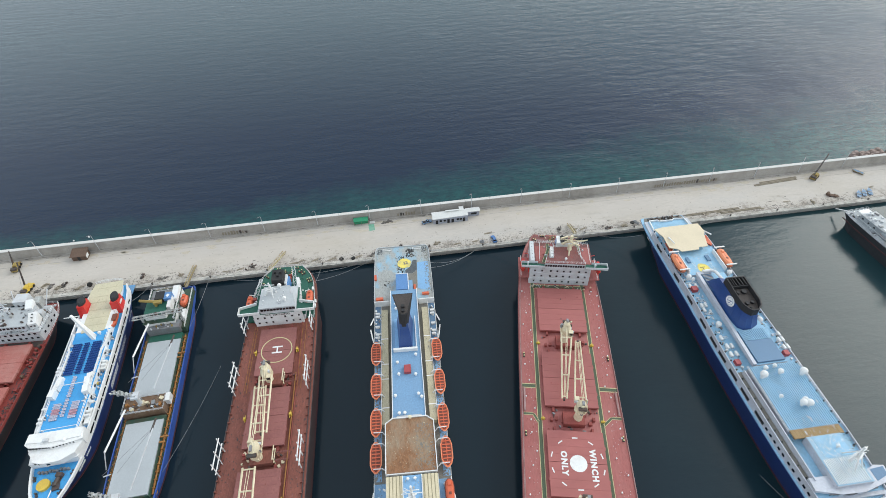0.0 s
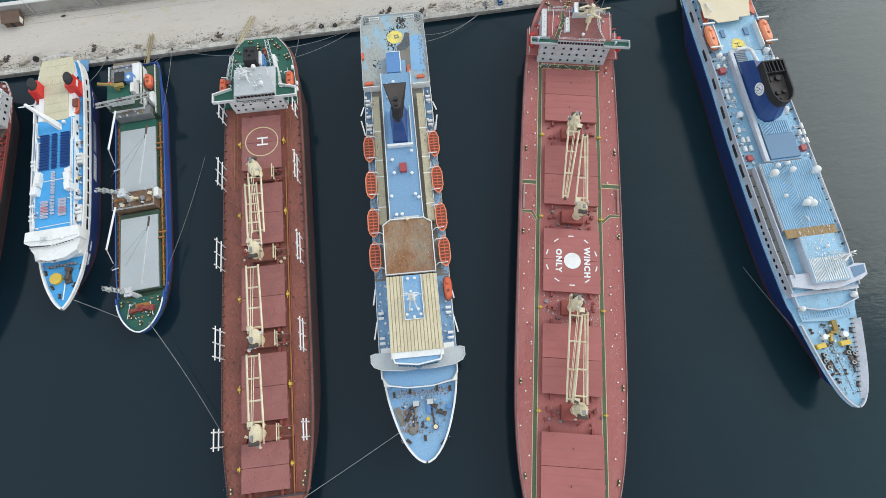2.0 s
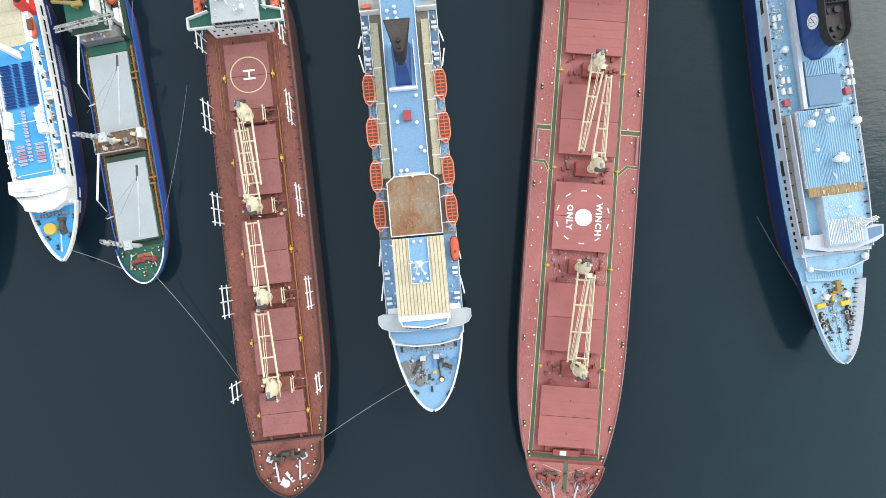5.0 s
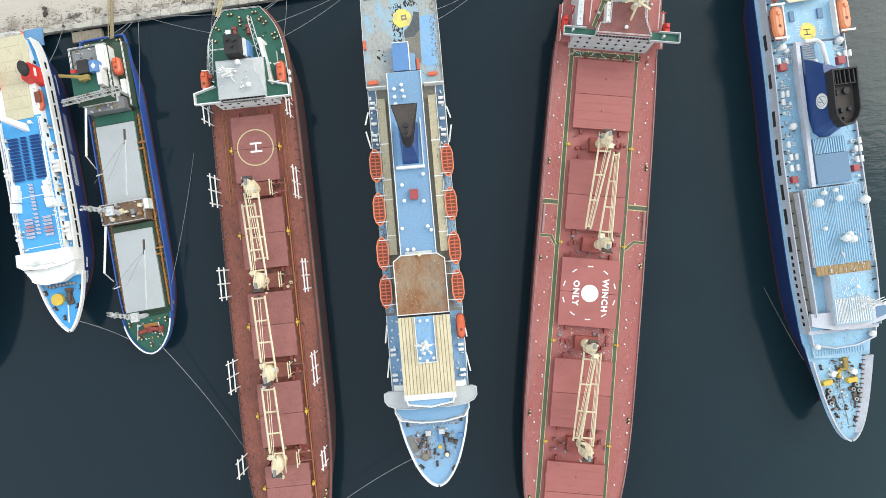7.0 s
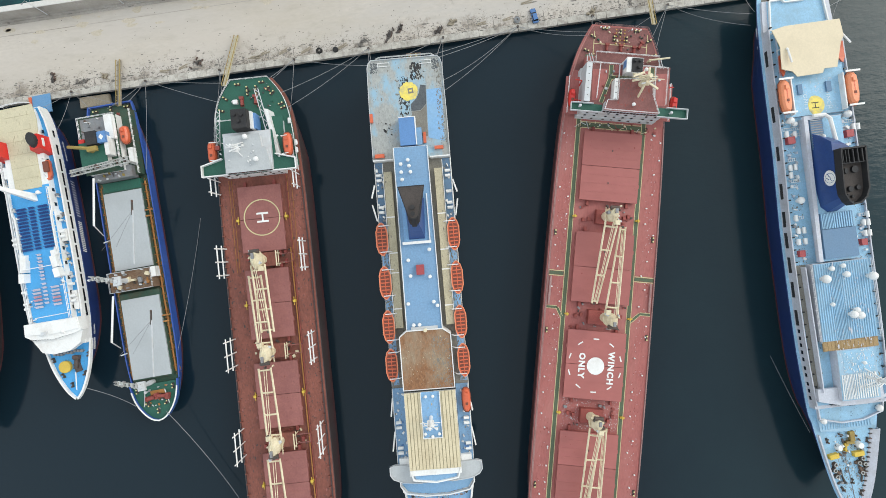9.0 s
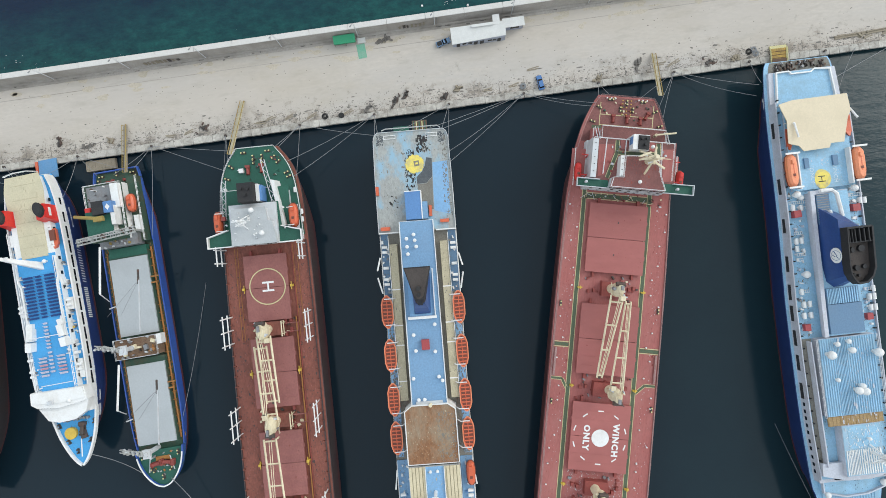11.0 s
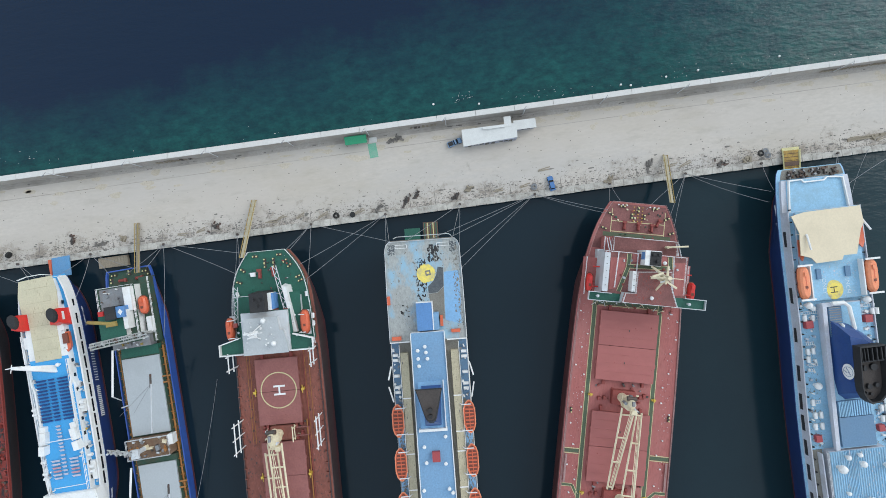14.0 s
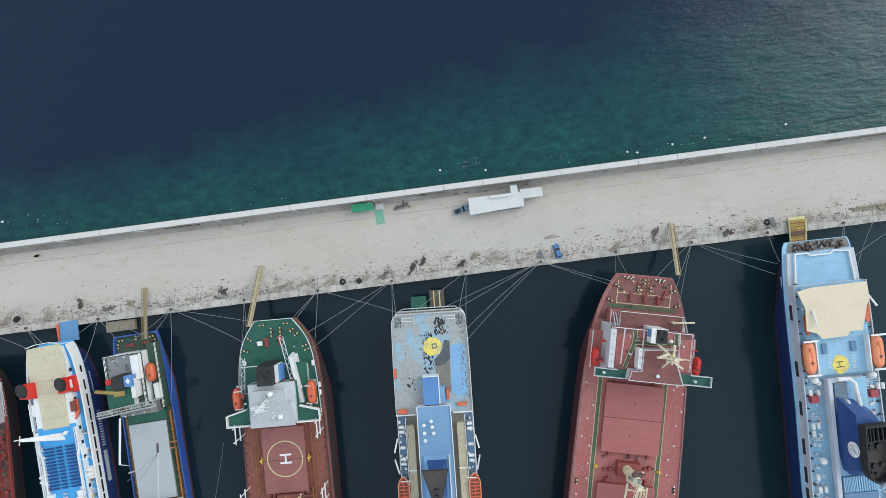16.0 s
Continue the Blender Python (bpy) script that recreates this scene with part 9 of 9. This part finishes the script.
def harbour_shed():
    shed = thing("harbour_office", "low grey harbour hut with a pale flat roof", "building", at_quay(3.4, 20.2))
    part("wall", Shape().box(-7.8, 8.0, -2.2, 2.0, 0, 2.9), SHED_WALL, shed)
    part("roof", Shape().prism([(-8.2, -2.6), (8.2, -1.9), (8.4, 2.4), (-8.1, 2.5)], 2.9, 3.15), SHED_ROOF, shed)
    part("annex_wall", Shape().box(8.2, 13.8, 0.6, 2.8, 0, 2.7), SHED_WALL, shed)
    part("annex_roof", Shape().box(7.6, 14.2, 0.3, 3.1, 2.7, 2.95), SHED_ROOF, shed)
    part("roof_strip", Shape().box(-1.8, 4.8, 1.5, 2.3, 3.15, 3.75), SHED_ROOF, shed)
    part("roof_link", Shape().box(4.8, 6.9, 1.6, 4.6, 2.9, 3.3), SHED_ROOF, shed)
    for x in (-6.2, -0.9, 1.0, 6.2):
        part("door", Shape().box(x - 0.55, x + 0.55, -2.28, -2.2, 0, 2.1), GLASS, shed)
    for x in (-4.4, -2.6, 3.4, 4.8):
        p = part("window", Shape().box(x - 0.6, x + 0.6, -2.27, -2.2, 1.0, 2.0), GLASS, shed)
        part("frame", Shape().box(x - 0.7, x + 0.7, -2.25, -2.2, 0.88, 1.0), WHITE, p)
    part("annex_window", Shape().box(10.0, 12.6, 0.53, 0.6, 1.0, 2.0), GLASS, shed)


harbour_shed()


def car(s, n, turn, material, label, pickup=False):
    c = thing("car", label, "car", at_quay(s, n, QZ, turn), "cars on the quay")
    part("body", Shape().loft([[(-2.2, -0.8, 0.35), (2.2, -0.8, 0.35), (2.2, 0.8, 0.35), (-2.2, 0.8, 0.35)], [(-2.25, -0.85, 0.65), (2.25, -0.82, 0.6), (2.25, 0.82, 0.6), (-2.25, 0.85, 0.65)], [(-2.15, -0.78, 0.95), (2.0, -0.75, 0.85), (2.0, 0.75, 0.85), (-2.15, 0.78, 0.95)]]), material, c)
    a, b = (-0.3, 1.1) if pickup else (-1.8, 1.0)
    cabin = part("cabin", Shape().loft([[(a, -0.74, 0.9), (b, -0.74, 0.9), (b, 0.74, 0.9), (a, 0.74, 0.9)], [(a + 0.3, -0.62, 1.46), (b - 0.7, -0.62, 1.46), (b - 0.7, 0.62, 1.46), (a + 0.3, 0.62, 1.46)]]), GLASS, c)
    part("roof", Shape().box(a + 0.3, b - 0.65, -0.63, 0.63, 1.46, 1.52), material, cabin)
    if pickup:
        part("load_bed", Shape().box(-2.0, -0.5, -0.62, 0.62, 0.93, 1.0), BLACK, c)
    for x in (-1.4, 1.4):
        for y in (-0.82, 0.82):
            w = part("wheel", Shape().bar((x, y - 0.1, 0.33), (x, y + 0.1, 0.33), 0.33, 12), RUBBER, c)
            part("rim", Shape().bar((x, y - 0.11, 0.33), (x, y + 0.11, 0.33), 0.18, 8), STEEL, w)
    for y in (-0.55, 0.55):
        part("headlight", Shape().box(2.18, 2.28, y - 0.18, y + 0.18, 0.6, 0.75), WHITE, c)


car(20.2, 3.4, 97, CAR_BLUE, "blue hatchback parked near the quay edge")
car(-7.2, 19.7, 15, CAR_GREY, "blue pickup parked beside the harbour hut", True)


def green_shelter():
    sh = thing("lean_to_shelter", "lean-to with a bright green sheet roof against the wall", "shelter", at_quay(-36.6, 24.0))
    part("roof", Shape().loft([[(-3.4, -1.0, 2.2), (3.2, -1.0, 2.2), (3.2, 1.4, 2.7), (-3.4, 1.4, 2.7)], [(-3.4, -1.0, 2.28), (3.2, -1.0, 2.28), (3.2, 1.4, 2.78), (-3.4, 1.4, 2.78)]]), GREENCLOTH, sh)
    part("back_panel", Shape().box(-3.3, 3.1, -0.4, -0.3, 0.3, 2.2), GREENCLOTH, sh)
    for x in (-3.2, 0, 3.0):
        part("post", Shape().post(x, -0.9, 0, 2.2, 0.08, n=6), TIMBER, sh)
    single("green_mat", Shape().box(-1.3, 1.3, -2.2, 2.2, 0, 0.03), GREENMAT, "faded green matting lying on the quay", "mat", at_quay(-32.2, 20.8, QZ + 0.02, 4))
    single("white_panel", Shape().box(-1.2, 1.2, -0.8, 0.8, 0, 0.12), SHED_ROOF, "grey sheet leaning by the shelter", "panel", at_quay(-31.8, 24.0, QZ + 0.14))


green_shelter()


def rusty_shack():
    sh = thing("shack", "rusty brown sheet-metal shack against the wall", "shack", at_quay(-156.8, 22.6))
    part("wall", Shape().box(-2.9, 2.9, -2.0, 2.0, 0, 2.5), RUSTY, sh)
    part("roof", Shape().loft([[(-3.3, -2.5, 2.4), (3.3, -2.5, 2.4), (3.3, 2.4, 3.3), (-3.3, 2.4, 3.3)], [(-3.3, -2.5, 2.5), (3.3, -2.5, 2.5), (3.3, 2.4, 3.4), (-3.3, 2.4, 3.4)]]), RUSTY, sh)
    part("white_panel", Shape().box(2.95, 3.1, -1.8, 0.2, 0.8, 2.4), WHITE, sh)
    part("door", Shape().box(-0.6, 0.5, -2.08, -2.0, 0, 2.0), BLACK, sh)


rusty_shack()


def mobile_crane(s, n, turn, label, material, reach=12.0, raise_deg=42):
    c = thing("mobile_crane", label, "crane", at_quay(s, n, QZ, turn))
    part("chassis", Shape().box(-2.8, 2.8, -1.2, 1.2, 0.6, 1.3), material, c)
    for x in (-1.9, 0, 1.9):
        for y in (-1.25, 1.25):
            part("wheel", Shape().bar((x, y - 0.2, 0.55), (x, y + 0.2, 0.55), 0.55, 10), RUBBER, c)
    part("cab", Shape().box(-1.6, 0.6, -1.0, 0.2, 1.3, 2.9), material, c)
    part("counterweight", Shape().box(-2.9, -1.6, -1.1, 1.1, 1.3, 2.2), DARKSTEEL, c)
    a = radians(raise_deg)
    e = (reach * math.cos(a), 0.5, 1.6 + reach * math.sin(a))
    part("jib", Shape().bar((0, 0.3, 1.6), e, 0.25, 5).bar((0, 0.7, 1.6), e, 0.2, 5), DARKSTEEL, c)
    part("jib_wire", Shape().bar((-1.6, 0.5, 2.9), e, 0.05, 4), STEEL, c)


mobile_crane(184.4, 20.5, 35, "small yellow mobile crane with raised dark jib", OLIVE)
mobile_crane(-182.0, 20.0, 100, "ochre excavator with a short raised arm", OLIVE, 6.5, 55)
mobile_crane(-172.0, 6.0, 82, "yellow loader with a dark upright boom", YELLOW, 11.0, 68)
for s, n in ((-164, 6.2), (-161, 5.0), (-166.5, 7.4), (-158.5, 6.6), (-168, 4.4)):
    debris(s, n, "scrap")
single("tyre", Shape().bar((0, -0.35, 1.0), (0, 0.35, 1.0), 1.0, 16), RUBBER, "big black tyre standing on the quay", "tyre", at_quay(-147.5, 4.0, QZ, 60))
single("tyre", Shape().post(0, 0, 0, 0.4, 0.9, 0.8, 14), RUBBER, "black tyre lying at the quay edge", "tyre", at_quay(-41.0, 2.2, QZ + 0.03))


def small_boat(s, n, turn, material, label):
    b = thing("small_boat", label, "boat", at_quay(s, n, QZ, turn), "boats on the quay")
    poly = [(-2.6, 0.8), (0.5, 1.0), (2.0, 0.6), (2.9, 0.05), (2.0, -0.6), (0.5, -1.0), (-2.6, -0.8)]
    part("hull", Shape().loft([[(x * 0.85, y * 0.5, 0.05) for x, y in poly], [(x, y, 0.9) for x, y in poly]]), material, b)
    part("inside", Shape().prism([(x * 0.85, y * 0.8) for x, y in poly], 0.9, 0.93), U_SLATE, b)
    part("bench", Shape().box(-0.9, -0.5, -0.8, 0.8, 0.93, 1.05), TIMBER, b)


for s, n, t in ((196.0, 4.8, 55), (199.0, 5.2, 60), (202.2, 5.6, 62)):
    small_boat(s, n, t, CAR_GREY, "small blue boat drawn up on the quay")
small_boat(208.0, 20.5, 120, TIMBER, "old wooden boat drawn up on the quay")
small_boat(-190.0, 9.0, 20, H_BLUE, "small bright blue boat on the quay")
single("flatbed_cart", Shape().box(-2.6, 2.6, -0.9, 0.9, 0.4, 0.6).box(-2.2, -1.4, -0.9, 0.9, 0.6, 1.6).bar((1.2, -1, 0.4), (1.2, 1, 0.4), 0.4, 10).bar((-1.2, -1, 0.4), (-1.2, 1, 0.4), 0.4, 10), RUSTY, "rusty flatbed cart standing on the quay", "cart", at_quay(183.5, 6.2, QZ, -25))

rocks = Shape()
for k in range(90):
    x, y, r = random.uniform(216, 262), random.uniform(29, 40), random.uniform(0.8, 1.8)
    ring = [(random.uniform(0.7, 1.15), 2 * math.pi * i / 7) for i in range(7)]
    z = max(0.2, 3.4 - (y - 29) * 0.3)
    rocks.loft([[(x + r * q * math.cos(a), y + r * q * math.sin(a), -1) for q, a in ring], [(x + r * q * 1.05 * math.cos(a), y + r * q * 1.05 * math.sin(a), z) for q, a in ring],
                [(x + r * q * 0.55 * math.cos(a), y + r * q * 0.55 * math.sin(a), z + r * 0.7) for q, a in ring]])
single("rock_armour", rocks, ROCK, "pile of pinkish boulders outside the breakwater", "rocks", QUAY, kind="stuff")


# ---- gangways and mooring lines ----
def gangway(a, b, w, label, material):
    """A ship's stern gangway: floor and two side rails, from the quay to the ship."""
    a, b = Vector(a), Vector(b)
    g = thing("gangway", label, "gangway", group="gangways")
    d = b - a
    s = Vector((-d.y, d.x, 0)).normalized() * w / 2
    part("floor", Shape().loft([[tuple(p) for p in (a - s, b - s, b + s, a + s)], [(p.x, p.y, p.z + 0.2) for p in (a - s, b - s, b + s, a + s)]]), material, g)
    for k in (-1, 1):
        f = Shape()
        p, q = a + s * k, b + s * k
        f.bar(p + Vector((0, 0, 1.0)), q + Vector((0, 0, 1.0)), 0.12, 4)
        n = 9
        for i in range(n + 1):
            c = p.lerp(q, i / n)
            f.bar(c, c + Vector((0, 0, 1.0)), 0.07, 4)
        part("handrail", f, OLIVE, g)


def q2w(s, n, z):
    return QUAY @ Vector((s, n, z))


gangway(q2w(-70.2, 10.6, QZ + 0.1), q2w(-73.4, -6.8, 9.6), 1.15, "worn yellow gangway between quay and bulk carrier", F_TAN)
gangway(q2w(-107.0, 8.4, QZ + 0.1), q2w(-106.6, -6.8, 6.0), 1.1, "grey gangway between quay and coaster", TIMBER)
gangway(q2w(55.2, 7.3, QZ + 0.1), q2w(51.8, -7.6, 11.0), 1.1, "yellow gangway between quay and red bulk carrier", F_TAN)
raft = thing("work_raft", "timber work raft floating against the quay", "raft", at_quay(-117.0, -2.2, 0))
part("float", Shape().box(-4.6, 4.6, -1.6, 1.6, -0.4, 1.0), TIMBER, raft)
for k in range(9):
    part("plank", Shape().box(-4.5 + k, -3.6 + k, -1.6, 1.6, 1.0, 1.1), TIMBER, raft)


def rope(a, b, sag=0.6, r=0.06, label="pale mooring rope between ship and quay"):
    a, b = Vector(a), Vector(b)
    n = 10
    pts = []
    for i in range(n + 1):
        p = a.lerp(b, i / n)
        p.z -= sag * 4 * (i / n) * (1 - i / n)
        pts.append(tuple(p))
    single("mooring_rope", Shape().line(pts, r, 5), ROPE, label, "rope", group="mooring ropes")


def ship_point(x, y, turn, u, v, z):
    return pose(x, y, 0, 0, 0, turn) @ Vector((u, v, z))


RB = lambda u, v, z: ship_point(43.3, 163.9, -94.35, u, v, z)
BB = lambda u, v, z: ship_point(-64.5, 147.1, -83.63, u, v, z)
FF = lambda u, v, z: ship_point(-18.9, 151.2, -84.92, u, v, z)
UU = lambda u, v, z: ship_point(92.2, 170.2, -82.58, u, v, z)
SS = lambda u, v, z: ship_point(-108.4, 138.3, 0 - 79.51, u, v, z)
HH = lambda u, v, z: ship_point(-131.7, 138.2, -78.72, u, v, z)
QP = lambda k: q2w(POSTS[k], 0.9, QZ + 0.6)
for a, b, sag in (
        (HH(1, -5, 7), QP(0), 0.4), (HH(2, -6, 7), q2w(-158, 0.8, QZ), 0.5), (HH(0.5, 3.5, 7), QP(1), 0.5), (HH(8, 7.5, 6.8), QP(1), 0.6), (HH(0.5, -3, 7), QP(0), 0.3),
        (SS(-1.5, -5, 5.2), QP(1), 0.4), (SS(-1.5, 4, 5.2), QP(1), 0.7), (SS(-2, 6.4, 5.2), QP(2), 0.4), (SS(-1, 0, 5.2), QP(2), 0.6), (SS(19, 8.4, 5), QP(2), 0.5),
        (BB(6, -9.4, 9.6), QP(2), 1.2), (BB(1, -3, 9.6), QP(2), 0.8), (BB(4, -8.4, 9.6), QP(3), 0.3), (BB(8, -10.2, 9.6), QP(3), 0.5),
        (BB(5, 9.0, 9.6), QP(5), 1.6), (BB(9.5, 10.6, 9.6), QP(5), 1.8), (BB(11, 11, 9.6), QP(4), 0.6), (BB(1.5, 4, 9.6), QP(4), 0.4), (BB(2, 5, 9.6), QP(4), 0.3),
        (FF(1, -9.2, 14), QP(5), 0.4), (FF(6, -10.6, 13), QP(5), 0.3), (FF(1, -6, 13.9), QP(4), 2.0), (FF(1, 8.5, 13.9), QP(6), 0.3), (FF(4, 10.5, 13), QP(6), 0.2), (FF(0.3, 2, 13.8), QP(7), 1.0),
        (FF(0.5, 7.0, 13.8), QP(7), 1.6), (FF(6, 10.6, 12), QP(7), 4.0), (FF(9, 10.7, 12), QP(7), 3.0), (FF(0, -4, 13.8), QP(6), 0.6),
        (RB(4, -9.0, 11.2), QP(7), 1.0), (RB(5, -9.4, 11.2), QP(7), 2.2), (RB(1, -5.6, 11.2), QP(8), 0.4), (RB(2.5, -8.4, 11.2), QP(8), 0.3), (RB(3, 2, 11.2), QP(9), 0.9), (RB(4, 9, 11.2), QP(9), 0.3), (RB(7, 10.4, 11.2), QP(9), 0.4),
        (UU(2, -11.2, 9.6), QP(9), 1.0), (UU(5, -11.8, 9.0), QP(9), 2.2), (UU(1.5, -10.6, 9.8), QP(10), 0.4), (UU(2, 8.8, 9.8), QP(11), 0.4), (UU(3, 9.6, 9.8), QP(12), 1.6), (UU(1.2, 7.5, 9.8), QP(11), 0.5), (UU(9, 10.4, 9.4), q2w(116, 0.9, QZ), 1.0)):
    rope(a, b, sag)
rope(SS(91, 3, 6.0), (-58.9, 11.0, 4.5), 2.5, 0.09, "long slack rope between two ships' bows")
rope(HH(84, 2.4, 6.8), SS(88, -5.6, 6.0), 1.2, 0.08, "rope between two neighbouring bows")
rope(BB(147, 9.4, 9.8), FF(133, -6.8, 10.6), 2.5, 0.08, "rope between two ships' bows")
rope(SS(74, 8.4, 4.2), (-82.4, 107.0, 0.1), 1.0, 0.06, "thin slack line running into the water")
rope(UU(124, -9.6, 8.0), (92.2, 66.5, 0.1), 0.3, 0.06, "thin mooring line running into the water")

# gulls resting on the water; small whitecaps and painted sun sparkle by the wall
gull = Shape().loft([[(-0.3, -0.08, 0.0), (0.25, -0.1, 0.0), (0.25, 0.1, 0.0), (-0.3, 0.08, 0.0)], [(-0.35, -0.12, 0.18), (0.3, -0.14, 0.2), (0.3, 0.14, 0.2), (-0.35, 0.12, 0.18)]])
buoy = Shape().post(0, 0, -0.2, 0.4, 0.4, 0.3, 10).mesh("net_float", WHITE)
for s, n in ((-166, 37), (-160, 38.5), (-151, 35), (46, 31), (49, 30.4), (60, 31.5), (70, 32.2), (95, 33.0), (2, 31.2), (-12, 33)):
    single("net_float", buoy, None, "small white float on the water by the wall", "float", QUAY @ pose(s, n, 0), "white floats")
# flecks of foam, with sun glints on the ripples drawn as white specks too
foam = Shape()
for cx, cy, sx, sy, n in ((22, 32.0, 7, 0.9, 26), (-2, 34, 2.2, 0.8, 22), (-140, 33, 12, 2.0, 14), (62, 31.5, 18, 1.6, 20), (120, 31, 25, 1.5, 24), (-60, 32, 20, 1.5, 8)):
    for k in range(n):
        r = random.uniform(0.04, 0.13)
        foam.prism(blot(cx + random.gauss(0, sx), cy + random.gauss(0, sy), r * random.uniform(1, 2.5), r * 0.7, 6), 0.005, 0.03)
single("foam", foam, WHITE, "white flecks of foam and painted sun sparkle on the shallows by the wall", "foam", QUAY, kind="stuff")
